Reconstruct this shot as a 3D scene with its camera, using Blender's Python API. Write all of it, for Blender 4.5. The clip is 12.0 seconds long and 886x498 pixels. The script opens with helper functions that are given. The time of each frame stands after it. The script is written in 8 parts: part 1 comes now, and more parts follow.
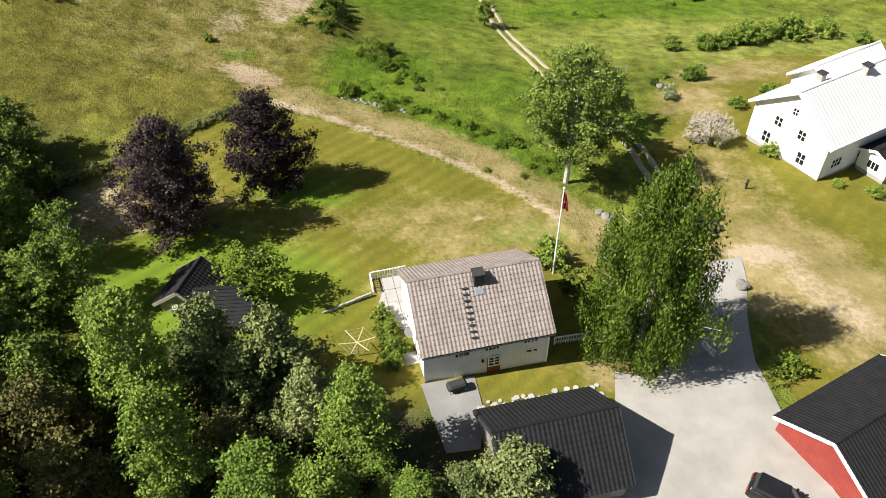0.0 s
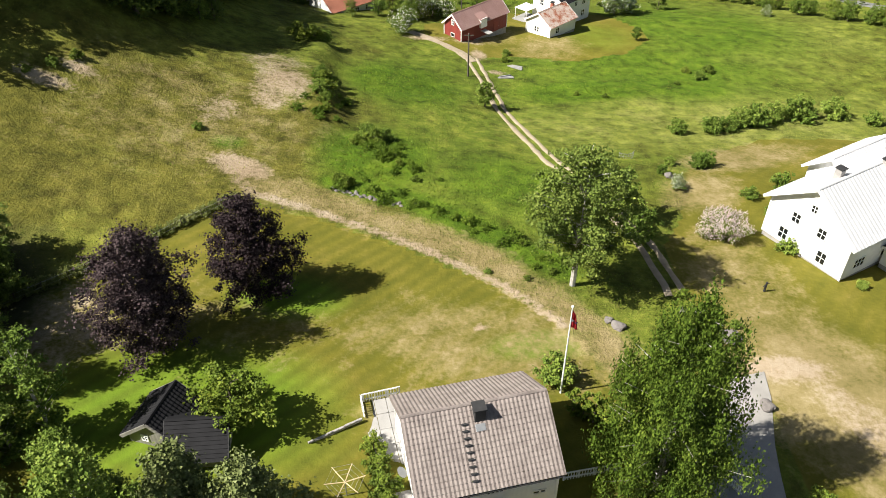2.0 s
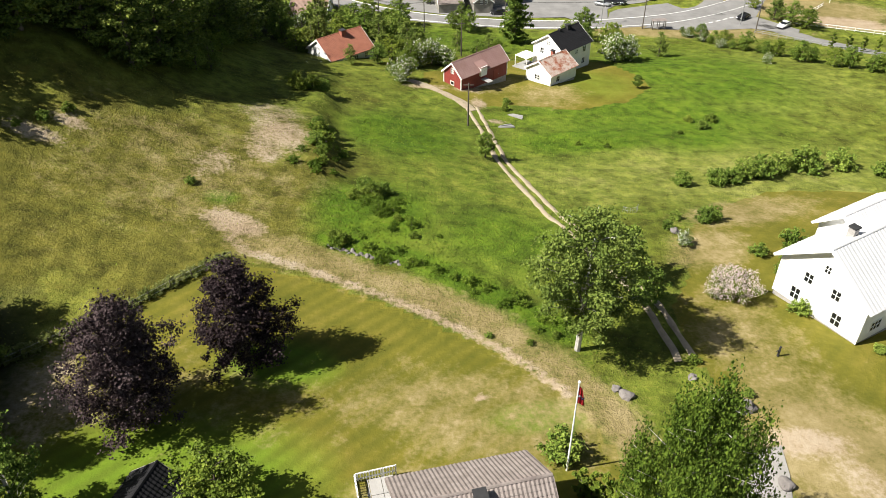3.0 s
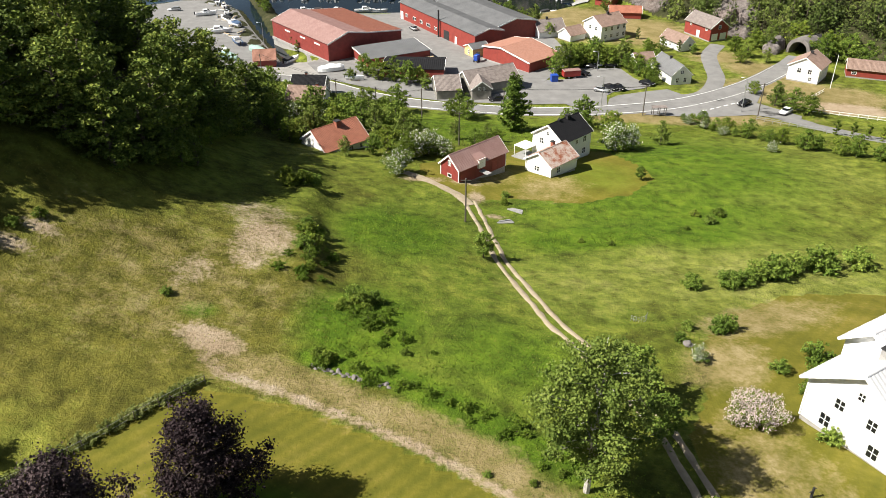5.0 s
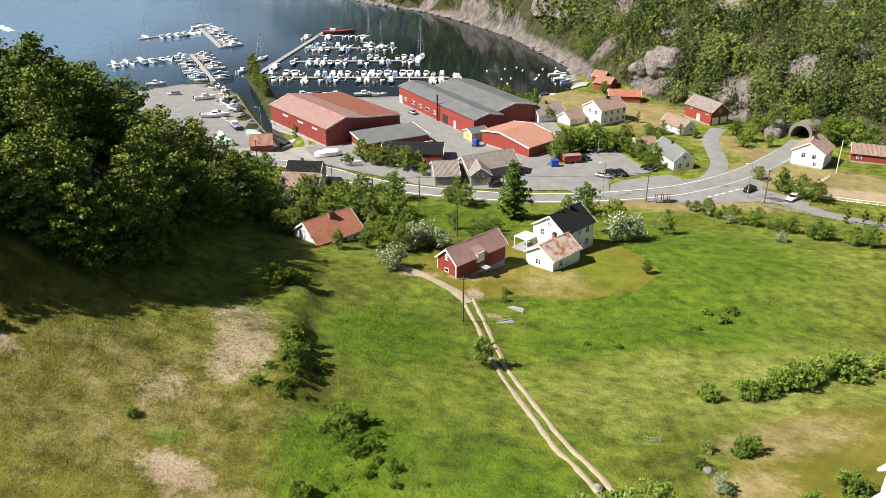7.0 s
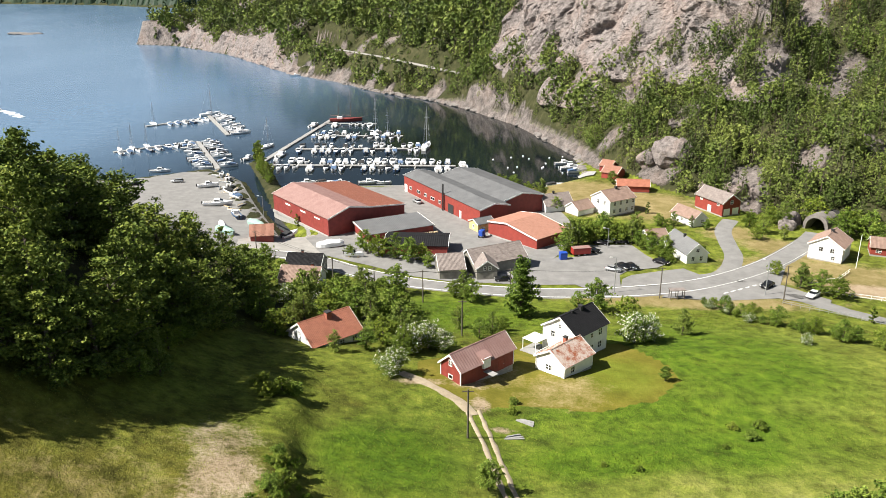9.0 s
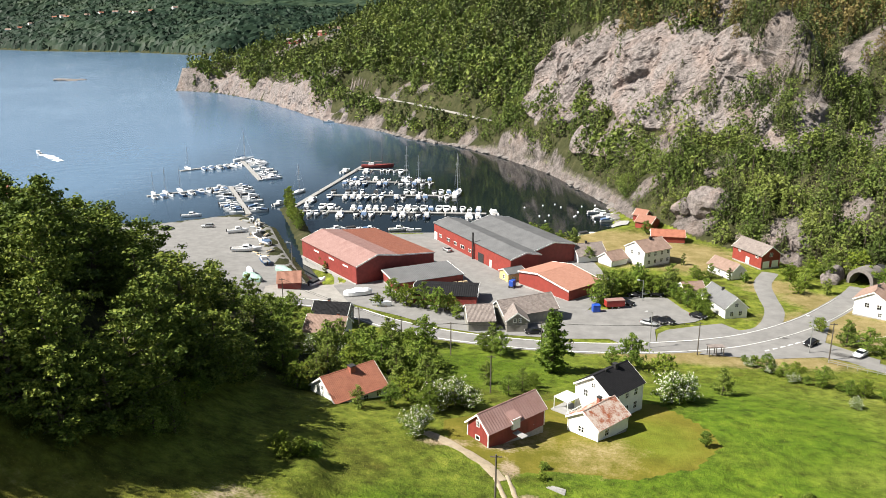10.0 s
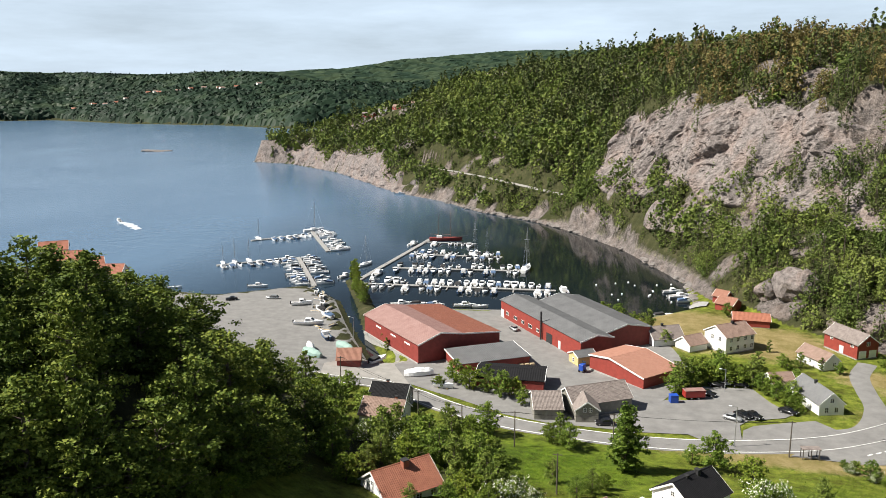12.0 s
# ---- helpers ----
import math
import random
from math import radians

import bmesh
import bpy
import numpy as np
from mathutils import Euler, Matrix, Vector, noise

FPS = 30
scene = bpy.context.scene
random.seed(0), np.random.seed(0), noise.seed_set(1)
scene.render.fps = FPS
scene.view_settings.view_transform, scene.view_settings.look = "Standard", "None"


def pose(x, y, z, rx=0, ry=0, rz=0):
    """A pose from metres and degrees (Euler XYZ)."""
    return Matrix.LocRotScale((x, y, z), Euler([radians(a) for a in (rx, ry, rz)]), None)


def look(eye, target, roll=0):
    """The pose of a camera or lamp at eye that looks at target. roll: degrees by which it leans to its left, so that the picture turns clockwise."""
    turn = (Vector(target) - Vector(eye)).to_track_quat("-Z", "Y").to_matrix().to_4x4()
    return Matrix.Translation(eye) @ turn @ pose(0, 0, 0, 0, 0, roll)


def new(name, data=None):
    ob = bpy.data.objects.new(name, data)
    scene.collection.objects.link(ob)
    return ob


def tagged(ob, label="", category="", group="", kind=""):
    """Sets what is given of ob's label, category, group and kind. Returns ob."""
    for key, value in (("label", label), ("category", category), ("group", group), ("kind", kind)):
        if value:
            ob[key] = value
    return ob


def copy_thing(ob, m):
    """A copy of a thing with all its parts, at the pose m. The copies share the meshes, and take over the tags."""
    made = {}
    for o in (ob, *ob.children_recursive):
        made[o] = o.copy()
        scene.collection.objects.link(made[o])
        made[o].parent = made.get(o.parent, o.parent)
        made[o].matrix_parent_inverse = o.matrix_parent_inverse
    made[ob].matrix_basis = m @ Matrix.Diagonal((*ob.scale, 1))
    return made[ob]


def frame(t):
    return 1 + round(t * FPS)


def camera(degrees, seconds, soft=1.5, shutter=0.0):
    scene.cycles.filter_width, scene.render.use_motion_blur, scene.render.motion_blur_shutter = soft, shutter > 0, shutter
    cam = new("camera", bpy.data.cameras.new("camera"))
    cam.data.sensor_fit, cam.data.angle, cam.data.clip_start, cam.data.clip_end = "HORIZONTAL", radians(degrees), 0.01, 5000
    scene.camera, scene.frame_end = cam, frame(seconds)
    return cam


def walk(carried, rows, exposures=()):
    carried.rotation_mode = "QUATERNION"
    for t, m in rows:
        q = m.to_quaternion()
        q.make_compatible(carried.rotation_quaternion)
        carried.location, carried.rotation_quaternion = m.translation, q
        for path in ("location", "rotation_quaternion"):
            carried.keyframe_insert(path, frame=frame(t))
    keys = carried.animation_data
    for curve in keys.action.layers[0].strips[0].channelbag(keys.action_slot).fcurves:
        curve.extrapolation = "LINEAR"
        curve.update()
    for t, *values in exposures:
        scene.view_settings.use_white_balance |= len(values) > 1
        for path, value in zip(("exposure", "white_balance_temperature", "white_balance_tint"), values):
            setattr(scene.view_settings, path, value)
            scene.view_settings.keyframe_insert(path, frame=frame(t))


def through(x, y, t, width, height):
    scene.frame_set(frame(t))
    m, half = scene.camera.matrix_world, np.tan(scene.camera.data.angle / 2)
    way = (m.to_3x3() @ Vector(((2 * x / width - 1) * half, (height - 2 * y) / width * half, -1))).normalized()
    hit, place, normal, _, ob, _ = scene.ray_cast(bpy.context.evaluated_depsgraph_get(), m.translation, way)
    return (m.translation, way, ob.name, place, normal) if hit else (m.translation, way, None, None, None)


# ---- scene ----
cam = camera(59.14, 12.0, soft=0.85)
# seconds, place, (tilt below level, turn to the left, lean) in degrees
PATH = [
    (0.0, (0.00, -0.00, 78.08), (43.08, 0.00, -0.12)),
    (0.5, (0.10, 1.70, 78.18), (43.09, 0.03, -0.09)),
    (1.0, (0.17, 3.46, 78.27), (41.80, -0.01, -0.04)),
    (1.5, (0.18, 5.30, 78.33), (40.44, -0.00, -0.06)),
    (2.0, (0.20, 7.18, 78.38), (39.08, 0.02, -0.07)),
    (2.5, (0.22, 9.08, 78.39), (37.68, 0.00, -0.07)),
    (3.0, (0.28, 10.95, 78.41), (36.33, 0.02, -0.07)),
    (5.0, (0.97, 18.85, 78.54), (31.09, 0.08, -0.17)),
    (5.5, (1.20, 20.85, 78.58), (29.79, 0.11, -0.19)),
    (6.0, (1.41, 22.84, 78.62), (28.48, 0.12, -0.20)),
    (6.5, (1.59, 24.83, 78.65), (27.10, 0.14, -0.23)),
    (7.0, (1.71, 26.85, 78.66), (25.70, 0.16, -0.26)),
    (9.0, (2.05, 35.45, 78.64), (19.73, 0.62, -0.11)),
    (9.5, (2.14, 37.69, 78.59), (18.10, 1.79, -0.09)),
    (10.0, (2.25, 39.96, 78.55), (16.44, 2.97, -0.07)),
    (10.5, (2.36, 42.26, 78.50), (14.80, 4.15, -0.08)),
    (11.0, (2.48, 44.54, 78.44), (13.19, 5.47, -0.10)),
    (11.5, (2.60, 46.82, 78.37), (11.58, 6.93, -0.09)),
    (12.0, (2.71, 49.08, 78.28), (11.25, 8.25, -0.11)),
]
walk(cam, [(t, pose(*eye, 90 - tilt, 0, turn) @ pose(0, 0, 0, 0, 0, lean)) for t, eye, (tilt, turn, lean) in PATH],
     exposures=[(0.0, 1.16), (6.0, 0.98), (9.5, 1.16), (10.5, 1.16), (11.0, 1.02), (12.0, 0.86)])

# ---------------------------------------------------------------- light
SUN_AZIMUTH = 254.0   # compass bearing of the sun, from +y clockwise
SUN_HEIGHT = 47.0
world = bpy.data.worlds.new("sky")
scene.world = world
world.use_nodes = True
wn = world.node_tree
sky = wn.nodes.new("ShaderNodeTexSky")
sky.sky_type, sky.sun_disc = "NISHITA", False
sky.sun_elevation, sky.sun_rotation = radians(SUN_HEIGHT), radians(SUN_AZIMUTH)
sky.air_density, sky.dust_density, sky.ozone_density = 1.0, 2.0, 1.0
# thin high cloud mixed into the clear sky
coords = wn.nodes.new("ShaderNodeTexCoord")
squash = wn.nodes.new("ShaderNodeMapping")
squash.inputs["Scale"].default_value = (1.5, 1.5, 9.0)
cloud = wn.nodes.new("ShaderNodeTexNoise")
cloud.inputs["Scale"].default_value, cloud.inputs["Detail"].default_value, cloud.inputs["Roughness"].default_value = 2.2, 6.0, 0.6
ramp = wn.nodes.new("ShaderNodeMapRange")
ramp.inputs["From Min"].default_value, ramp.inputs["From Max"].default_value = 0.35, 0.72
ramp.inputs["To Min"].default_value, ramp.inputs["To Max"].default_value = 0.62, 0.95
apart = wn.nodes.new("ShaderNodeSeparateXYZ")
low = wn.nodes.new("ShaderNodeMapRange")   # the veil thins out towards the zenith
low.inputs["From Min"].default_value, low.inputs["From Max"].default_value = 0.10, 0.22
low.inputs["To Min"].default_value, low.inputs["To Max"].default_value = 1.0, 0.05
thin = wn.nodes.new("ShaderNodeMath")
thin.operation = "MULTIPLY"
veil = wn.nodes.new("ShaderNodeMixRGB")
veil.inputs["Color2"].default_value = (16.0, 19.2, 22.6, 1)
wn.links.new(coords.outputs["Generated"], squash.inputs["Vector"])
wn.links.new(squash.outputs["Vector"], cloud.inputs["Vector"])
wn.links.new(cloud.outputs["Fac"], ramp.inputs["Value"])
wn.links.new(coords.outputs["Generated"], apart.inputs[0])
wn.links.new(apart.outputs["Z"], low.inputs["Value"])
wn.links.new(ramp.outputs["Result"], thin.inputs[0])
wn.links.new(low.outputs["Result"], thin.inputs[1])
wn.links.new(thin.outputs[0], veil.inputs["Fac"])
wn.links.new(sky.outputs["Color"], veil.inputs["Color1"])
wn.links.new(veil.outputs["Color"], wn.nodes["Background"].inputs["Color"])
wn.nodes["Background"].inputs["Strength"].default_value = 0.0275
sun = new("sun", bpy.data.lights.new("sun", "SUN"))
sun.data.energy, sun.data.angle, sun.data.color = 5.0, radians(0.6), (1.0, 0.95, 0.86)
az, el = radians(SUN_AZIMUTH), radians(SUN_HEIGHT)
sun.matrix_world = look((math.sin(az) * math.cos(el) * 300, math.cos(az) * math.cos(el) * 300, math.sin(el) * 300), (0, 0, 0))

# ---------------------------------------------------------------- materials
def mat_new(name):
    m = bpy.data.materials.new(name)
    m.use_nodes = True
    return m, m.node_tree.nodes, m.node_tree.links, m.node_tree.nodes["Principled BSDF"]


def place_noise(nodes, links, scale, detail=4.0, rough=0.55, stretch=None):
    geo = nodes.new("ShaderNodeNewGeometry")
    n = nodes.new("ShaderNodeTexNoise")
    n.inputs["Scale"].default_value, n.inputs["Detail"].default_value, n.inputs["Roughness"].default_value = scale, detail, rough
    if stretch:
        mp = nodes.new("ShaderNodeMapping")
        mp.inputs["Scale"].default_value = stretch
        links.new(geo.outputs["Position"], mp.inputs["Vector"])
        links.new(mp.outputs["Vector"], n.inputs["Vector"])
    else:
        links.new(geo.outputs["Position"], n.inputs["Vector"])
    return n.outputs["Fac"]


def ramp_of(nodes, links, value, stops):
    r = nodes.new("ShaderNodeValToRGB")
    el = r.color_ramp.elements
    while len(el) < len(stops):
        el.new(0.5)
    for e, (pos, col) in zip(el, stops):
        e.position, e.color = pos, (*col, 1)
    links.new(value, r.inputs["Fac"])
    return r.outputs["Color"]


def mixed(nodes, links, fac, a, b, mode="MIX"):
    m = nodes.new("ShaderNodeMixRGB")
    m.blend_type = mode
    for sock, v in (("Fac", fac), ("Color1", a), ("Color2", b)):
        if isinstance(v, (int, float)):
            m.inputs[sock].default_value = v
        elif isinstance(v, tuple):
            m.inputs[sock].default_value = (*v, 1)
        else:
            links.new(v, m.inputs[sock])
    return m.outputs["Color"]


def calc(nodes, links, op, a, b=0.0, clamp=False):
    m = nodes.new("ShaderNodeMath")
    m.operation, m.use_clamp = op, clamp
    for i, v in enumerate((a, b)):
        if isinstance(v, (int, float)):
            m.inputs[i].default_value = v
        else:
            links.new(v, m.inputs[i])
    return m.outputs[0]


def bumped(nodes, links, bsdf, height, strength, dist):
    bp = nodes.new("ShaderNodeBump")
    bp.inputs["Strength"].default_value, bp.inputs["Distance"].default_value = strength, dist
    links.new(height, bp.inputs["Height"])
    links.new(bp.outputs["Normal"], bsdf.inputs["Normal"])


def surface(name, dark, light, rough=0.8, scale=3.0, fine=40.0, bump=0.15, metal=0.0, spread=(0.3, 0.7), stretch=None, dist=0.02):
    """A plain real surface: two tones by broad stains and fine grain."""
    m, n, l, b = mat_new(name)
    broad, grain = place_noise(n, l, scale, 4, 0.6, stretch), place_noise(n, l, fine, 3, 0.6, stretch)
    mix = calc(n, l, "ADD", calc(n, l, "MULTIPLY", broad, 0.65), calc(n, l, "MULTIPLY", grain, 0.35))
    l.new(ramp_of(n, l, mix, [(spread[0], dark), (spread[1], light)]), b.inputs["Base Color"])
    b.inputs["Roughness"].default_value, b.inputs["Metallic"].default_value = rough, metal
    if bump:
        bumped(n, l, b, grain, bump, dist)
    return m


def leafy(name, dark, mid, light, rough=0.55, through=0.16, leafwise=0.5, broadness=0.25, patchy=0.9):
    """Leaves: each tuft has its own tone; some light shines through."""
    m, n, l, b = mat_new(name)
    geo = n.new("ShaderNodeNewGeometry")
    info = n.new("ShaderNodeObjectInfo")
    tone = calc(n, l, "ADD", calc(n, l, "MULTIPLY", geo.outputs["Random Per Island"], leafwise),
                calc(n, l, "ADD", calc(n, l, "MULTIPLY", info.outputs["Random"], 0.3), 0.35 - leafwise / 2))
    broad = place_noise(n, l, broadness, 1 if patchy > 1 else 3)
    tone = calc(n, l, "ADD", tone, calc(n, l, "MULTIPLY", calc(n, l, "SUBTRACT", broad, 0.5), patchy), True)
    col = ramp_of(n, l, tone, [(0.05, dark), (0.5, mid), (0.95, light)])
    l.new(col, b.inputs["Base Color"])
    b.inputs["Roughness"].default_value = rough
    b.inputs["Specular IOR Level"].default_value = 0.1
    tr = n.new("ShaderNodeBsdfTranslucent")
    l.new(col, tr.inputs["Color"])
    mx = n.new("ShaderNodeMixShader")
    mx.inputs["Fac"].default_value = through
    l.new(b.outputs[0], mx.inputs[1])
    l.new(tr.outputs[0], mx.inputs[2])
    l.new(mx.outputs[0], n["Material Output"].inputs["Surface"])
    return m


def boarded(name, dark, light, pitch=0.16, rough=0.65):
    """Painted upright boards."""
    m, n, l, b = mat_new(name)
    tc = n.new("ShaderNodeTexCoord")
    wv = n.new("ShaderNodeTexWave")
    wv.wave_type, wv.bands_direction = "BANDS", "DIAGONAL"
    mp = n.new("ShaderNodeMapping")
    mp.inputs["Scale"].default_value = (1, 1, 0)
    l.new(tc.outputs["Object"], mp.inputs["Vector"])
    l.new(mp.outputs["Vector"], wv.inputs["Vector"])
    wv.inputs["Scale"].default_value = 0.31 / pitch
    broad = place_noise(n, l, 0.8, 5, 0.65)
    l.new(ramp_of(n, l, broad, [(0.3, dark), (0.7, light)]), b.inputs["Base Color"])
    b.inputs["Roughness"].default_value = rough
    bumped(n, l, b, wv.outputs["Fac"], 0.5, 0.02)
    return m


LEAF = dict(
    leaf=leafy("summer_leaves", (0.053, 0.078, 0.013), (0.124, 0.179, 0.024), (0.246, 0.285, 0.041)),
    birch=leafy("birch_leaves", (0.062, 0.106, 0.013), (0.145, 0.230, 0.024), (0.268, 0.357, 0.041)),
    copper=leafy("copper_leaves", (0.016, 0.011, 0.013), (0.043, 0.029, 0.031), (0.100, 0.074, 0.074), through=0.08),
    aspen=leafy("grey_green_leaves", (0.065, 0.102, 0.019), (0.141, 0.190, 0.036), (0.265, 0.307, 0.070)),
    pine=leafy("pine_needles", (0.026, 0.048, 0.013), (0.058, 0.094, 0.024), (0.111, 0.150, 0.042), through=0.08),
    bright=leafy("fresh_leaves", (0.083, 0.140, 0.012), (0.182, 0.281, 0.022), (0.314, 0.407, 0.040)),
    flower=leafy("white_blossom", (0.495, 0.495, 0.396), (0.748, 0.748, 0.638), (0.852, 0.852, 0.814), through=0.1),
    pink=leafy("pink_blossom", (0.34, 0.25, 0.23), (0.54, 0.43, 0.41), (0.70, 0.58, 0.56), through=0.1),
    tuft=leafy("grass_tufts", (0.11, 0.13, 0.022), (0.19, 0.20, 0.04), (0.30, 0.29, 0.09), through=0.5, broadness=0.12),
    weed=leafy("tall_weeds", (0.050, 0.090, 0.010), (0.105, 0.170, 0.018), (0.21, 0.28, 0.035), through=0.3),
    verge=leafy("pale_verge_grass", (0.10, 0.13, 0.03), (0.19, 0.22, 0.06), (0.32, 0.33, 0.14), through=0.3),
    garden=leafy("garden_birch_leaves", (0.052, 0.090, 0.014), (0.130, 0.196, 0.030), (0.275, 0.340, 0.064)),
    needle=leafy("young_pine_needles", (0.066, 0.090, 0.028), (0.145, 0.175, 0.058), (0.26, 0.29, 0.115), through=0.08),
    olive=leafy("olive_pine_needles", (0.050, 0.050, 0.016), (0.115, 0.110, 0.032), (0.20, 0.18, 0.07), through=0.08),
    wood=leafy("dense_wood_leaves", (0.030, 0.052, 0.010), (0.098, 0.140, 0.024), (0.285, 0.325, 0.062), through=0.14, broadness=0.16),
    weeping=leafy("weeping_birch_leaves", (0.034, 0.060, 0.009), (0.082, 0.132, 0.016), (0.185, 0.240, 0.034)),
    forest=leafy("hillside_leaves", (0.057, 0.078, 0.020), (0.116, 0.146, 0.031), (0.182, 0.217, 0.044), through=0.12),
    slope=leafy("hillside_crowns", (0.046, 0.070, 0.018), (0.104, 0.145, 0.033), (0.190, 0.228, 0.056), through=0.10, leafwise=0.22, broadness=0.07, patchy=1.9),
    # bluish cast of distant haze is put into this leaf colour
    far=leafy("hazed_far_crowns", (0.009, 0.020, 0.012), (0.020, 0.038, 0.022), (0.046, 0.068, 0.036), through=0.04, leafwise=0.35, broadness=0.012, patchy=1.6),
    spruce=leafy("dark_conifer_crowns", (0.026, 0.040, 0.014), (0.066, 0.088, 0.028), (0.130, 0.148, 0.048), through=0.06, leafwise=0.22, broadness=0.07, patchy=1.5),
    rust=leafy("dry_pine_needles", (0.075, 0.070, 0.024), (0.145, 0.118, 0.042), (0.225, 0.178, 0.075), through=0.08, leafwise=0.35))
BARK = surface("bark", (0.05, 0.04, 0.03), (0.16, 0.13, 0.10), 0.9, 4, 30, 0.4)
BARK_WHITE = surface("pale_bark", (0.22, 0.20, 0.17), (0.6, 0.58, 0.54), 0.8, 3, 12, 0.3)
WHITE = boarded("white_painted_boards", (0.68, 0.68, 0.66), (0.78, 0.78, 0.76))
RED = boarded("red_painted_boards", (0.197, 0.030, 0.022), (0.279, 0.045, 0.032))
RED_DARK = boarded("dark_red_boards", (0.165, 0.026, 0.021), (0.255, 0.042, 0.034))
GREY_WALL = boarded("grey_painted_boards", (0.16, 0.15, 0.13), (0.26, 0.25, 0.22))
YELLOW = boarded("ochre_boards", (0.5, 0.38, 0.18), (0.6, 0.46, 0.22))
TRIM = surface("white_trim", (0.74, 0.74, 0.72), (0.84, 0.84, 0.82), 0.5, 2, 30, 0.05)
TILE_GREY = surface("weathered_grey_tile", (0.13, 0.105, 0.095), (0.27, 0.23, 0.21), 0.75, 1.2, 12, 0.3)
TILE_BLACK = surface("black_glazed_tile", (0.006, 0.006, 0.007), (0.016, 0.016, 0.018), 0.8, 1.2, 15, 0.2)
TILE_BLACK.node_tree.nodes["Principled BSDF"].inputs["Specular IOR Level"].default_value = 0.2
TILE_RED = surface("red_clay_tile", (0.22, 0.075, 0.045), (0.36, 0.14, 0.085), 0.8, 1.0, 12, 0.3)
TILE_ORANGE = surface("orange_clay_tile", (0.225, 0.102, 0.068), (0.325, 0.165, 0.118), 0.8, 1.0, 12, 0.3)
TILE_BROWN = surface("faded_brown_tile", (0.17, 0.11, 0.085), (0.29, 0.20, 0.16), 0.8, 1.0, 12, 0.3)
SHEET_PINK = surface("faded_red_roof_sheet", (0.215, 0.115, 0.100), (0.315, 0.200, 0.180), 0.6, 0.5, 6, 0.1)
SHEET_RUST = surface("rust_roof_sheet", (0.175, 0.062, 0.040), (0.27, 0.105, 0.066), 0.6, 0.6, 8, 0.1)
SHEET_GREY = surface("grey_roof_sheet", (0.085, 0.087, 0.09), (0.155, 0.157, 0.16), 0.6, 0.3, 6, 0.1)
SHEET_WHITE = surface("white_roof_sheet", (0.508, 0.508, 0.515), (0.640, 0.640, 0.647), 0.5, 0.5, 8, 0.1)
RUSTY = surface("rusted_patched_sheet", (0.26, 0.075, 0.03), (0.46, 0.38, 0.33), 0.65, 0.9, 5, 0.15, spread=(0.42, 0.56))
STONE = surface("foundation_stone", (0.22, 0.21, 0.20), (0.40, 0.38, 0.36), 0.9, 1.5, 12, 0.4)
ROCKS = surface("granite", (0.110, 0.098, 0.092), (0.225, 0.205, 0.192), 0.9, 0.8, 9, 0.6, dist=0.08)
BRICK = surface("chimney_brick", (0.22, 0.07, 0.04), (0.34, 0.12, 0.08), 0.9, 2, 20, 0.3)
SOOT = surface("dark_chimney_metal", (0.012, 0.012, 0.013), (0.032, 0.032, 0.033), 0.8, 2, 20, 0.1)
ASPHALT = surface("worn_asphalt", (0.14, 0.137, 0.133), (0.235, 0.23, 0.222), 0.95, 0.35, 9, 0.15)
GRAVEL = surface("pale_gravel", (0.22, 0.21, 0.195), (0.34, 0.325, 0.30), 0.95, 0.4, 14, 0.35)
DIRT = surface("dry_track_earth", (0.22, 0.175, 0.115), (0.40, 0.335, 0.24), 0.95, 0.9, 10, 0.4)
CONCRETE = surface("grey_concrete", (0.26, 0.25, 0.235), (0.38, 0.37, 0.355), 0.9, 0.7, 12, 0.2)
PLANK = surface("weathered_planks", (0.21, 0.205, 0.20), (0.33, 0.325, 0.315), 0.9, 1.2, 14, 0.3)
WOOD_NEW = surface("pale_timber", (0.45, 0.34, 0.2), (0.6, 0.48, 0.3), 0.8, 2, 20, 0.2)
POLE_WOOD = surface("tarred_pole", (0.06, 0.05, 0.04), (0.13, 0.11, 0.09), 0.9, 2, 20, 0.2)
STEEL = surface("galvanised_steel", (0.32, 0.33, 0.34), (0.46, 0.47, 0.48), 0.4, 2, 20, 0.05, metal=0.6)
GELCOAT = surface("white_gelcoat", (0.72, 0.73, 0.74), (0.84, 0.85, 0.86), 0.25, 1, 10, 0.02)
HULL_BLUE = surface("blue_hull_paint", (0.03, 0.06, 0.12), (0.05, 0.09, 0.18), 0.3, 1, 10, 0.02)
CANVAS_BLUE = surface("blue_boat_cover", (0.05, 0.09, 0.17), (0.09, 0.15, 0.26), 0.8, 2, 20, 0.1)
TARP = surface("green_tarpaulin", (0.18, 0.28, 0.25), (0.28, 0.40, 0.36), 0.7, 1, 6, 0.2)
RUBBER = surface("tyre_rubber", (0.012, 0.012, 0.012), (0.025, 0.025, 0.025), 0.85, 3, 30, 0.1)
CAR_BLACK = surface("black_car_paint", (0.008, 0.008, 0.009), (0.014, 0.014, 0.016), 0.15, 1, 10, 0)
CAR_WHITE = surface("white_car_paint", (0.74, 0.74, 0.74), (0.8, 0.8, 0.8), 0.2, 1, 10, 0)
CAR_SILVER = surface("silver_car_paint", (0.38, 0.39, 0.40), (0.46, 0.47, 0.48), 0.25, 1, 10, 0, metal=0.5)
CAR_RED = surface("red_car_paint", (0.25, 0.02, 0.018), (0.32, 0.03, 0.024), 0.25, 1, 10, 0)
BLUE_BOX = surface("blue_painted_steel", (0.01, 0.05, 0.30), (0.02, 0.08, 0.42), 0.5, 1, 10, 0.05)
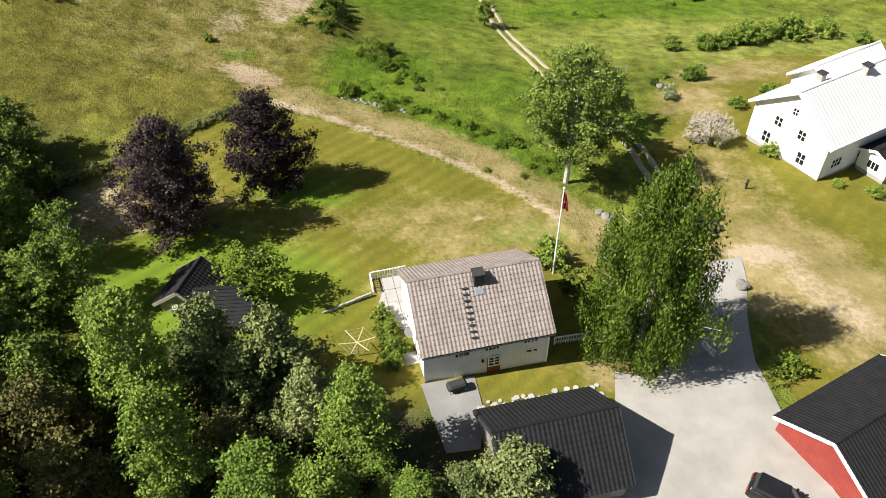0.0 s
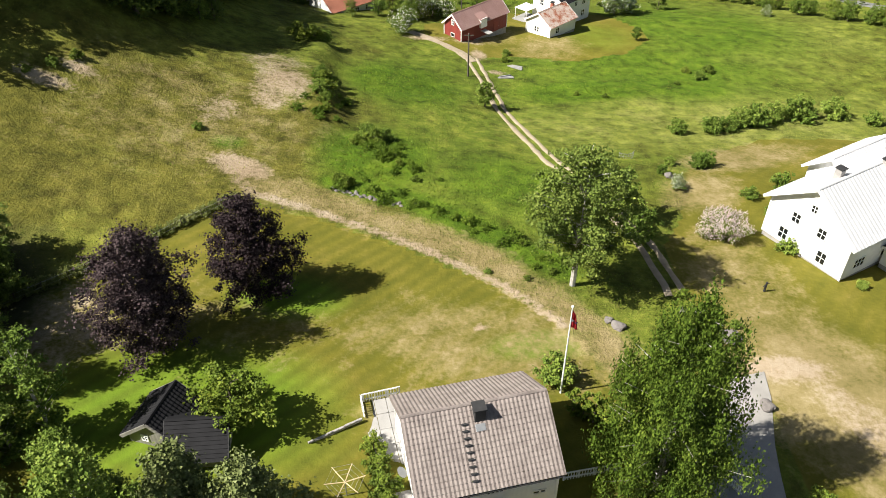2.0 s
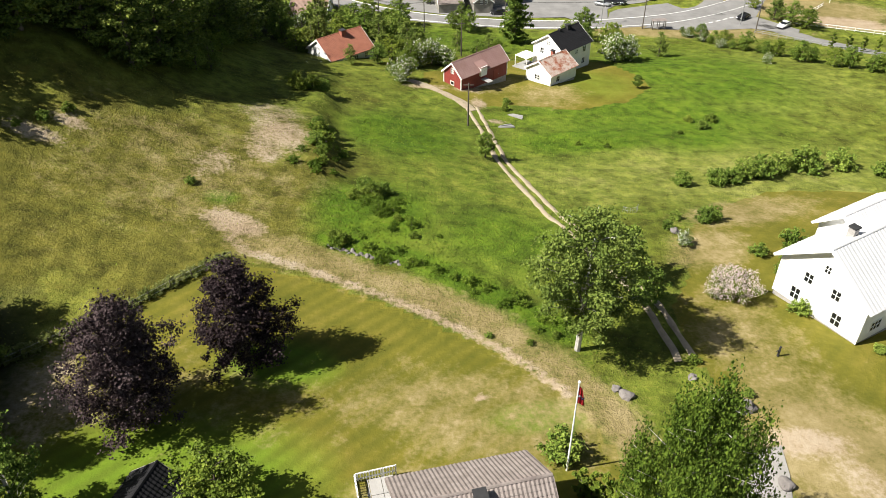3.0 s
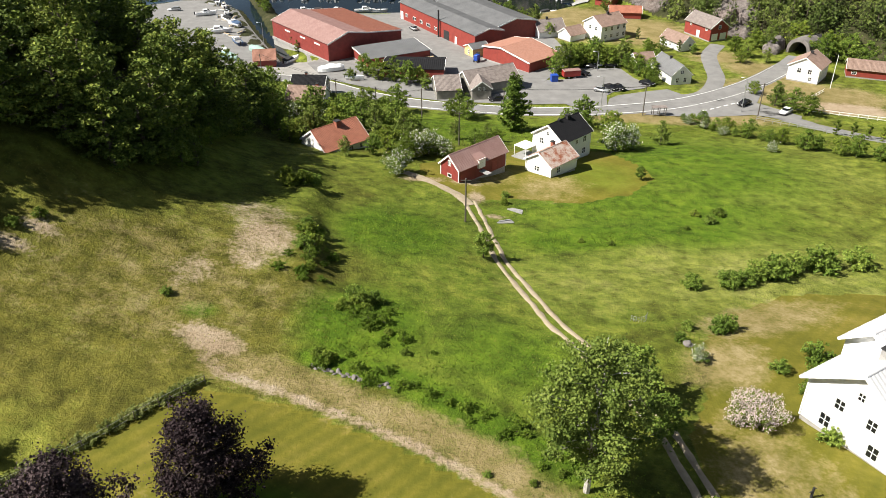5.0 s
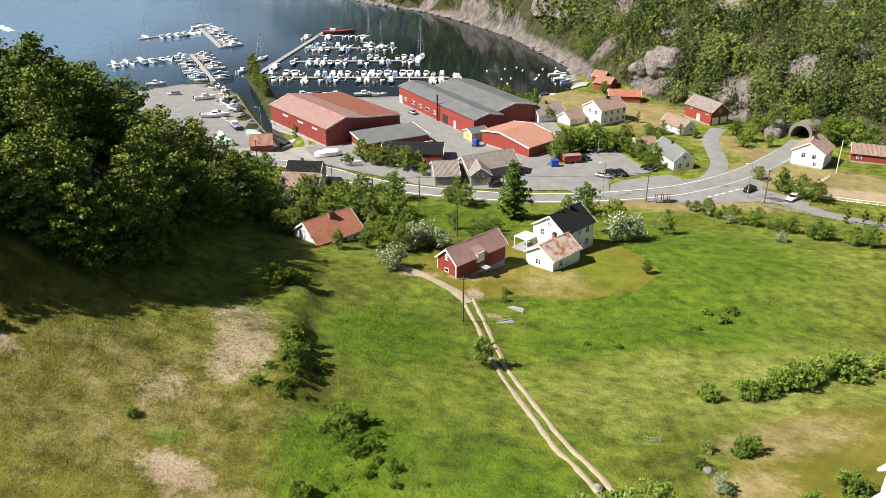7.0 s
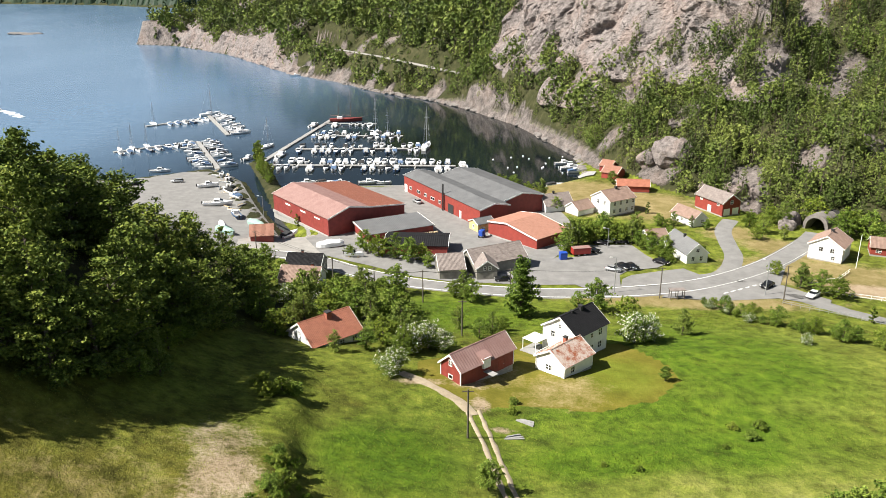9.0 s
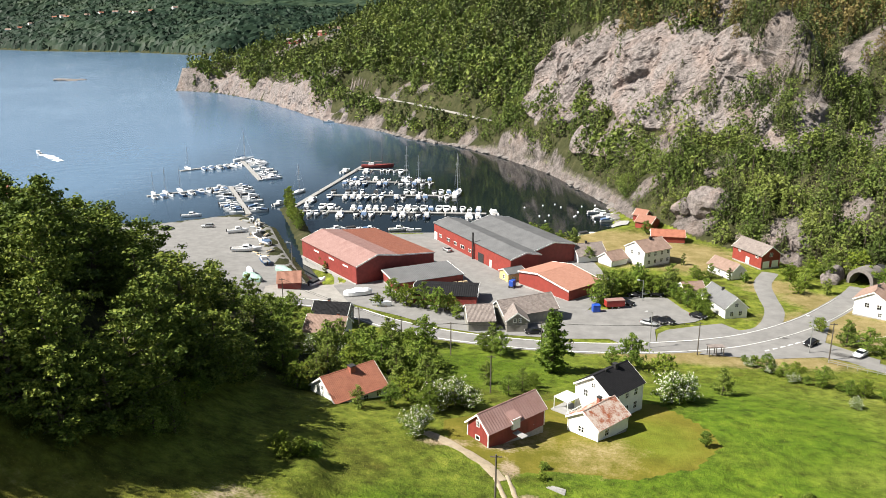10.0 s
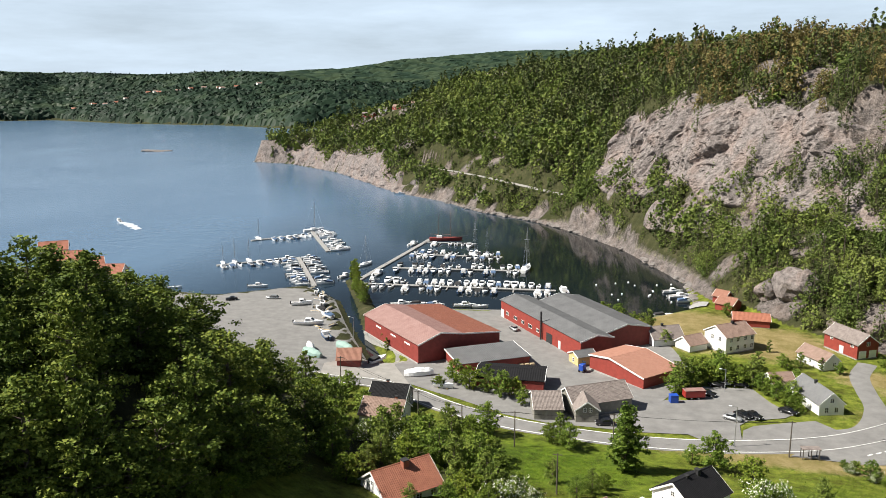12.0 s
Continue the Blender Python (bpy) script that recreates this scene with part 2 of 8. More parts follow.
FLAG_RED = surface("red_flag_cloth", (0.50, 0.02, 0.03), (0.62, 0.03, 0.04), 0.8, 3, 30, 0.05)
FLAG_BLUE = surface("blue_flag_cloth", (0.01, 0.02, 0.14), (0.02, 0.03, 0.2), 0.8, 3, 30, 0.05)
FOAM = surface("white_water_foam", (0.45, 0.52, 0.58), (0.8, 0.83, 0.85), 0.5, 0.5, 3, 0.1)
LINE_PAINT = surface("white_road_paint", (0.6, 0.6, 0.58), (0.78, 0.78, 0.76), 0.8, 2, 20, 0.05)


def window_glass():
    m, n, l, b = mat_new("window_glass")
    b.inputs["Base Color"].default_value = (0.012, 0.014, 0.016, 1)
    b.inputs["Roughness"].default_value, b.inputs["Specular IOR Level"].default_value = 0.06, 0.5
    return m


PANE = window_glass()


def water_surface():
    m, n, l, b = mat_new("fjord_water")
    # open fjord ruffled by the wind, with sky reflection in its colour; the bay under the cliff calm
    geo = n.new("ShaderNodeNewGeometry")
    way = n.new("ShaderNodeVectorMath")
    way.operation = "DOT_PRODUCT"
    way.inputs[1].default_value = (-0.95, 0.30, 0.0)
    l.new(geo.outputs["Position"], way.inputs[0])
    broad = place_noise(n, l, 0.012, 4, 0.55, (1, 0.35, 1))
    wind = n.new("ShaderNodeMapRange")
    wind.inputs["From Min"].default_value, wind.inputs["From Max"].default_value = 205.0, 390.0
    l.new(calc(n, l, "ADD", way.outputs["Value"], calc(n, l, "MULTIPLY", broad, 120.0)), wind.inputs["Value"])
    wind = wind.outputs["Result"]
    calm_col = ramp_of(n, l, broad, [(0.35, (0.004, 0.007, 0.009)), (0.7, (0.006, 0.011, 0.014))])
    # pale blue of the mirrored sky painted into the open water's base colour
    open_sky_col = ramp_of(n, l, broad, [(0.35, (0.068, 0.126, 0.205)), (0.7, (0.092, 0.158, 0.245))])
    l.new(mixed(n, l, wind, calm_col, open_sky_col), b.inputs["Base Color"])
    b.inputs["IOR"].default_value = 1.33
    calm = place_noise(n, l, 0.008, 2, 0.5)
    l.new(calc(n, l, "ADD", calc(n, l, "MULTIPLY", calm, 0.08), calc(n, l, "ADD", calc(n, l, "MULTIPLY", wind, 0.14), 0.03)), b.inputs["Roughness"])
    small, swell = place_noise(n, l, 0.9, 3, 0.6, (1, 0.5, 1)), place_noise(n, l, 0.13, 3, 0.6)
    h = calc(n, l, "MULTIPLY", calc(n, l, "ADD", calc(n, l, "MULTIPLY", small, 0.25), swell), calc(n, l, "ADD", calc(n, l, "MULTIPLY", wind, 0.94), 0.06))
    bumped(n, l, b, h, 0.4, 0.4)
    return m


WATER = water_surface()


def ground_surface():
    """Mown lawn, meadow, parched and bare patches, forest floor and rock, each where the land says so."""
    m, n, l, b = mat_new("grass_earth_and_rock")

    def zone(key):
        a = n.new("ShaderNodeAttribute")
        a.attribute_name = key
        return a.outputs["Fac"]

    def soft(value, edge, width, noise, amount):
        v = calc(n, l, "ADD", value, calc(n, l, "MULTIPLY", calc(n, l, "SUBTRACT", noise, 0.5), amount))
        mr = n.new("ShaderNodeMapRange")
        mr.inputs["From Min"].default_value, mr.inputs["From Max"].default_value = edge - width, edge + width
        l.new(v, mr.inputs["Value"])
        return mr.outputs["Result"]

    broad, mid = place_noise(n, l, 0.055, 4, 0.6), place_noise(n, l, 0.35, 5, 0.65)
    fine, tiny = place_noise(n, l, 2.2, 4, 0.65), place_noise(n, l, 9.0, 3, 0.6)
    wide = place_noise(n, l, 0.13, 5, 0.62)
    blend = calc(n, l, "ADD", calc(n, l, "MULTIPLY", wide, 0.35), calc(n, l, "ADD", calc(n, l, "MULTIPLY", mid, 0.42), calc(n, l, "MULTIPLY", fine, 0.23)))
    meadow_a = ramp_of(n, l, blend, [(0.34, (0.050, 0.080, 0.010)), (0.48, (0.109, 0.150, 0.016)), (0.62, (0.203, 0.220, 0.035))])
    meadow_b = ramp_of(n, l, blend, [(0.30, (0.058, 0.059, 0.009)), (0.48, (0.113, 0.108, 0.018)), (0.66, (0.188, 0.163, 0.038))])
    meadow = mixed(n, l, soft(zone("lush"), 0.5, 0.25, calc(n, l, "ADD", calc(n, l, "MULTIPLY", wide, 0.6), calc(n, l, "MULTIPLY", mid, 0.4)), 2.0), meadow_b, meadow_a)
    pale = ramp_of(n, l, blend, [(0.32, (0.116, 0.140, 0.023)), (0.48, (0.198, 0.221, 0.042)), (0.64, (0.300, 0.289, 0.098))])
    meadow = mixed(n, l, soft(zone("pale"), 0.5, 0.4, broad, 1.0), meadow, pale)
    deep = ramp_of(n, l, blend, [(0.3, (0.032, 0.071, 0.005)), (0.5, (0.083, 0.143, 0.009)), (0.68, (0.142, 0.194, 0.017))])
    meadow = mixed(n, l, soft(zone("deep"), 0.5, 0.3, mid, 0.8), meadow, deep)
    lawn = ramp_of(n, l, blend, [(0.34, (0.085, 0.088, 0.010)), (0.5, (0.135, 0.124, 0.016)), (0.66, (0.200, 0.163, 0.032))])
    fresh = ramp_of(n, l, blend, [(0.3, (0.077, 0.133, 0.009)), (0.6, (0.135, 0.203, 0.016))])
    lawn = mixed(n, l, soft(zone("fresh"), 0.5, 0.3, mid, 0.6), lawn, fresh)
    geo = n.new("ShaderNodeNewGeometry")
    stripe = n.new("ShaderNodeTexWave")
    stripe.bands_direction = "X"
    mp = n.new("ShaderNodeMapping")
    mp.inputs["Rotation"].default_value = (0, 0, radians(42))
    l.new(geo.outputs["Position"], mp.inputs["Vector"])
    l.new(mp.outputs["Vector"], stripe.inputs["Vector"])
    stripe.inputs["Scale"].default_value, stripe.inputs["Distortion"].default_value = 0.21, 0.6
    lawn = mixed(n, l, calc(n, l, "MULTIPLY", calc(n, l, "MULTIPLY", calc(n, l, "SUBTRACT", zone("lawn"), 0.8), 5.0, True), calc(n, l, "MULTIPLY", stripe.outputs["Fac"], 0.38)), lawn, (0.062, 0.075, 0.010))
    mottle = place_noise(n, l, 0.5, 7, 0.66)
    meadow = mixed(n, l, 1.0, meadow, ramp_of(n, l, mottle, [(0.34, (0.50, 0.50, 0.46)), (0.50, (0.93, 0.95, 0.92)), (0.66, (1.32, 1.27, 1.25))]), "MULTIPLY")
    col = mixed(n, l, soft(zone("lawn"), 0.5, 0.10, fine, 0.35), meadow, lawn)
    dry = ramp_of(n, l, blend, [(0.34, (0.135, 0.118, 0.036)), (0.5, (0.225, 0.180, 0.075)), (0.66, (0.340, 0.275, 0.145))])
    col = mixed(n, l, soft(zone("dry"), 0.55, 0.28, calc(n, l, "ADD", calc(n, l, "MULTIPLY", mid, 0.6), calc(n, l, "MULTIPLY", fine, 0.4)), 2.0), col, dry)
    bare = ramp_of(n, l, blend, [(0.3, (0.230, 0.164, 0.100)), (0.5, (0.328, 0.254, 0.168)), (0.7, (0.443, 0.377, 0.280))])
    col = mixed(n, l, soft(zone("bare"), 0.6, 0.2, calc(n, l, "ADD", calc(n, l, "MULTIPLY", mid, 0.5), calc(n, l, "MULTIPLY", fine, 0.5)), 1.8), col, bare)
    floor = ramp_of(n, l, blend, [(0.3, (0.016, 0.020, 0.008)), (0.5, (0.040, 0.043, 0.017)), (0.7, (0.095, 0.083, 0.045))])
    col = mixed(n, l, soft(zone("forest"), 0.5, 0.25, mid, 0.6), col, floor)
    crack = place_noise(n, l, 0.25, 8, 0.75)
    stone = ramp_of(n, l, calc(n, l, "ADD", calc(n, l, "MULTIPLY", crack, 0.6), calc(n, l, "MULTIPLY", fine, 0.4)),
                    [(0.36, (0.035, 0.031, 0.030)), (0.44, (0.125, 0.110, 0.103)), (0.54, (0.235, 0.205, 0.192)), (0.66, (0.37, 0.33, 0.305))])
    vor = n.new("ShaderNodeTexVoronoi")
    vor.feature = "DISTANCE_TO_EDGE"
    vm = n.new("ShaderNodeMapping")
    vm.inputs["Scale"].default_value = (0.17, 0.17, 0.05)
    warp = n.new("ShaderNodeVectorMath")
    warp.operation = "ADD"
    wn_ = n.new("ShaderNodeTexNoise")
    wn_.inputs["Scale"].default_value = 0.15
    gpos = n.new("ShaderNodeNewGeometry")
    l.new(gpos.outputs["Position"], wn_.inputs["Vector"])
    push = n.new("ShaderNodeVectorMath")
    push.operation = "SCALE"
    push.inputs["Scale"].default_value = 9.0
    l.new(wn_.outputs["Color"], push.inputs[0])
    l.new(gpos.outputs["Position"], warp.inputs[0])
    l.new(push.outputs[0], warp.inputs[1])
    l.new(warp.outputs[0], vm.inputs["Vector"])
    l.new(vm.outputs["Vector"], vor.inputs["Vector"])
    vor.inputs["Scale"].default_value = 1.0
    joint = n.new("ShaderNodeMapRange")
    joint.inputs["From Max"].default_value = 0.10
    l.new(vor.outputs["Distance"], joint.inputs["Value"])
    stone = mixed(n, l, joint.outputs["Result"], mixed(n, l, 0.22, stone, (0.05, 0.045, 0.04)), stone)
    warm = mixed(n, l, soft(broad, 0.58, 0.1, mid, 0.3), stone, (0.36, 0.25, 0.19))
    stone = mixed(n, l, 0.2, stone, warm)
    rock_fac = soft(zone("rock"), 0.5, 0.14, mid, 0.55)
    col = mixed(n, l, rock_fac, col, stone)
    l.new(col, b.inputs["Base Color"])
    b.inputs["Roughness"].default_value, b.inputs["Specular IOR Level"].default_value = 0.95, 0.15
    rough_h = calc(n, l, "ADD", calc(n, l, "MULTIPLY", fine, 0.35), calc(n, l, "MULTIPLY", tiny, 0.15))
    smooth = calc(n, l, "SUBTRACT", 1.0, calc(n, l, "MULTIPLY", zone("lawn"), 0.8))
    rough_h = calc(n, l, "MULTIPLY", rough_h, smooth)
    rock_h = calc(n, l, "ADD", calc(n, l, "MULTIPLY", crack, 5.0), calc(n, l, "ADD", calc(n, l, "MULTIPLY", mid, 1.5), calc(n, l, "MULTIPLY", joint.outputs["Result"], 0.5)))
    height = calc(n, l, "ADD", rough_h, calc(n, l, "MULTIPLY", rock_h, calc(n, l, "MULTIPLY", rock_fac, 0.9)))
    bumped(n, l, b, height, 0.8, 1.0)
    return m


GROUND = ground_surface()


def cliff_surface():
    """Weathered granite: grey with a pink cast, dark seeps down the face, pale fresh breaks and fine cracks."""
    m, n, l, b = mat_new("weathered_cliff_granite")
    big, mid, fine = place_noise(n, l, 0.09, 5, 0.6), place_noise(n, l, 0.5, 6, 0.7), place_noise(n, l, 2.2, 5, 0.7)
    streak = place_noise(n, l, 0.6, 4, 0.65, (1.0, 1.0, 0.12))
    mix = calc(n, l, "ADD", calc(n, l, "MULTIPLY", mid, 0.6), calc(n, l, "MULTIPLY", fine, 0.4))
    col = ramp_of(n, l, mix, [(0.34, (0.050, 0.043, 0.041)), (0.46, (0.165, 0.145, 0.138)), (0.58, (0.265, 0.233, 0.220)), (0.72, (0.39, 0.35, 0.328))])
    pink = ramp_of(n, l, mix, [(0.34, (0.060, 0.045, 0.040)), (0.5, (0.225, 0.180, 0.162)), (0.72, (0.37, 0.31, 0.28))])
    sel = n.new("ShaderNodeMapRange")
    sel.inputs["From Min"].default_value, sel.inputs["From Max"].default_value = 0.46, 0.62
    l.new(big, sel.inputs["Value"])
    col = mixed(n, l, sel.outputs["Result"], col, pink)
    wet = n.new("ShaderNodeMapRange")
    wet.inputs["From Min"].default_value, wet.inputs["From Max"].default_value = 0.54, 0.68
    l.new(streak, wet.inputs["Value"])
    col = mixed(n, l, calc(n, l, "MULTIPLY", wet.outputs["Result"], 0.6), col, (0.075, 0.068, 0.066))
    l.new(col, b.inputs["Base Color"])
    b.inputs["Roughness"].default_value, b.inputs["Specular IOR Level"].default_value = 0.92, 0.2
    bumped(n, l, b, mix, 0.9, 1.2)
    return m


CLIFF_ROCK = cliff_surface()

# ---------------------------------------------------------------- lie of the land
FJORD = np.array([(54, 338), (57, 378), (37, 450), (9, 506), (-12, 535), (-47, 567), (-82, 619), (-125, 665), (-215, 817),
                  (-293, 906), (-352, 932), (-310, 1010), (-200, 1150), (100, 1600), (300, 2300), (0, 2250), (-400, 1900), (-594, 1789),
                  (-833, 1963), (-1153, 2050), (-1526, 2300), (-1750, 2140), (-3400, 2500), (-3400, 500), (-900, 430),
                  (-300, 390), (-190, 352), (-161, 337), (-128, 332), (-97, 352), (-77.5, 330), (-64.5, 298), (-48, 262), (-45, 262),
                  (-61, 298), (-72, 330), (-86, 366), (-78, 366), (-62, 322), (-16, 325), (8, 327), (34, 321)], float)
FOOT = np.array([(-352, 932), (-293, 906), (-215, 817), (-125, 665), (-82, 619), (-47, 567), (-12, 535), (9, 506), (37, 450),
                 (58, 380), (62, 348), (74, 322), (92, 296), (116, 266), (150, 250), (230, 232), (700, 150)], float)
CLIFF = np.array([(16, 540), (38, 497), (72, 428), (108, 365), (150, 330)], float)

# bare rock among the trees: place and half width
CRAGS = [(125, 342, 9), (112, 355, 8), (146, 338, 10), (81, 378, 8), (123, 294, 7), (112, 408, 10), (122, 367, 8), (-57, 692, 12), (-135, 765, 15), (-234, 914, 22),
         (-274, 926, 20), (-143, 910, 18), (40, 600, 10), (95, 640, 12), (128, 398, 12), (141, 408, 11), (152, 384, 13), (121, 432, 9), (166, 398, 12), (83, 377, 9), (136, 366, 9), (158, 352, 10), (-70, 640, 9), (-160, 760, 14), (-180, 800, 16), (-200, 930, 22), (-120, 720, 9)]


def seg_dist(x, y, line, closed=False):
    """Distance to a line of points, and the side (positive on its left)."""
    ends = np.roll(line, -1, 0) if closed else line[1:]
    best, side = np.full(np.shape(x), 1e9), np.zeros(np.shape(x))
    for (ax, ay), (bx, by) in zip(line, ends):
        ux, uy = bx - ax, by - ay
        k = np.clip(((x - ax) * ux + (y - ay) * uy) / (ux * ux + uy * uy), 0, 1)
        ex, ey = x - ax - k * ux, y - ay - k * uy
        d = np.hypot(ex, ey)
        cr = ux * ey - uy * ex
        near = d < best
        best, side = np.where(near, d, best), np.where(near, np.where(cr > 0, 1.0, -1.0), side)
    return best, side


def in_fjord(x, y):
    inside = np.zeros(np.shape(x), bool)
    for (ax, ay), (bx, by) in zip(FJORD, np.roll(FJORD, -1, 0)):
        if ay != by:
            inside ^= ((ay > y) != (by > y)) & (x < (bx - ax) * (y - ay) / (by - ay) + ax)
    return inside


def step01(a, b, v):
    k = np.clip((v - a) / (b - a), 0, 1)
    return k * k * (3 - 2 * k)


def wave(x, y, size, seed=0.0):
    """A smooth cheap noise from a few sines, about -1 to 1."""
    a, b = x / size, y / size
    return (np.sin(a * 1.9 + 1.3 * np.sin(b * 1.1 + seed) + seed * 2.1) + np.sin(b * 2.3 + 1.7 * np.sin(a * 0.9 - seed) + seed)
            + np.sin((a + b) * 1.37 + seed * 3.3) * 0.8) / 2.8


ROAD_Z = [15.7, 17.8, 19.1, 19.4, 18.7]
HILL_ROAD = np.array([(8, 540), (-20, 572), (-50, 612), (-82, 654), (-112, 690)], float)


def cliff_side(x, y):
    """Uneven distance across the line of the cliff, positive above it."""
    cd, side = seg_dist(x, y, CLIFF)
    return cd * side - 4 + 6.0 * wave(x, y, 15, 2.0) + 3.4 * wave(x, y, 6, 5.0) + 2.0 * wave(x, y, 2.6, 7.0)


def shore_face(x, y):
    """How bare and steep the shore is along the headland, 0 to 1."""
    return step01(590, 700, y) * np.clip(0.55 + 0.75 * wave(x, y, 34, 3.0) + 0.3 * step01(800, 900, y), 0.1, 1.15)


def land(x, y):
    """Height of the ground in metres above the sea."""
    x, y = np.asarray(x, float), np.asarray(y, float)
    base = np.interp(y, [-60, 35, 57, 75, 88, 100, 115, 130, 150, 165, 185, 200, 212, 235, 260, 340],
                     [33, 29.6, 28.3, 26.8, 25.4, 22.3, 18.7, 16.8, 15.2, 13, 8.4, 5.6, 4.6, 3.4, 2.4, 1.9])
    tilt_r = np.interp(y, [30, 60, 90, 115, 150, 190, 215], [-0.09, -0.07, -0.06, -0.03, -0.03, -0.02, 0.0])
    tilt_l = np.interp(y, [30, 60, 85, 110, 135, 160, 200, 215], [-0.05, -0.07, -0.11, -0.2, -0.16, -0.1, -0.04, 0])
    u = np.clip(x - 10, -60, 70)
    h = base + np.where(u > 0, tilt_r, tilt_l) * u
    # bank along the upper field, and the wooded hill
    h = h + 1.9 * step01(-13.4, -16.6, x + 0.12 * (y - 100) + 1.6 * wave(x, y, 5.0, 2.0)) * step01(88, 104, y) * step01(150, 128, y)
    h = h + 19 * np.exp(-(((x + 80) / 42) ** 2 + ((y - 150) / 62) ** 2)) * step01(-22, -60, x)
    h = h + 5 * step01(-40, -140, x) * step01(330, 230, y)
    # far side of the fjord
    d, side = seg_dist(x, y, FOOT)
    d = d * side
    up = np.interp(d, [0, 4, 9, 16, 40, 100, 200, 300, 700], [0, 1.5, 6, 12, 27, 61, 102, 124, 134])
    near_r = step01(35, 85, x) * step01(420, 330, y)
    up = up * (1 - 0.25 * near_r)
    cd = cliff_side(x, y)
    along = step01(540, 508, y) * step01(150, 118, x)
    wall = np.interp(cd, [-60, -22, -9, -7, -3, 0, 2, 5, 7, 11, 14, 24, 60, 140, 260], [0, 8, 17, 20, 22, 33, 35, 45, 47, 49, 53, 54, 54, 42, 24])
    ridge = np.clip(wall - 0.18 * np.maximum(0, cd), 0, 60)
    up = up + along * ridge * (d > 0)
    up = up + shore_face(x, y) * np.interp(d, [0, 2, 6, 10, 16, 34, 60], [0, 5, 14, 19, 20, 10, 0]) * (d > 0)
    up = up + np.clip(d / 30, 0, 1) * (4.5 * wave(x, y, 34, 1.0) + 2.5 * wave(x, y, 13, 4.0) + 1.2 * wave(x, y, 5, 3.0))
    # the crest sinks towards the headland
    reach, bearing = np.hypot(x - 3, y - 49), np.degrees(np.arctan2(x - 3, y - 49))
    crest = 70 + reach * np.interp(bearing, [-24, -18.3, -11.7, -6.3, 2.2, 8.1, 10.8, 21.4, 40], [-0.055, -0.042, -0.013, 0.021, 0.043, 0.064, 0.074, 0.088, 0.09]) + 3 * wave(x, y, 25, 8.0)
    up = np.where((reach > 420) & (y < 1500), np.minimum(up, np.maximum(crest, 6)), up)
    h = np.where(d > 0, np.maximum(np.minimum(h, 3.0), 0) * 0.3 + up + 0.5, h)
    # a shelf for the hill road
    rd, _ = seg_dist(x, y, HILL_ROAD)
    h = np.where(d > 0, h + (np.interp(y, [540, 572, 612, 654, 690], ROAD_Z) - h) * step01(10, 3.5, rd), h)
    # hills on the other shore
    fd, fs = seg_dist(x, y, FJORD[13:23])
    first = 78 + reach * np.interp(bearing, [-38, -36, -34, -31, -27.5, -24.6, -22, -18, -13, -8, 5, 30], [0.016, 0.016, 0.006, 0.018, 0.027, 0.029, 0.025, 0.014, 0.012, 0.012, 0.012, 0.02])
    second = 78 + reach * np.interp(bearing, [-38, -30, -20, -15, -11.7, -5.5, -1, 5, 12, 30], [0.021, 0.018, 0.022, 0.027, 0.036, 0.046, 0.049, 0.048, 0.045, 0.05])
    rough = 1 + 0.16 * wave(x, y, 260, 2.0) + 0.10 * wave(x, y, 90, 1.0)
    far = np.minimum(np.interp(fd, [0, 40, 150, 420, 900], [2, 24, 62, 130, 190]) * rough, first - 9 + 4 * wave(x, y, 70, 4.0))
    far = far - 14 * step01(2700, 3000, reach)
    far = np.where(reach > 3000, np.minimum(far + 0.16 * (reach - 3000), second + 8 * wave(x, y, 160, 5.0)), far)
    h = np.where(y > 1500, far, h)
    h = h + (np.abs(x) < 95) * (y < 205) * (0.07 * wave(x, y, 2.4, 1.0) + 0.2 * wave(x, y, 7, 3.0))
    wd, _ = seg_dist(x, y, FJORD, True)
    water = in_fjord(x, y)
    edge = np.where(water, -np.clip(wd * 0.5, 0.3, 4), h * step01(-1.0, 6.0, wd) + 0.12)
    return edge

def high(x, y):
    return float(land(x, y))


# ---------------------------------------------------------------- mesh helpers
def mesh_np(name, verts, faces, mats=(), index=None, smooth=False):
    """A mesh from arrays: verts (n, 3) and faces (m, 3 or 4)."""
    verts, faces = np.asarray(verts, np.float32), np.asarray(faces, np.int32)
    me = bpy.data.meshes.new(name)
    k = faces.shape[1]
    me.vertices.add(len(verts))
    me.vertices.foreach_set("co", verts.ravel())
    me.loops.add(faces.size)
    me.loops.foreach_set("vertex_index", faces.ravel())
    me.polygons.add(len(faces))
    me.polygons.foreach_set("loop_start", np.arange(0, faces.size, k, dtype=np.int32))
    for mt in mats:
        me.materials.append(mt)
    if index is not None:
        me.polygons.foreach_set("material_index", np.asarray(index, np.int32))
    me.polygons.foreach_set("use_smooth", np.full(len(faces), smooth))
    me.update(calc_edges=True)
    me.validate()
    return me


def part(name, bm, material, parent=None, label="", at=None, smooth=False):
    """Links a bmesh as one mesh object under a thing or a part."""
    bmesh.ops.recalc_face_normals(bm, faces=bm.faces[:])
    me = bpy.data.meshes.new(name)
    for f in bm.faces:
        f.smooth = smooth
    bm.to_mesh(me)
    bm.free()
    me.materials.append(material)
    ob = new(name, me)
    if parent:
        ob.parent = parent
    if at:
        ob.matrix_basis = at
    if label:
        tagged(ob, label)
    return ob


def hold(name, m, label, category, group="", kind=""):
    """An Empty at the base of a thing, to carry its parts."""
    ob = new(name)
    ob.empty_display_size = 0.2
    ob.matrix_basis = m
    return tagged(ob, label, category, group, kind)


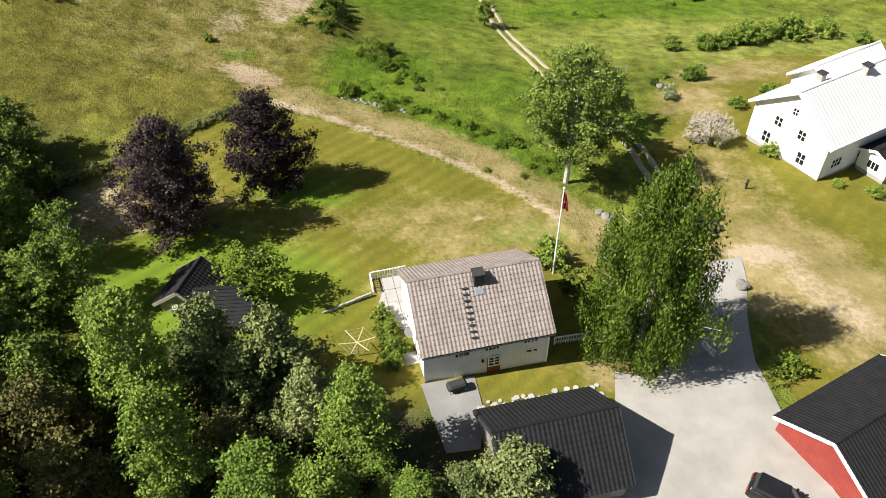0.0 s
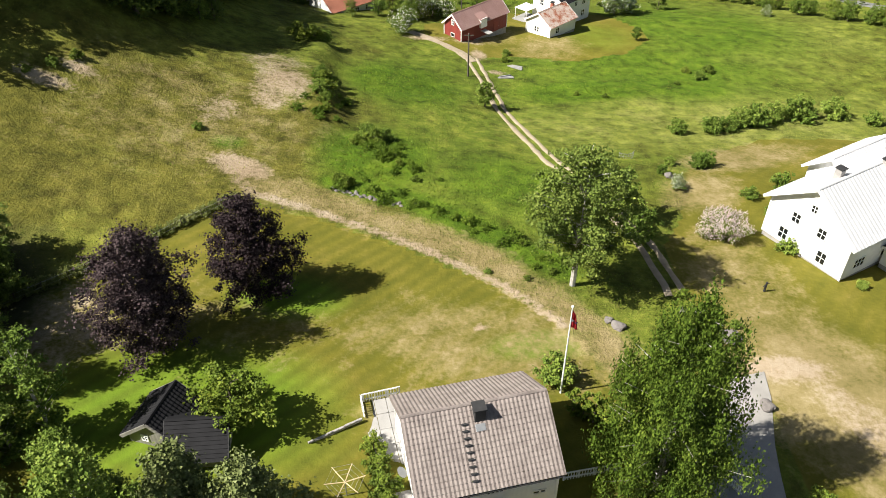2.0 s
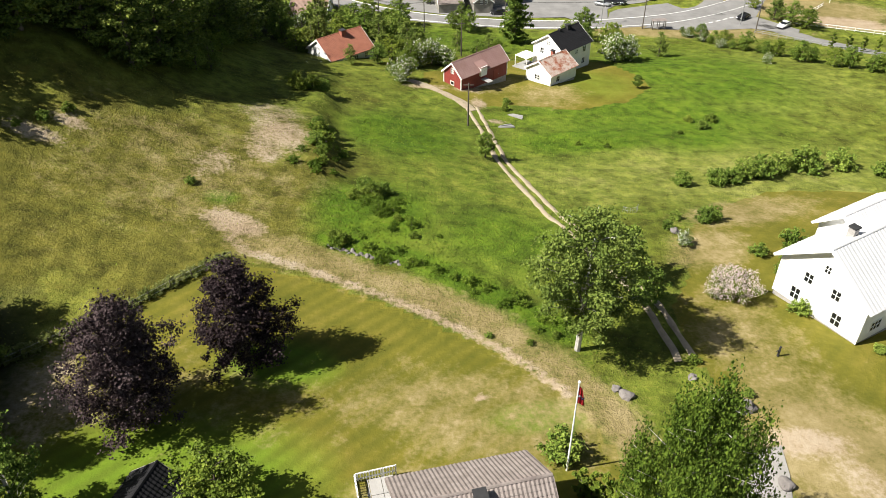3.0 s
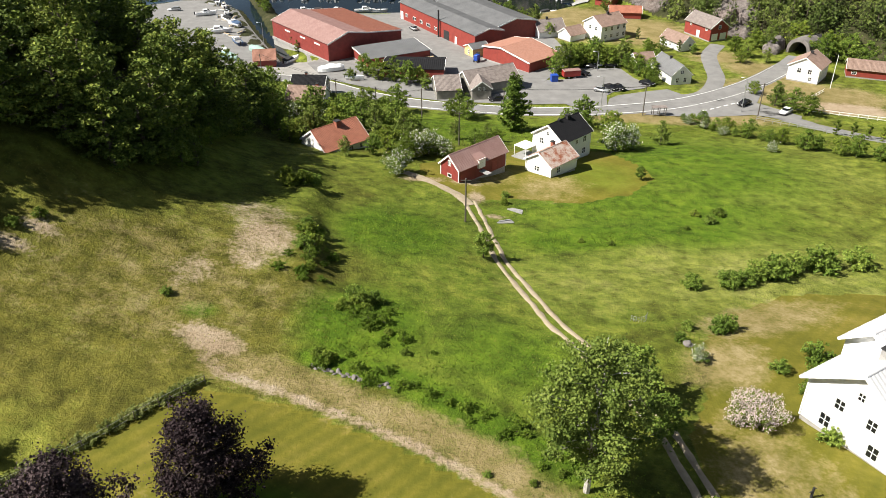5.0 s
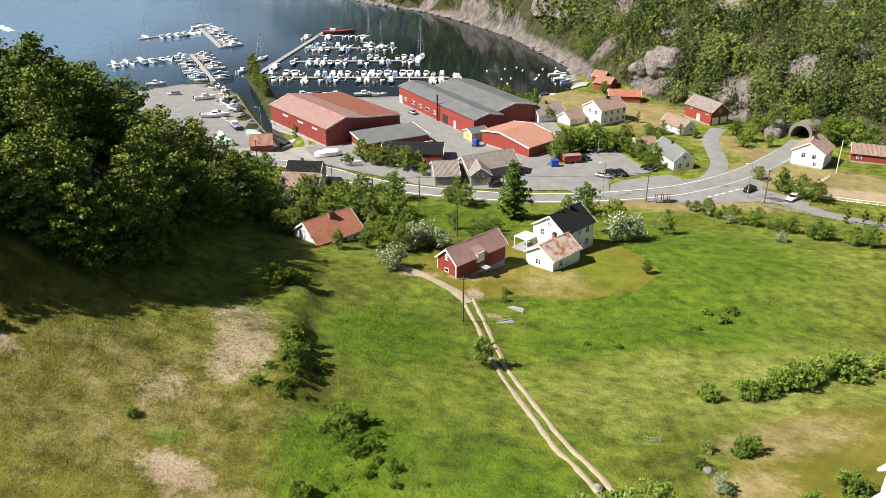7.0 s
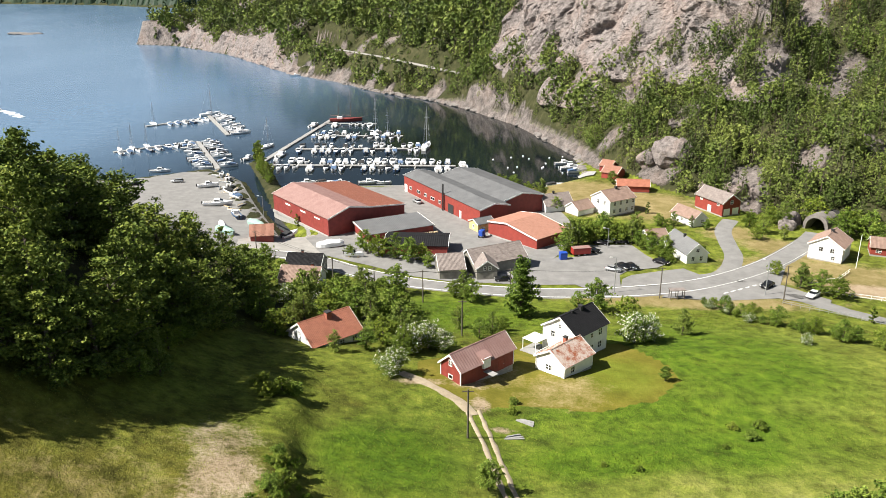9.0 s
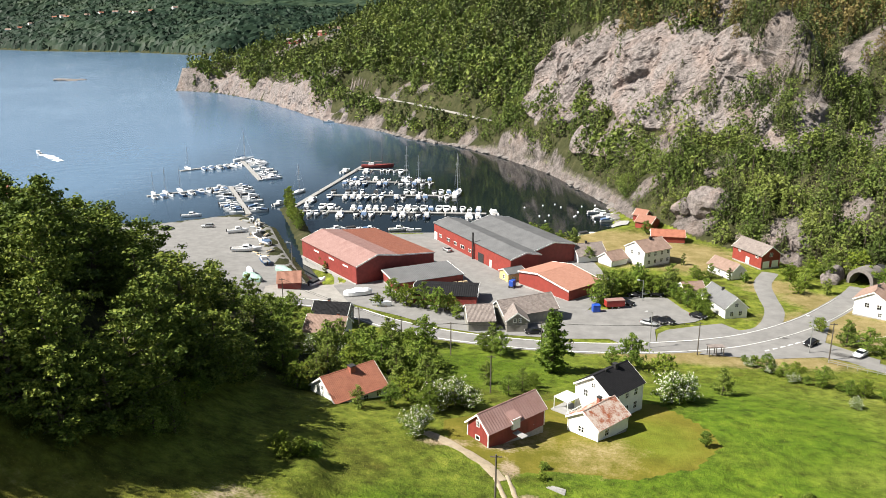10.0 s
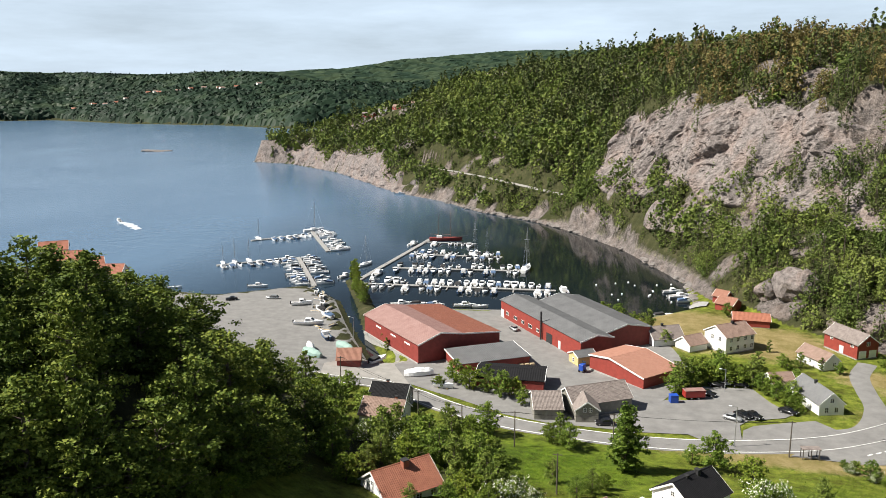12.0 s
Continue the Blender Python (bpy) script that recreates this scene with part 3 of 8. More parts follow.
def bm_box(x0, x1, y0, y1, z0, z1, bevel=0.0, bm=None):
    bm = bm or bmesh.new()
    v = [bm.verts.new((x, y, z)) for z in (z0, z1) for x, y in ((x0, y0), (x1, y0), (x1, y1), (x0, y1))]
    fs = [bm.faces.new([v[i] for i in q]) for q in ((3, 2, 1, 0), (4, 5, 6, 7), (0, 1, 5, 4), (1, 2, 6, 5), (2, 3, 7, 6), (3, 0, 4, 7))]
    if bevel:
        bmesh.ops.bevel(bm, geom=list({e for f in fs for e in f.edges}), offset=bevel, segments=1, affect="EDGES")
    return bm


def bm_tube(points, radii, sides=8, bm=None, cap=True):
    """A tapered tube along points."""
    bm = bm or bmesh.new()
    rings = []
    pts = [Vector(p) for p in points]
    for i, p in enumerate(pts):
        d = (pts[min(i + 1, len(pts) - 1)] - pts[max(i - 1, 0)]).normalized()
        a = d.orthogonal().normalized() if abs(d.z) < 0.99 else Vector((1, 0, 0))
        a = (a - d * a.dot(d)).normalized()
        c = d.cross(a)
        rings.append([bm.verts.new(p + (a * math.cos(k * math.tau / sides) + c * math.sin(k * math.tau / sides)) * radii[i]) for k in range(sides)])
    for r, s in zip(rings, rings[1:]):
        for k in range(sides):
            bm.faces.new((r[k], r[(k + 1) % sides], s[(k + 1) % sides], s[k]))
    if cap:
        bm.faces.new(rings[0][::-1])
        bm.faces.new(rings[-1])
    return bm


def bm_prism(outline, y0, y1, bm=None):
    """An outline in x, z drawn out along y."""
    bm = bm or bmesh.new()
    a = [bm.verts.new((x, y0, z)) for x, z in outline]
    c = [bm.verts.new((x, y1, z)) for x, z in outline]
    bm.faces.new(a)
    bm.faces.new(c[::-1])
    for i in range(len(a)):
        j = (i + 1) % len(a)
        bm.faces.new((a[i], c[i], c[j], a[j]))
    return bm


# ---------------------------------------------------------------- ground
def blob(x, y, cx, cy, rx, ry, rot=0.0):
    c, s = math.cos(radians(rot)), math.sin(radians(rot))
    u, v = (x - cx) * c + (y - cy) * s, -(x - cx) * s + (y - cy) * c
    return np.clip(1.5 - np.hypot(u / rx, v / ry), 0, 1)


def near_line(x, y, pts, width):
    d, _ = seg_dist(x, y, np.array(pts, float))
    return np.clip(1.5 - d / width, 0, 1)


def in_area(x, y, pts):
    inside = np.zeros(np.shape(x), bool)
    p = np.array(pts, float)
    for (ax, ay), (bx, by) in zip(p, np.roll(p, -1, 0)):
        if ay != by:
            inside ^= ((ay > y) != (by > y)) & (x < (bx - ax) * (y - ay) / (by - ay) + ax)
    return inside


LAWN = [(-37, 55), (-32, 62), (-22, 74.5), (-13.5, 73), (-4.8, 69), (4.5, 64), (9.6, 59.5), (13, 54), (16, 48), (15, 36), (-6, 33), (-26, 34), (-36, 44)]
WHITE_LAWN = [(23, 70), (28, 80), (30, 88), (36, 97), (46, 104), (60, 106), (80, 100), (80, 25), (30, 26), (27, 38), (27, 52), (24, 62)]
LOWER_LAWN = [(-2, 143), (6, 137), (14, 139), (24, 138), (34, 142), (40, 150), (40, 158), (34, 170), (14, 168), (-4, 152)]


def axis(stops):
    out = [stops[0][0]]
    for (a, _), (c, n) in zip(stops, stops[1:]):
        out += list(np.linspace(a, c, n + 1)[1:])
    return np.array(out)


def build_ground():
    xs = axis([(-4200, 0), (-2200, 16), (-500, 50), (-200, 40), (-60, 60), (80, 150), (170, 56), (420, 44), (1200, 16), (4200, 14)])
    ys = axis([(-900, 0), (-80, 10), (22, 40), (180, 190), (340, 90), (560, 110), (960, 110), (1500, 18), (1750, 12), (2700, 70), (4800, 40)])
    X, Y = np.meshgrid(xs, ys)
    Zs = land(X, Y)
    nx, ny = len(xs), len(ys)
    i = np.arange(nx * ny).reshape(ny, nx)
    faces = np.stack([i[:-1, :-1], i[:-1, 1:], i[1:, 1:], i[1:, :-1]], -1).reshape(-1, 4)
    x, y, z = X.ravel(), Y.ravel(), Zs.ravel()
    me = mesh_np("ground", np.stack([x, y, z], 1), faces, [GROUND], smooth=True)
    d_foot, side = seg_dist(x, y, FOOT)
    hill = (d_foot * side > 2)
    gy, gx = np.gradient(Zs, ys, xs)
    slope = np.hypot(gx, gy).ravel()
    lawn = np.maximum.reduce([in_area(x, y, LAWN) * 1.0, in_area(x, y, WHITE_LAWN) * 0.9, in_area(x, y, LOWER_LAWN) * 0.8])
    fresh = np.maximum.reduce([blob(x, y, -20, 46, 11, 7), blob(x, y, 9, 55, 5, 1.8, 10), 0.45 * blob(x, y, 30, 152, 9, 10), blob(x, y, -14, 60, 5, 3)])
    pale = np.maximum(0.68 * blob(x, y, 42, 110, 32, 13, 10), 0.4 * blob(x, y, 60, 160, 24, 26))
    lush = 0.62 - 0.42 * blob(x, y, -34, 86, 26, 24, 20) - 0.25 * blob(x, y, 40, 105, 16, 8) + 0.3 * blob(x, y, 30, 120, 30, 22)
    lush = lush + 0.3 * blob(x, y, 2, 100, 9, 30, 10)
    deep = np.maximum.reduce([blob(x, y, -8, 88, 7, 9), 0.8 * blob(x, y, -25.3, 87.3, 2.2, 1.6), 0.9 * near_line(x, y, [(-12, 81), (-3, 78), (4, 73), (12, 67)], 2.2), blob(x, y, 24, 124, 14, 5, 10), blob(x, y, -6, 118, 9, 10), 0.7 * blob(x, y, 8, 84, 9, 8),
                              0.7 * blob(x, y, -2, 190, 30, 18), 0.8 * blob(x, y, 40, 128, 12, 8), 0.75 * blob(x, y, 36, 136, 26, 14), 0.8 * blob(x, y, 52, 162, 22, 26)])
    dry = np.maximum.reduce([0.8 * near_line(x, y, [(-21, 79), (-13.5, 76.5), (-4.8, 72.6), (4.5, 67.5), (9.6, 62.5), (14, 56), (17, 50)], 2.7),
                             0.58 * blob(x, y, 4, 55, 13, 6, -5), 0.6 * blob(x, y, 2, 48, 9, 2.5, 12), blob(x, y, 34, 50, 8, 12, 30), 0.8 * blob(x, y, 31, 84, 6, 4, 40),
                             0.75 * blob(x, y, 40, 96, 12, 4, 25), 0.6 * blob(x, y, 20, 145, 8, 6, 30), 1.1 * blob(x, y, 58, 205, 30, 5, -5), 1.5 * blob(x, y, 50, 304, 20, 20), 1.3 * blob(x, y, 70, 292, 16, 16), 1.2 * blob(x, y, 98, 246, 8, 14, 40), 1.3 * blob(x, y, 98, 224, 22, 12, -20),
                             0.7 * blob(x, y, 8, 150, 6, 5), blob(x, y, 88, 262, 9, 7), 0.8 * blob(x, y, 14, 38, 4, 2), 0.40 * blob(x, y, -30, 92, 18, 14), 0.6 * blob(x, y, 30, 66, 6, 10),
                             0.35 * blob(x, y, -18, 56, 9, 6)])
    bare = np.maximum.reduce([0.9 * blob(x, y, -22.8, 82.2, 4.6, 2.4, -30), 0.7 * blob(x, y, -22.6, 99, 3, 3), 0.62 * blob(x, y, -28, 95, 3, 4), 0.8 * blob(x, y, -44.3, 95.6, 2.2, 1.2), 0.85 * near_line(x, y, [(-23, 79), (-20.2, 76.8), (-13.6, 74.4), (-7.2, 71.6), (-0.1, 67.6), (6, 63.4), (11, 58)], 0.75), 0.78 * blob(x, y, -21.5, 104, 4.5, 5.5),
                              0.62 * blob(x, y, -24, 112, 5, 7), blob(x, y, 3.6, 57, 0.8, 0.7), 0.85 * blob(x, y, 30, 53.5, 5, 1.8), 0.6 * blob(x, y, 35, 47, 3, 8, 30), 0.8 * blob(x, y, 6.5, 138, 1.8, 3.2), 0.75 * blob(x, y, -3, 144, 5, 1.3, 10), 0.75 * blob(x, y, -47, 92, 4, 1.6),
                              0.62 * blob(x, y, -32, 55, 5, 7), blob(x, y, 106, 211, 14, 5, -20), 0.7 * blob(x, y, 5, 146, 4, 3), 0.85 * blob(x, y, 9.5, 131, 2.0, 1.0)])
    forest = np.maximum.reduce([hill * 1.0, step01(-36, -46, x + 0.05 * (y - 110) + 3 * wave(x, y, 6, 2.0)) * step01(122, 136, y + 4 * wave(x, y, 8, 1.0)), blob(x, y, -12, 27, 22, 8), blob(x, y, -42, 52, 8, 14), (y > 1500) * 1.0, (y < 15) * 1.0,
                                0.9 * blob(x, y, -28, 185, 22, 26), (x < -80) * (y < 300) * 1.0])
    rock = np.where(hill, np.clip((slope - 2.4) * 0.9, 0, 0.7), 0) + 1.2 * np.exp(-np.abs(d_foot) / 2.6) * (d_foot * side > -2) * (y > 340) * (y < 1500)
    cd = cliff_side(x, y)
    rock = np.maximum(rock, hill * np.clip(1.15 - np.abs(cd - 1) / 9 + 0.45 * wave(x, y, 12, 9.0) + 0.3 * wave(x, y, 4.5, 2.0), 0, 1) * step01(113, 101, x) * step01(520, 495, y))
    rock = np.maximum(rock, np.maximum(blob(x, y, 82, 325, 10, 7), 0.8 * blob(x, y, 104, 300, 8, 8)) * hill)
    rock = np.maximum(rock, np.maximum.reduce([0.75 * blob(x, y, 150, 470, 20, 30), 0.75 * blob(x, y, 190, 400, 20, 24), 0.8 * blob(x, y, 120, 500, 14, 14), 0.8 * blob(x, y, -290, 915, 60, 20, -30)]) * hill)
    rock = np.maximum(rock, hill * (y < 1500) * np.clip((-wave(x, y, 11, 6.0) - 0.38) * 2.2, 0, 0.75))
    rock = np.maximum(rock, hill * (y < 1500) * np.clip(1.5 * shore_face(x, y) - d_foot / 22 + 0.35 * wave(x, y, 9, 2.0), 0, 1))
    for cx, cy, r in CRAGS:
        rock = np.maximum(rock, 0.95 * blob(x, y, cx, cy, r, r * 0.8, 40) * hill)
    for key, val in (("lawn", lawn), ("fresh", fresh), ("lush", lush), ("pale", pale), ("deep", deep), ("dry", dry), ("bare", bare), ("forest", forest), ("rock", rock)):
        at = me.attributes.new(key, "FLOAT", "POINT")
        at.data.foreach_set("value", np.asarray(val, np.float32).ravel())
    return tagged(new("ground", me), "sunlit grass slope, lawns, rock and wooded hillsides", "ground", kind="structure")


build_ground()


def cells(x, y, seed):
    """Jittered cells: a value for each and a tilted plane within it, so that blocks with flat faces come out."""
    ix, iy = np.floor(x), np.floor(y)
    best, out = np.full(np.shape(x), 1e9), np.zeros(np.shape(x))
    for ox in (-1, 0, 1):
        for oy in (-1, 0, 1):
            cx, cy = ix + ox, iy + oy
            r = [np.mod(np.sin(cx * a + cy * b + seed * c) * 43758.5453, 1.0) for a, b, c in ((127.1, 311.7, 3.1), (269.5, 183.3, 7.7), (419.2, 371.9, 1.3), (97.3, 157.1, 5.9), (53.7, 211.3, 2.3))]
            ux, uy = x - cx - r[0], y - cy - r[1]
            d = ux * ux + uy * uy
            near = d < best
            best, out = np.where(near, d, best), np.where(near, r[2] + (r[3] - 0.5) * ux + (r[4] - 0.5) * uy - 0.5, out)
    return out


def rock_face(name, label, pts, low, top, step, rows, reach, seed, bulk=1.0, cleft=0.0, foot=0.0):
    """A bare rock face that follows the land: broken into buttresses, tall blocks and ledges. low, top: heights along it; cleft: depth of a slanting cleft."""
    line = spread(pts, step)
    tan = np.gradient(line, axis=0)
    tan /= np.linalg.norm(tan, axis=1)[:, None]
    nor = np.stack([-tan[:, 1], tan[:, 0]], 1)
    n = len(line)
    along = np.linspace(0, 1, n)
    c = np.arange(*reach, 0.6)
    P = np.zeros((n, rows, 2))
    for i in range(n):
        q = line[i] + nor[i] * c[:, None]
        h = np.maximum.accumulate(land(q[:, 0], q[:, 1]))
        z = np.linspace(low(along[i]), min(top(along[i]), h.max() - 1), rows)
        P[i, :, 0], P[i, :, 1] = np.interp(z, h + np.arange(len(h)) * 1e-4, c), z
    k = np.ones(9) / 9
    off = P[:, :, 0]
    for ax in (0, 1):
        for _ in range(2):
            off = np.apply_along_axis(lambda v: np.convolve(np.pad(v, 4, mode="edge"), k, "valid"), ax, off)
    Z = P[:, :, 1]
    U = np.repeat(np.arange(n)[:, None] * step, rows, 1)
    W, V = U + 4.0 * wave(U, Z, 7, seed) + 0.8 * wave(U, Z, 1.9, seed + 6), Z + 3 * wave(Z, U, 9, seed + 3)
    d = 1.0 + 2.4 * bulk + bulk * (2.4 * wave(U, Z * 0.3, 12, seed + 1) + 2.8 * cells(W / 11, V / 22, seed) + 1.7 * cells(W / 4.6, V / 9, seed + 1))
    d = d - cleft * np.exp(-((Z - 47 - 0.5 * (U - U.max() * 0.52)) / 2.2) ** 2 - ((U - U.max() * 0.55) / 9) ** 2)
    soft = np.array([0.25, 0.5, 0.25])
    for ax in (0, 1):
        d = np.apply_along_axis(lambda v: np.convolve(np.pad(v, 1, mode="edge"), soft, "valid"), ax, d)
    d = d + bulk * (1.3 * cells(W / 2.3, V / 6.0, seed + 2) + 0.6 * cells(W / 1.5, V / 2.2, seed + 3))
    edge = np.minimum(np.minimum(along[:, None] * 14, (1 - along[:, None]) * 9), np.linspace(7, 0, rows)[None, :])
    edge = np.minimum(edge, np.linspace(foot, 7 + foot, rows)[None, :]) + 0.5 * wave(U, Z, 6, 8.0)
    d = d * np.clip(edge, 0, 1) - 5.0 * np.clip(0.75 - edge, 0, 1)
    at = line[:, None, :] + nor[:, None, :] * (off - d)[:, :, None]
    v = np.concatenate([at, Z[:, :, None]], 2).reshape(-1, 3)
    i = np.arange(n * rows).reshape(n, rows)
    f = np.stack([i[:-1, :-1], i[1:, :-1], i[1:, 1:], i[:-1, 1:]], -1).reshape(-1, 4)
    return tagged(new(name, mesh_np(name, v, f, [CLIFF_ROCK])), label, "cliff", kind="structure")


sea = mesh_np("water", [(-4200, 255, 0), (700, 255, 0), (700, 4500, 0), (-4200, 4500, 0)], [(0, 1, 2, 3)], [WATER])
tagged(new("water", sea), "calm dark blue fjord water, sky reflection tinted into its open part", "water", kind="structure")


def spread(pts, step=1.5):
    """Points at even steps along a smooth line through pts."""
    p = np.array(pts, float)
    p = np.vstack([2 * p[0] - p[1], p, 2 * p[-1] - p[-2]])
    out = []
    for i in range(1, len(p) - 2):
        n = max(2, int(np.hypot(*(p[i + 1] - p[i])) / step))
        for k in np.arange(n) / n:
            a, b, c, d = p[i - 1], p[i], p[i + 1], p[i + 2]
            out.append(0.5 * (2 * b + (c - a) * k + (2 * a - 5 * b + 4 * c - d) * k ** 2 + (3 * b - a - 3 * c + d) * k ** 3))
    out.append(p[-2])
    return np.array(out)


rock_face("cliff", "steep bare grey-pink granite cliff over the bay", [(24, 518), (38, 490), (72, 425), (104, 366), (114, 352)],
          lambda u: np.interp(u, [0, 0.12, 0.3, 0.55, 0.75, 1], [24, 20, 22, 31, 28, 30]) + 3 * math.sin(u * 17),
          lambda u: np.interp(u, [0, 0.1, 0.35, 0.6, 0.8, 1], [52, 67, 78, 81, 78, 62]) + 2.5 * math.sin(u * 23), 0.9, 96, (-45, 45), 1.0, 1.0, 4.5)
rock_face("shore_cliff", "broken grey rock cliffs along the headland shore", [(-306, 914), (-285, 898), (-215, 819), (-160, 728), (-122, 666), (-100, 640)],
          lambda u: 0.1, lambda u: 7 + 24 * float(shore_face(np.interp(u, [0, 0.08, 0.42, 0.70, 1], [-306, -285, -215, -160, -100]), np.interp(u, [0, 0.08, 0.42, 0.70, 1], [914, 898, 819, 728, 640]))) + 4 * math.sin(u * 61),
          1.7, 40, (-6, 40), 4.0, 0.8, foot=1.0)
rock_face("low_cliff", "low grey rock face above the shore path", [(46, 446), (58, 424), (72, 400), (84, 380)], lambda u: 12 + 6 * u, lambda u: 25 + 7 * u + 3 * math.sin(u * 14), 1.0, 36, (-20, 40), 6.0, 0.6)
rock_face("low_cliff", "reddish rock face among the trees on the slope", [(100, 352), (112, 338), (126, 330)], lambda u: 30.0, lambda u: 44 + 4 * math.sin(u * 9), 1.0, 32, (-20, 40), 7.0, 0.6)


def strip(name, pts, width, material, label, lift=0.10, kind="structure", category="road", rag=0.0, cross=5, z=None, even=0):
    line = spread(pts)
    tan = np.gradient(line, axis=0)
    tan /= np.linalg.norm(tan, axis=1)[:, None]
    nor = np.stack([-tan[:, 1], tan[:, 0]], 1)
    rng = np.random.RandomState(len(line))
    vs = []
    for k in np.linspace(-0.5, 0.5, cross):
        w = width * k * (1 + (rag * (rng.rand(len(line)) - 0.5) if abs(k) == 0.5 else 0))
        w = np.asarray(w) * np.ones(len(line))
        q = line + nor * w[:, None]
        zz = land(q[:, 0], q[:, 1]) if z is None else np.full(len(q), float(z))
        if even:
            zc = land(line[:, 0], line[:, 1])
            zz = np.interp(np.arange(len(line)), [0, len(line) * 0.35, len(line) * 0.7, len(line) - 1], [zc[0], zc[int(len(line) * 0.35)], zc[int(len(line) * 0.7)], zc[-1]])
        vs.append(np.column_stack([q, zz + lift - (0.12 if abs(k) == 0.5 else 0)]))
    v = np.concatenate(vs)
    n = len(line)
    f = [(a * n + i, a * n + i + 1, (a + 1) * n + i + 1, (a + 1) * n + i) for a in range(cross - 1) for i in range(n - 1)]
    return tagged(new(name, mesh_np(name, v, [q[::-1] for q in f], [material], smooth=True)), label, category, kind=kind)


def area(name, pts, material, label, lift=0.10, step=4.0, category="yard"):
    bm = bmesh.new()
    bm.faces.new([bm.verts.new((*p, 0)) for p in pts])
    p = np.array(pts)
    for ax in (0, 1):
        for c in np.arange(p[:, ax].min() + step, p[:, ax].max(), step):
            no = (1, 0, 0) if ax == 0 else (0, 1, 0)
            bmesh.ops.bisect_plane(bm, geom=bm.verts[:] + bm.edges[:] + bm.faces[:], plane_co=[c * k for k in no], plane_no=no)
    bmesh.ops.triangulate(bm, faces=[f for f in bm.faces if len(f.verts) > 4])
    for v in bm.verts:
        v.co.z = high(v.co.x, v.co.y) + lift
    bmesh.ops.recalc_face_normals(bm, faces=bm.faces[:])
    if sum(f.normal.z for f in bm.faces) < 0:
        bmesh.ops.reverse_faces(bm, faces=bm.faces[:])
    me = bpy.data.meshes.new(name)
    bm.to_mesh(me)
    bm.free()
    me.materials.append(material)
    return tagged(new(name, me), label, category, kind="structure")


ROAD = [(-120, 268), (-85, 246), (-58, 236), (-44, 238), (-32, 233), (-22, 225), (-8, 217), (6, 212.5), (19, 210), (32, 209.5), (46, 211), (61, 215), (74, 222), (89, 234), (106, 252), (114, 262)]
strip("road", ROAD, 7.5, ASPHALT, "worn grey asphalt road through the village", 0.14)
strip("side_road", [(74, 219), (86, 207), (92, 199), (100, 188), (112, 172), (140, 140)], 5.0, ASPHALT, "narrow grey asphalt side road", 0.12)
strip("side_road", [(60, 220), (72, 224), (80, 238), (83, 252), (86, 265), (92, 276)], 5.0, ASPHALT, "asphalt drive up to the red barn house", 0.15)
area("junction", [(52, 207), (66, 205), (80, 207), (90, 202), (92, 206), (84, 216), (92, 232), (84, 228), (60, 216)], ASPHALT, "wide asphalt road junction", 0.12)
area("parking_yard", [(20, 213.5), (22, 215.2), (33, 215.6), (35, 213.2), (44, 214.2), (45.5, 223), (48, 226.2), (57, 229.5), (59.5, 232), (56.5, 240), (54.5, 250), (42, 250), (38.5, 239), (31, 238), (27, 232), (22, 224), (18, 219)], ASPHALT, "grey asphalt parking yard", 0.16)
area("road_shoulder", [(44, 214.0), (54, 215.4), (61, 218.4), (67, 222.5), (63.5, 228.8), (57, 226.6), (48.6, 223.2), (45.6, 220)], ASPHALT, "wide asphalt shoulder between road and parking yard", 0.125, 3)
area("harbour_yard", [(-41, 255), (-34, 240), (-20, 231), (-8, 222), (2, 218), (18, 216), (27, 231), (36, 248), (42, 262), (38, 290), (26, 312), (8, 323), (-16, 321), (-58, 317), (-57, 298), (-43, 266)], ASPHALT, "grey asphalt harbour yard round the sheds", 0.11)
area("gravel_lot", [(-160, 334), (-128, 329), (-98, 349), (-80, 330), (-67, 298), (-51, 262), (-60, 250), (-58, 240), (-80, 246), (-110, 262), (-150, 290), (-170, 320)], ASPHALT, "wide grey gravel lot by the water", 0.10, 5)
area("gravel_verge", [(-59, 239.5), (-34, 238.5), (-35.5, 256), (-41, 261), (-44.2, 260.6), (-51.5, 261), (-60.5, 249.5)], GRAVEL, "grey gravel between the road and the channel", 0.085, 3)
area("gravel_yard", [(12.6, 33), (13.4, 38), (16.5, 37.4), (19.5, 41), (21.5, 45), (24.6, 52), (28.0, 53), (27.6, 50), (26.2, 45), (25.3, 40), (25.8, 33), (27.6, 27), (30, 16), (9, 16), (11.5, 26)], GRAVEL, "pale gravel yard and driveway", 0.08, 1.5)
strip("farm_track", [(22.2, 63), (20.8, 71.5), (18.2, 79), (15, 87), (13, 92), (11.2, 101), (8.4, 114), (6.6, 126), (4.6, 135)], 0.75, DIRT, "rutted wheel track of pale earth", 0.13, rag=0.7, category="track")
strip("farm_track", [(23.6, 64), (22.2, 72), (19.6, 79.5), (16.4, 87.5), (14.4, 92.5), (12.6, 101.3), (9.8, 114.3), (8.0, 126.3), (6.2, 136)], 0.75, DIRT, "rutted wheel track of pale earth", 0.13, rag=0.7, category="track")
strip("farm_track", [(5.6, 134.5), (3, 139), (-1, 143), (-6, 146.5)], 2.4, DIRT, "bare earth track beside the red barn", 0.07, rag=0.5, category="track")
strip("hill_road", [tuple(q) for q in HILL_ROAD], 5.0, GRAVEL, "pale road cut along the wooded hillside", 0.35)

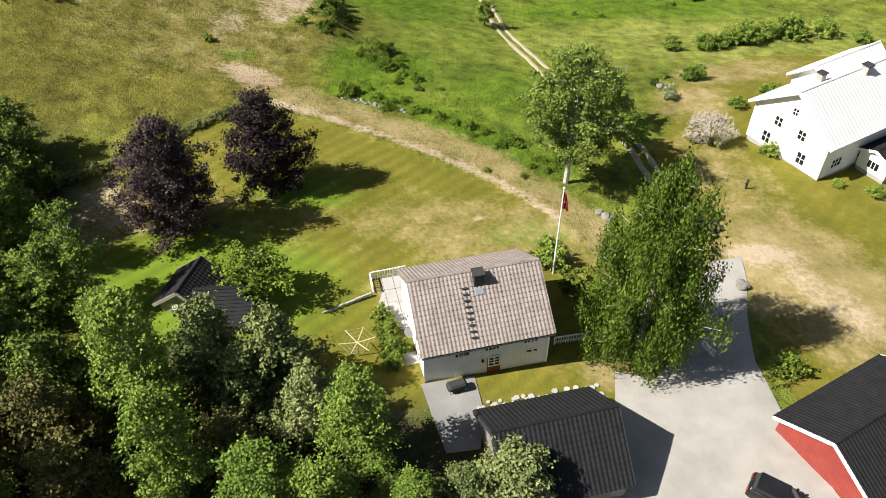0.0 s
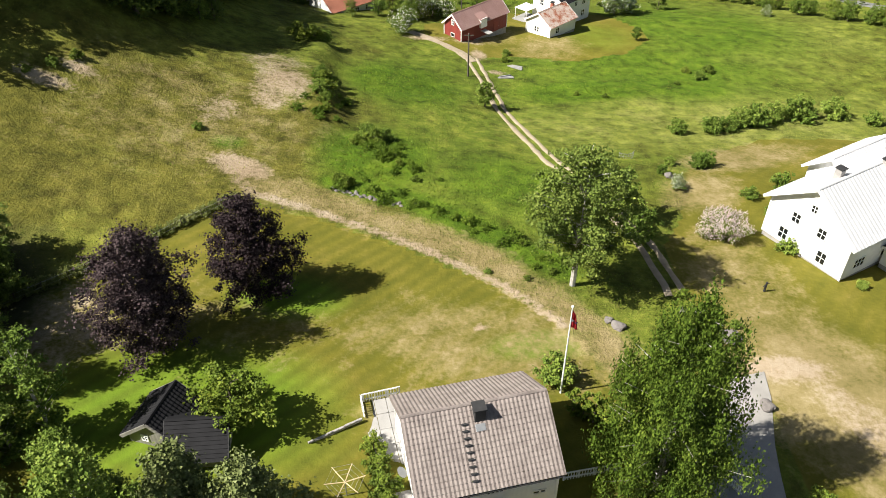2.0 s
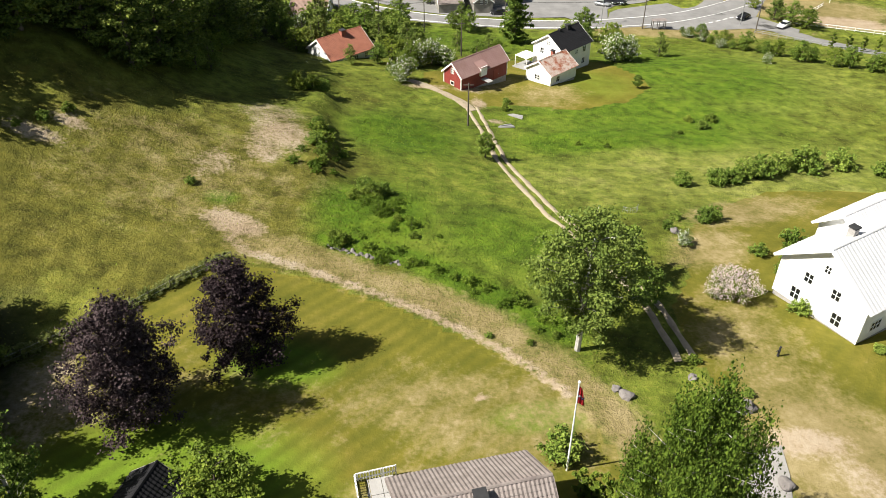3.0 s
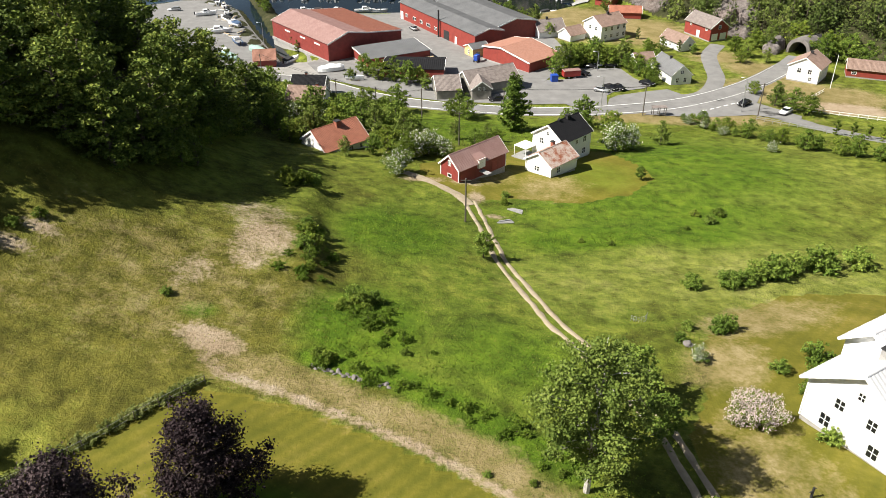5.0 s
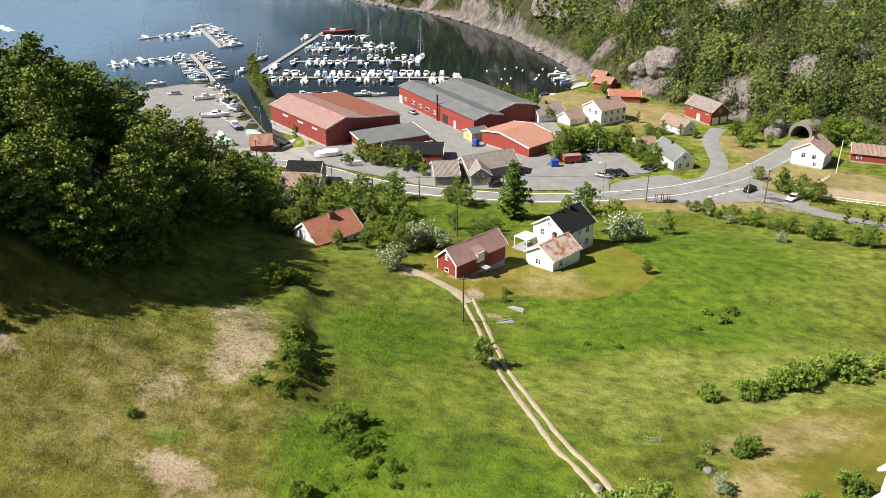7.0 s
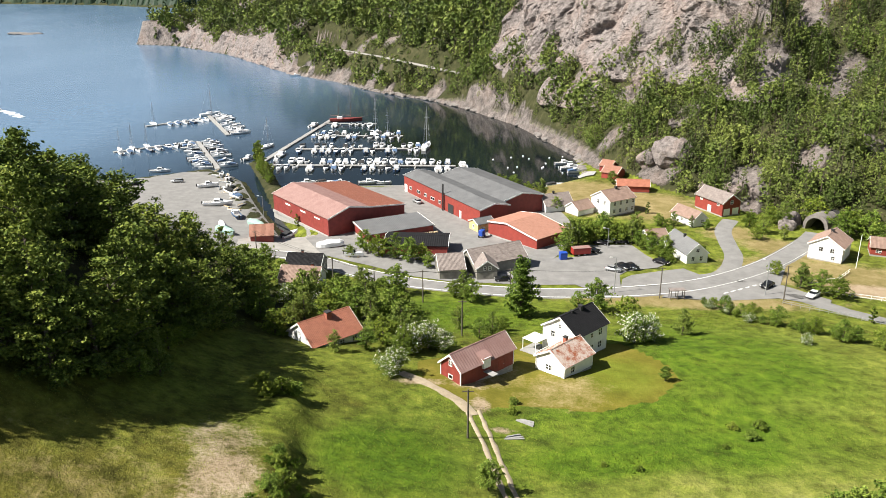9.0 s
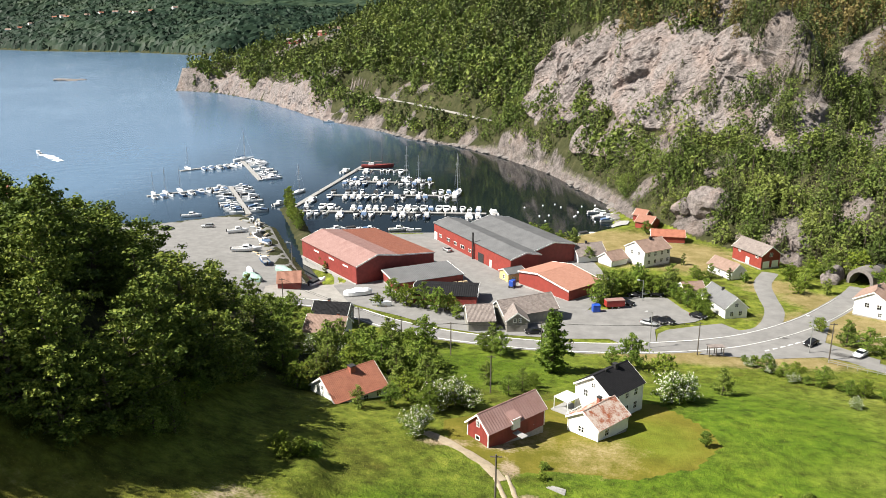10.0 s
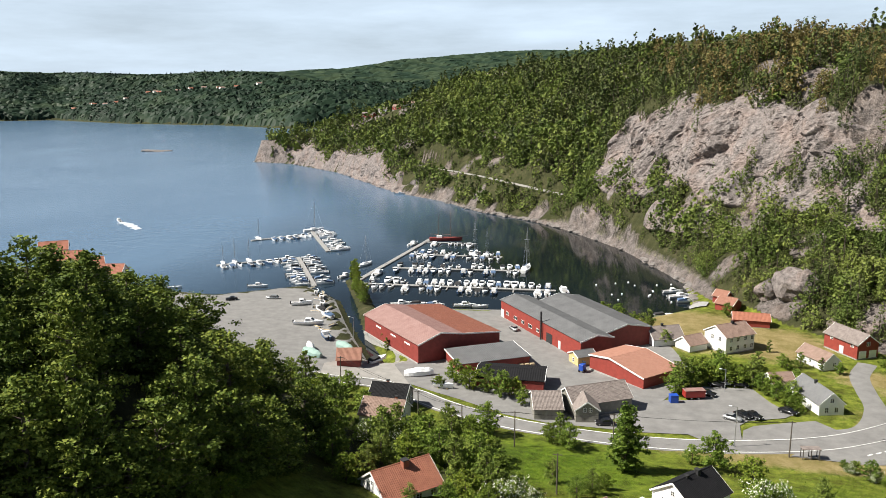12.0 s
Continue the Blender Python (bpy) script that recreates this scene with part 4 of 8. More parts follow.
ROAD_LINE = spread(ROAD)
ROAD_SIDE = np.gradient(ROAD_LINE, axis=0)
ROAD_SIDE = np.stack([-ROAD_SIDE[:, 1], ROAD_SIDE[:, 0]], 1) / np.linalg.norm(ROAD_SIDE, axis=1)[:, None]
for off in (-3.1, 3.1):
    strip("road_marking", [tuple(q) for q in (ROAD_LINE + ROAD_SIDE * off)[40:-8:4]], 0.13, LINE_PAINT, "white painted edge line of the road", 0.28, category="road marking", cross=3)

# ---------------------------------------------------------------- buildings
WINDOW_CACHE = {}


def window(parent, x, y, z, turn, w, h, bars=(1, 1), pane=None):
    """A window: white frame with glazing bars, and a pane set back in it. Faces local -y, then turned."""
    key = (round(w, 2), round(h, 2), bars)
    if key not in WINDOW_CACHE:
        t, bm = 0.09, bmesh.new()
        ring = []
        for yy in (-0.06, 0.02):
            for k in (1, 0):
                ring.append([bm.verts.new((sx * (w / 2 + t * k), yy, sz * (h / 2 + t * k))) for sx, sz in ((-1, -1), (1, -1), (1, 1), (-1, 1))])
        for a, c in ((0, 1), (1, 3), (3, 2), (2, 0)):
            for k in range(4):
                bm.faces.new((ring[a][k], ring[a][(k + 1) % 4], ring[c][(k + 1) % 4], ring[c][k]))
        f = part("window", bm, TRIM)
        made = [part("glazing_bar", bm_box(-w / 2 + w * i / (bars[0] + 1) - 0.04, -w / 2 + w * i / (bars[0] + 1) + 0.04, -0.045, 0.01, -h / 2, h / 2), TRIM) for i in range(1, bars[0] + 1)]
        made += [part("glazing_bar", bm_box(-w / 2, w / 2, -0.04, 0.012, -h / 2 + h * i / (bars[1] + 1) - 0.03, -h / 2 + h * i / (bars[1] + 1) + 0.03), TRIM) for i in range(1, bars[1] + 1)]
        g = part("pane", bm_box(-w / 2, w / 2, -0.012, 0.005, -h / 2, h / 2), PANE)
        WINDOW_CACHE[key] = (f.data, [g.data] + [o.data for o in made])
        for o in [f, g] + made:
            bpy.data.objects.remove(o)
    fm, inner = WINDOW_CACHE[key]
    win = new("window", fm)
    win.parent = parent
    win.matrix_basis = pose(x, y, z, 0, 0, turn)
    for k, me in enumerate(inner):
        new("glazing_bar" if k else "pane", me).parent = win
    return win


def roof_slab(name, length, slope_len, tile_w, tile_h, amp, stepz, material, parent, m, thick=0.12):
    """A roof slope in its own plane: x along the eaves, y up the slope; tiles or ribs stand up from it."""
    n = max(2, int(length / tile_w))
    prof = [0.0, 0.25, 0.5, 0.75]
    xs = np.array([(i + p) * length / n for i in range(n) for p in prof] + [length])
    zx = np.array([amp * (0.5 - 0.5 * math.cos(math.tau * p)) for i in range(n) for p in prof] + [0.0])
    if tile_h:
        k = max(2, int(slope_len / tile_h))
        ys = np.array([v for i in range(k) for v in (i * slope_len / k, (i + 1) * slope_len / k - 0.004)])
        zy = np.array([v for i in range(k) for v in (stepz, 0.0)])
    else:
        ys, zy = np.array([0, slope_len]), np.zeros(2)
    X, Y = np.meshgrid(xs, ys)
    Zt = zx[None, :] + zy[:, None] + thick
    nx, ny = len(xs), len(ys)
    top = np.stack([X.ravel(), Y.ravel(), Zt.ravel()], 1)
    i = np.arange(nx * ny).reshape(ny, nx)
    f = np.stack([i[:-1, :-1], i[:-1, 1:], i[1:, 1:], i[1:, :-1]], -1).reshape(-1, 4)
    b0 = len(top)
    low = np.array([(0, 0, 0), (length, 0, 0), (length, slope_len, 0), (0, slope_len, 0), (0, 0, thick), (length, 0, thick), (length, slope_len, thick), (0, slope_len, thick)])
    g = np.array([(3, 2, 1, 0), (0, 1, 5, 4), (1, 2, 6, 5), (2, 3, 7, 6), (3, 0, 4, 7)]) + b0
    ob = new(name, mesh_np(name, np.vstack([top, low]), np.vstack([f, g]), [material]))
    ob.parent = parent
    ob.matrix_basis = m
    return ob


def house(name, label, category, at, turn, L, W, wall_h, rise, wall_mat, roof_mat, base=None, windows=(), chimneys=(), over=0.4, gable_over=0.3,
          tile=(0.3, 0.36, 0.05, 0.035), foundation=0.4, doors=(), trim=TRIM, ridge=0.5, corner=None, group=""):
    """A gabled building. at: the base of its front left wall corner; the ridge runs along local x; ridge: where across the width it stands."""
    z0 = base if base is not None else min(high(*at), high(at[0] + L * math.cos(radians(turn)), at[1] + L * math.sin(radians(turn))))
    root = hold(name, pose(at[0], at[1], z0, 0, 0, turn), label, category, group)
    part("foundation", bm_box(0.04, L - 0.04, 0.04, W - 0.04, -2.5, foundation), STONE, root)
    yr = W * ridge
    sec = [(0, foundation), (W, foundation), (W, wall_h), (yr, wall_h + rise), (0, wall_h)]
    bm = bmesh.new()
    a = [bm.verts.new((0, y, z)) for y, z in sec]
    c = [bm.verts.new((L, y, z)) for y, z in sec]
    bm.faces.new(a)
    bm.faces.new(c[::-1])
    for i in range(5):
        j = (i + 1) % 5
        bm.faces.new((a[i], c[i], c[j], a[j]))
    part("wall", bm, wall_mat, root)
    for sgn, run in ((1, yr), (-1, W - yr)):
        ang = math.atan2(rise, run)
        sl = (run + over) / math.cos(ang) + 0.03
        y_e, z_e = -over * 1.0, wall_h - over * math.tan(ang) + 0.02
        if sgn == 1:
            m = pose(-gable_over, y_e, z_e, math.degrees(ang), 0, 0)
        else:
            m = pose(L + gable_over, W + over, z_e, 0, 0, 180) @ pose(0, 0, 0, math.degrees(ang), 0, 0)
        roof_slab("roof", L + 2 * gable_over, sl, *tile, roof_mat, root, m)
        if trim:
            for gx in (-gable_over - 0.06, L + gable_over - 0.02):
                bm = bm_box(0, 0.08, 0, sl, -0.14, 0.14)
                mm = pose(gx, y_e, z_e, math.degrees(ang), 0, 0) if sgn == 1 else pose(gx + 0.08, W + over, z_e, 0, 0, 180) @ pose(0, 0, 0, math.degrees(ang), 0, 0)
                part("bargeboard", bm, trim, root, at=mm)
    part("ridge_cap", bm_tube([(-gable_over, yr, wall_h + rise + 0.14), (L + gable_over, yr, wall_h + rise + 0.14)], [0.13, 0.13], 6), roof_mat, root)
    if corner:
        for cx, cy in ((0, 0), (L, 0), (0, W), (L, W)):
            part("corner_board", bm_box(cx - 0.08, cx + 0.08, cy - 0.08, cy + 0.08, foundation, wall_h - 0.05), corner, root)
    for cx, cy, cs, ch, cm in chimneys:
        k = (yr - cy) / yr if cy < yr else (cy - yr) / (W - yr)
        zr = wall_h + rise * (1 - k)
        stack = part("chimney", bm_box(cx - cs / 2, cx + cs / 2, cy - cs / 2, cy + cs / 2, zr - 0.6, wall_h + rise + ch, 0.03), cm, root)
        part("chimney_cap", bm_box(cx - cs / 2 - 0.08, cx + cs / 2 + 0.08, cy - cs / 2 - 0.08, cy + cs / 2 + 0.08, wall_h + rise + ch, wall_h + rise + ch + 0.12), SOOT, stack)
    faces = {"front": lambda u, z: (u, -0.01, z, 0), "back": lambda u, z: (u, W + 0.01, z, 180), "left": lambda u, z: (-0.01, u, z, -90), "right": lambda u, z: (L + 0.01, u, z, 90)}
    for face, u, z, w, h, *bars in windows:
        window(root, *faces[face](u, z), w, h, bars[0] if bars else (1, 1))
    for face, u, w, h, dm in doors:
        x, y, z, r = faces[face](u, foundation + h / 2)
        leaf = part("door", bm_box(-w / 2, w / 2, -0.05, 0.03, -h / 2, h / 2, 0.01), dm, root, at=pose(x, y, z, 0, 0, r))
        part("door_handle", bm_box(w / 2 - 0.16, w / 2 - 0.08, -0.1, -0.05, -0.05, 0.02), STEEL, leaf)
    return root


def shed_roofed(name, label, category, at, turn, L, W, heights, wall_mat, roof_mats, base=2.0, over=0.3, rib=0.6, trim_mat=None):
    """A long hall: heights are (place across 0..W, height) of its roof line; one roof sheet for each stretch."""
    root = hold(name, pose(at[0], at[1], base, 0, 0, turn), label, category)
    sec = [(0, 0)] + [(W, 0)] + [(y, z) for y, z in reversed(heights)]
    bm = bmesh.new()
    a = [bm.verts.new((0, y, z)) for y, z in sec]
    c = [bm.verts.new((L, y, z)) for y, z in sec]
    bm.faces.new(a)
    bm.faces.new(c[::-1])
    for i in range(len(sec)):
        j = (i + 1) % len(sec)
        bm.faces.new((a[i], c[i], c[j], a[j]))
    part("wall", bm, wall_mat, root)
    part("foundation", bm_box(-0.12, L + 0.12, -0.12, W + 0.12, -2, 0.5), CONCRETE, root)
    for i, ((y0, z0), (y1, z1)) in enumerate(zip(heights, heights[1:])):
        ang = math.atan2(z1 - z0, y1 - y0)
        sl = math.hypot(y1 - y0, z1 - z0)
        lead = over if i == 0 else 0
        tail = over if i == len(heights) - 2 else 0
        m = pose(-over, y0, z0 + 0.02 + 0.01 * i, math.degrees(ang), 0, 0) @ pose(0, -lead, 0)
        roof_slab("roof", L + 2 * over, sl + lead + tail, rib, 0, 0.06, 0, roof_mats[i], root, m)
        for gx in (-over - 0.1, L + over):
            part("bargeboard", bm_box(0, 0.1, -lead, sl + tail, -0.22, 0.2), trim_mat or TRIM, root, at=pose(gx, y0, z0 + 0.02, math.degrees(ang), 0, 0))
    return root


# the house by the lawn
near_house = house("house", "white boarded house with grey tiled roof on the lawn", "house", (-1.35, 36.35), 13.5, 9.6, 8.5, 4.3, 2.95, WHITE, TILE_GREY, base=29.6,
                   windows=[("front", 2.55, 3.35, 0.5, 0.75), ("front", 3.15, 3.35, 0.45, 0.75, (0, 0)), ("front", 4.85, 3.45, 0.48, 0.75), ("front", 5.45, 3.45, 0.48, 0.75),
                            ("front", 7.9, 3.5, 0.5, 0.75), ("front", 8.45, 3.5, 0.5, 0.75), ("front", 8.15, 2.1, 0.45, 0.25, (0, 0)), ("front", 8.6, 2.1, 0.35, 0.25, (0, 0)),
                            ("left", 2.0, 1.5, 1.0, 1.2), ("left", 6.0, 1.5, 1.2, 1.2), ("left", 4.2, 4.9, 0.9, 1.1), ("right", 4.2, 5.0, 0.9, 1.1), ("right", 2.5, 2.0, 1.0, 1.1)], trim=TILE_GREY,
                   chimneys=[(4.9, 3.55, 0.75, 0.55, SOOT)], doors=[("front", 5.35, 1.05, 1.75, RED_DARK)], corner=TRIM)
window(near_house, 5.35, -0.07, 1.75, 0, 0.8, 0.95, (1, 2))
part("door_step", bm_box(4.7, 6.0, -0.95, -0.05, -0.3, 0.22, 0.02), WOOD_NEW, near_house)
part("door_step", bm_box(4.8, 5.9, -1.35, -0.95, -0.3, 0.08, 0.02), WOOD_NEW, near_house)
part("wall_lamp", bm_box(4.35, 4.5, -0.2, -0.02, 1.9, 2.15, 0.02), SOOT, near_house)
part("downpipe", bm_tube([(-0.06, -0.06, 0.1), (-0.06, -0.06, 4.2)], [0.05, 0.05], 6), STEEL, near_house)
part("gutter", bm_tube([(-0.3, -0.47, 3.98), (9.9, -0.47, 3.98)], [0.07, 0.07], 6), SOOT, near_house)
for i in range(9):   # roof ladder
    part("ladder_step", bm_box(3.55, 3.95, 0, 0.12, 0.12, 0.24), SOOT, near_house, at=pose(0, 0.15 + i * 0.38, 4.42 + (0.15 + i * 0.38) * 0.694, 34.7, 0, 0))
part("roof_hatch", bm_box(0.3, 1.0, 0.0, 0.5, 0.0, 0.14, 0.02), STEEL, near_house, at=pose(4.2, 2.7, 6.3, 34.7, 0, 0))
part("satellite_dish", bm_tube([(-0.5, 3.0, 3.2), (-0.62, 2.9, 3.25)], [0.12, 0.42], 12), STEEL, near_house)
part("basement_hatch", bm_box(-1.3, -0.05, 0.2, 1.5, -0.3, 0.5, 0.03), STONE, near_house)
part("basement_hatch", bm_box(-1.3, -0.05, 2.0, 3.2, -0.3, 0.6, 0.03), STONE, near_house)

garage = house("garage", "low dark garage with black tiled roof by the gravel yard", "garage", (4.25, 25.25), 13.5, 8.2, 7.4, 2.2, 3.0, GREY_WALL, TILE_BLACK, base=29.6, tile=(0.32, 0.38, 0.05, 0.04), over=0.35, trim=SOOT)
red_garage = house("garage", "red boarded garage with black roof and white trim", "garage", (28.6, 25.9), 29.5, 11, 8.2, 2.4, 2.2, RED, TILE_BLACK, base=27.9, tile=(0.3, 0.36, 0.04, 0.03), foundation=0.2)
garden_shed = house("shed", "dark garden shed with grey gable and black roof under trees", "shed", (-18.7, 41.9), 75, 3.6, 4.3, 1.5, 1.7, GREY_WALL, TILE_BLACK, base=30.7, windows=[("left", 2.9, 1.2, 0.4, 0.5)], tile=(0.3, 0.36, 0.05, 0.03), trim=GREY_WALL)
house("shed_wing", "low shed wing with ribbed black roof behind young pines", "shed", (-19.2, 40.6), 4, 3.9, 4.0, 1.7, 1.5, GREY_WALL, TILE_BLACK, base=30.6, tile=(3.0, 0.30, 0.0, 0.05), trim=SOOT)

white_villa = house("house", "large white wooden villa with white metal roof", "house", (40.5, 66.9), 30.4, 15, 10.0, 5.4, 3.5, WHITE, SHEET_WHITE, base=25.1,
                    windows=[("left", 2.6, 1.75, 1.0, 1.35, (1, 1)), ("left", 7.5, 1.75, 1.0, 1.35, (1, 1)), ("left", 3.4, 4.3, 0.9, 1.1), ("left", 6.6, 4.3, 0.9, 1.1), ("left", 5.0, 6.4, 0.6, 0.8),
                             ("front", 2.4, 2.0, 1.5, 1.1, (2, 1)), ("front", 6.5, 2.0, 1.0, 1.2)],
                    chimneys=[(4.0, 6.1, 0.75, 0.5, STONE), (9.5, 4.6, 0.85, 0.6, STONE)], tile=(0.5, 0, 0.03, 0), over=0.7, gable_over=0.6, foundation=0.55, corner=TRIM)
house("house_wing", "white rear wing of the villa with white metal roof", "house", (44.5, 77.2), 30.4, 10, 5.5, 5.2, 2.2, WHITE, SHEET_WHITE, base=24.9, windows=[("left", 2.5, 3.8, 0.9, 1.2)], tile=(0.5, 0, 0.03, 0), over=0.5, gable_over=0.6)
house("porch", "white porch with dark sheet roof beside the villa", "porch", (47.6, 66.6), 30.4, 5, 3.6, 2.5, 0.7, WHITE, TILE_BLACK, base=25.3, windows=[("left", 1.7, 1.4, 1.3, 0.9, (2, 0)), ("front", 1.5, 1.4, 1.5, 0.9, (2, 0))], tile=(0.3, 0, 0.03, 0))

# the small farm below the meadow
barn = house("barn", "small red barn with faded red sheet roof", "barn", (3.6, 144.2), 43, 12.2, 4.6, 3.4, 2.0, RED_DARK, SHEET_PINK, base=15.9, tile=(0.5, 0, 0.05, 0), corner=TRIM, foundation=0.3,
             windows=[("left", 2.3, 3.9, 0.6, 0.9, (1, 1)), ("left", 2.3, 1.5, 0.8, 0.6, (0, 0))], doors=[("front", 9.2, 1.4, 1.9, RED)])
part("loft_door", bm_box(4.7, 6.3, -0.5, 0.4, 2.2, 4.0, 0.02), TRIM, barn, "white loft door above the earth ramp")
part("dormer_roof", bm_box(4.4, 6.6, -0.6, 2.2, 0, 0.1), SHEET_PINK, barn, at=pose(0, 0, 4.05, 22, 0, 0))
part("loading_bridge", bm_box(4.9, 6.1, -2.4, -0.2, 1.5, 1.65, 0.02), PLANK, barn)
house("annex", "small white annex with patched rusty sheet roof", "house", (20.7, 149.4), 44, 7.6, 6.0, 2.9, 1.9, WHITE, RUSTY, base=14.4, windows=[("front", 2.2, 1.6, 0.9, 1.0), ("left", 3.6, 1.6, 0.45, 0.9, (0, 1)), ("left", 3.0, 1.6, 0.4, 0.9, (0, 1))],
      chimneys=[(4.6, 3.6, 0.6, 0.7, BRICK)], tile=(0.6, 0, 0.04, 0), corner=TRIM)
farm_house = house("house", "white farmhouse with black tiled roof", "house", (24.0, 158.6), 44, 9.0, 7.4, 5.6, 2.5, WHITE, TILE_BLACK, base=12.6, windows=[("front", 1.8, 4.4, 0.9, 1.2), ("front", 4.5, 4.4, 0.7, 0.8), ("front", 7.0, 4.4, 0.9, 1.2), ("front", 4.5, 1.9, 0.9, 1.2), ("front", 7.0, 1.9, 0.9, 1.2),
                   ("left", 2.2, 4.5, 0.8, 1.1), ("left", 5.2, 4.5, 0.8, 1.1), ("left", 3.7, 6.4, 0.6, 0.7)], chimneys=[(5.5, 3.5, 0.7, 0.7, SOOT), (3.0, 3.6, 0.4, 0.4, SOOT)], tile=(0.32, 0.38, 0.05, 0.03), corner=TRIM)
cottage = house("cottage", "white cottage with red tiled roof and tall brick chimney", "house", (-21.4, 154.4), 42, 10.2, 8.2, 2.7, 2.9, WHITE, TILE_RED, base=15.6, windows=[("front", 8.6, 1.6, 0.9, 0.9), ("front", 6.0, 1.6, 0.9, 0.9), ("left", 4.0, 1.6, 0.9, 1.0), ("left", 4.0, 3.8, 0.6, 0.7)],
                chimneys=[(5.6, 3.6, 1.0, 0.7, BRICK)], tile=(0.32, 0.36, 0.05, 0.03))
house("cottage", "white cottage with faded brown tiled roof in the trees", "house", (-38.6, 205.4), -8, 9.4, 7.4, 3.0, 2.6, WHITE, TILE_BROWN, base=6.6, chimneys=[(7.2, 4.2, 0.6, 0.6, BRICK)], tile=(0.32, 0.36, 0.05, 0.03))
house("house", "dark cottage with black tiled roof beside the road", "house", (-40, 220.0), -6, 9, 7, 3.0, 2.3, GREY_WALL, TILE_BLACK, base=4.8, windows=[("right", 2.5, 1.7, 1.0, 1.1), ("right", 5.0, 1.7, 1.0, 1.1)], chimneys=[(3.6, 3.9, 0.6, 0.6, BRICK)], tile=(0.32, 0.36, 0.05, 0.03))

# the harbour sheds
hall = shed_roofed("boat_hall", "big dark red boat hall with faded red sheet roof", "warehouse", (-35.4, 258.6), 128.7, 36, 28, [(0, 5.8), (13.2, 7.3), (20.6, 8.7), (28, 6.2)], RED_DARK, [SHEET_RUST, SHEET_PINK, SHEET_PINK], base=2.1)
hall.matrix_basis = pose(-12.9, 275.4, 2.1, 0, 0, 128.7)
for u in (5, 14, 24):
    part("skylight_panel", bm_box(u, u + 3.2, 28.02, 28.08, 4.6, 5.1), TRIM, hall)
part("plinth", bm_box(-0.2, 36.2, 28.1, 28.4, 0, 0.9), CONCRETE, hall)
grey_hall = shed_roofed("warehouse", "long red warehouse with grey sheet roof by the quay", "warehouse", (-15.0, 311.5), -59.3, 51, 11, [(0, 6.4), (5.5, 7.6), (11, 6.2)], RED, [SHEET_GREY, SHEET_GREY], base=1.9)
grey_hall.matrix_basis = pose(-15.0, 311.5, 1.9, 0, 0, -59.3) @ pose(51, 11, 0, 0, 0, 180)
grey_hall2 = shed_roofed("warehouse", "second red warehouse nave with grey sheet roof", "warehouse", (0, 0), 0, 40, 17, [(0, 6.3), (8.5, 7.9), (17, 5.8)], RED, [SHEET_GREY, SHEET_GREY], base=1.9)
grey_hall2.matrix_basis = pose(-15.0, 311.5, 1.9, 0, 0, -59.3) @ pose(46, 11.05, 0) @ pose(0, 17, 0, 0, 0, 180)
for u, w in ((5, 1.6), (11, 2.2), (16, 1.8), (21, 2.4), (26, 1.6)):
    window(grey_hall, 51 - u, 11.02, 2.6, 180, w, 1.0, (1, 0))
part("sliding_door", bm_box(51 - 35, 51 - 31.5, 11.0, 11.08, 0.1, 3.6), SOOT, grey_hall)
part("sliding_door", bm_box(51 - 40, 51 - 38.8, 11.0, 11.08, 0.1, 3.0), TRIM, grey_hall)
part("loading_door", bm_box(48.5, 50.6, 11.0, 11.08, 0.2, 3.2), TRIM, grey_hall)
part("flue", bm_tube([(51 - 29, 11.6, 0.3), (51 - 29, 11.6, 9.6)], [0.3, 0.3], 8), SOOT, grey_hall)
house("office", "small ochre office lean-to at the warehouse end", "office", (10.3, 262.2), -59.3 + 90, 6, 5, 3.0, 1.0, YELLOW, SHEET_GREY, base=2.3, windows=[("left", 2.5, 1.6, 0.8, 1.2)], tile=(0.5, 0, 0.04, 0))
orange_hall = shed_roofed("warehouse", "red warehouse with orange tiled roof by the yard", "warehouse", (26.5, 245.6), 42, 14, 19.6, [(0, 3.4), (12, 5.4), (19.6, 4.3)], RED, [TILE_ORANGE, TILE_ORANGE], base=2.7, rib=0.35)
shed_roofed("warehouse", "low dark red shed with flat grey roof", "warehouse", (-22, 251), 27, 21, 12, [(0, 3.0), (12, 3.6)], RED_DARK, [SHEET_GREY], base=2.6)
shed_roofed("warehouse", "low dark red shed with black roof", "warehouse", (-16.5, 240.5), -3, 17.5, 10.5, [(0, 3.0), (5.2, 4.2), (10.5, 3.2)], RED_DARK, [TILE_BLACK, TILE_BLACK], base=3.2)
house("garage", "grey shed with weathered brown roof by the road", "garage", (-0.8, 219.5), 8, 6.5, 10, 3.0, 2.4, GREY_WALL, TILE_GREY, base=4.0, tile=(0.32, 0.36, 0.05, 0.03))
grey_house = house("house", "grey roadside house with white trimmed gable windows", "house", (8.2, 222.4), 27, 15.5, 8.0, 3.3, 2.8, GREY_WALL, TILE_GREY, base=4.0, tile=(0.32, 0.36, 0.05, 0.03))
house("house_gable", "grey cross gable with white windows", "house", (13.8, 219.9), 97, 6, 5.2, 3.5, 1.9, GREY_WALL, TILE_GREY, base=4.0, windows=[("left", 1.9, 3.4, 0.6, 0.9), ("left", 3.2, 3.4, 0.6, 0.9)], tile=(0.32, 0.36, 0.05, 0.03))
house("boathouse", "small dark red boathouse with orange tiled roof", "boathouse", (-56, 248.6), 10, 6.5, 6.0, 2.8, 2.2, RED_DARK, TILE_ORANGE, base=3.4, tile=(0.32, 0.36, 0.05, 0.03), trim=False)

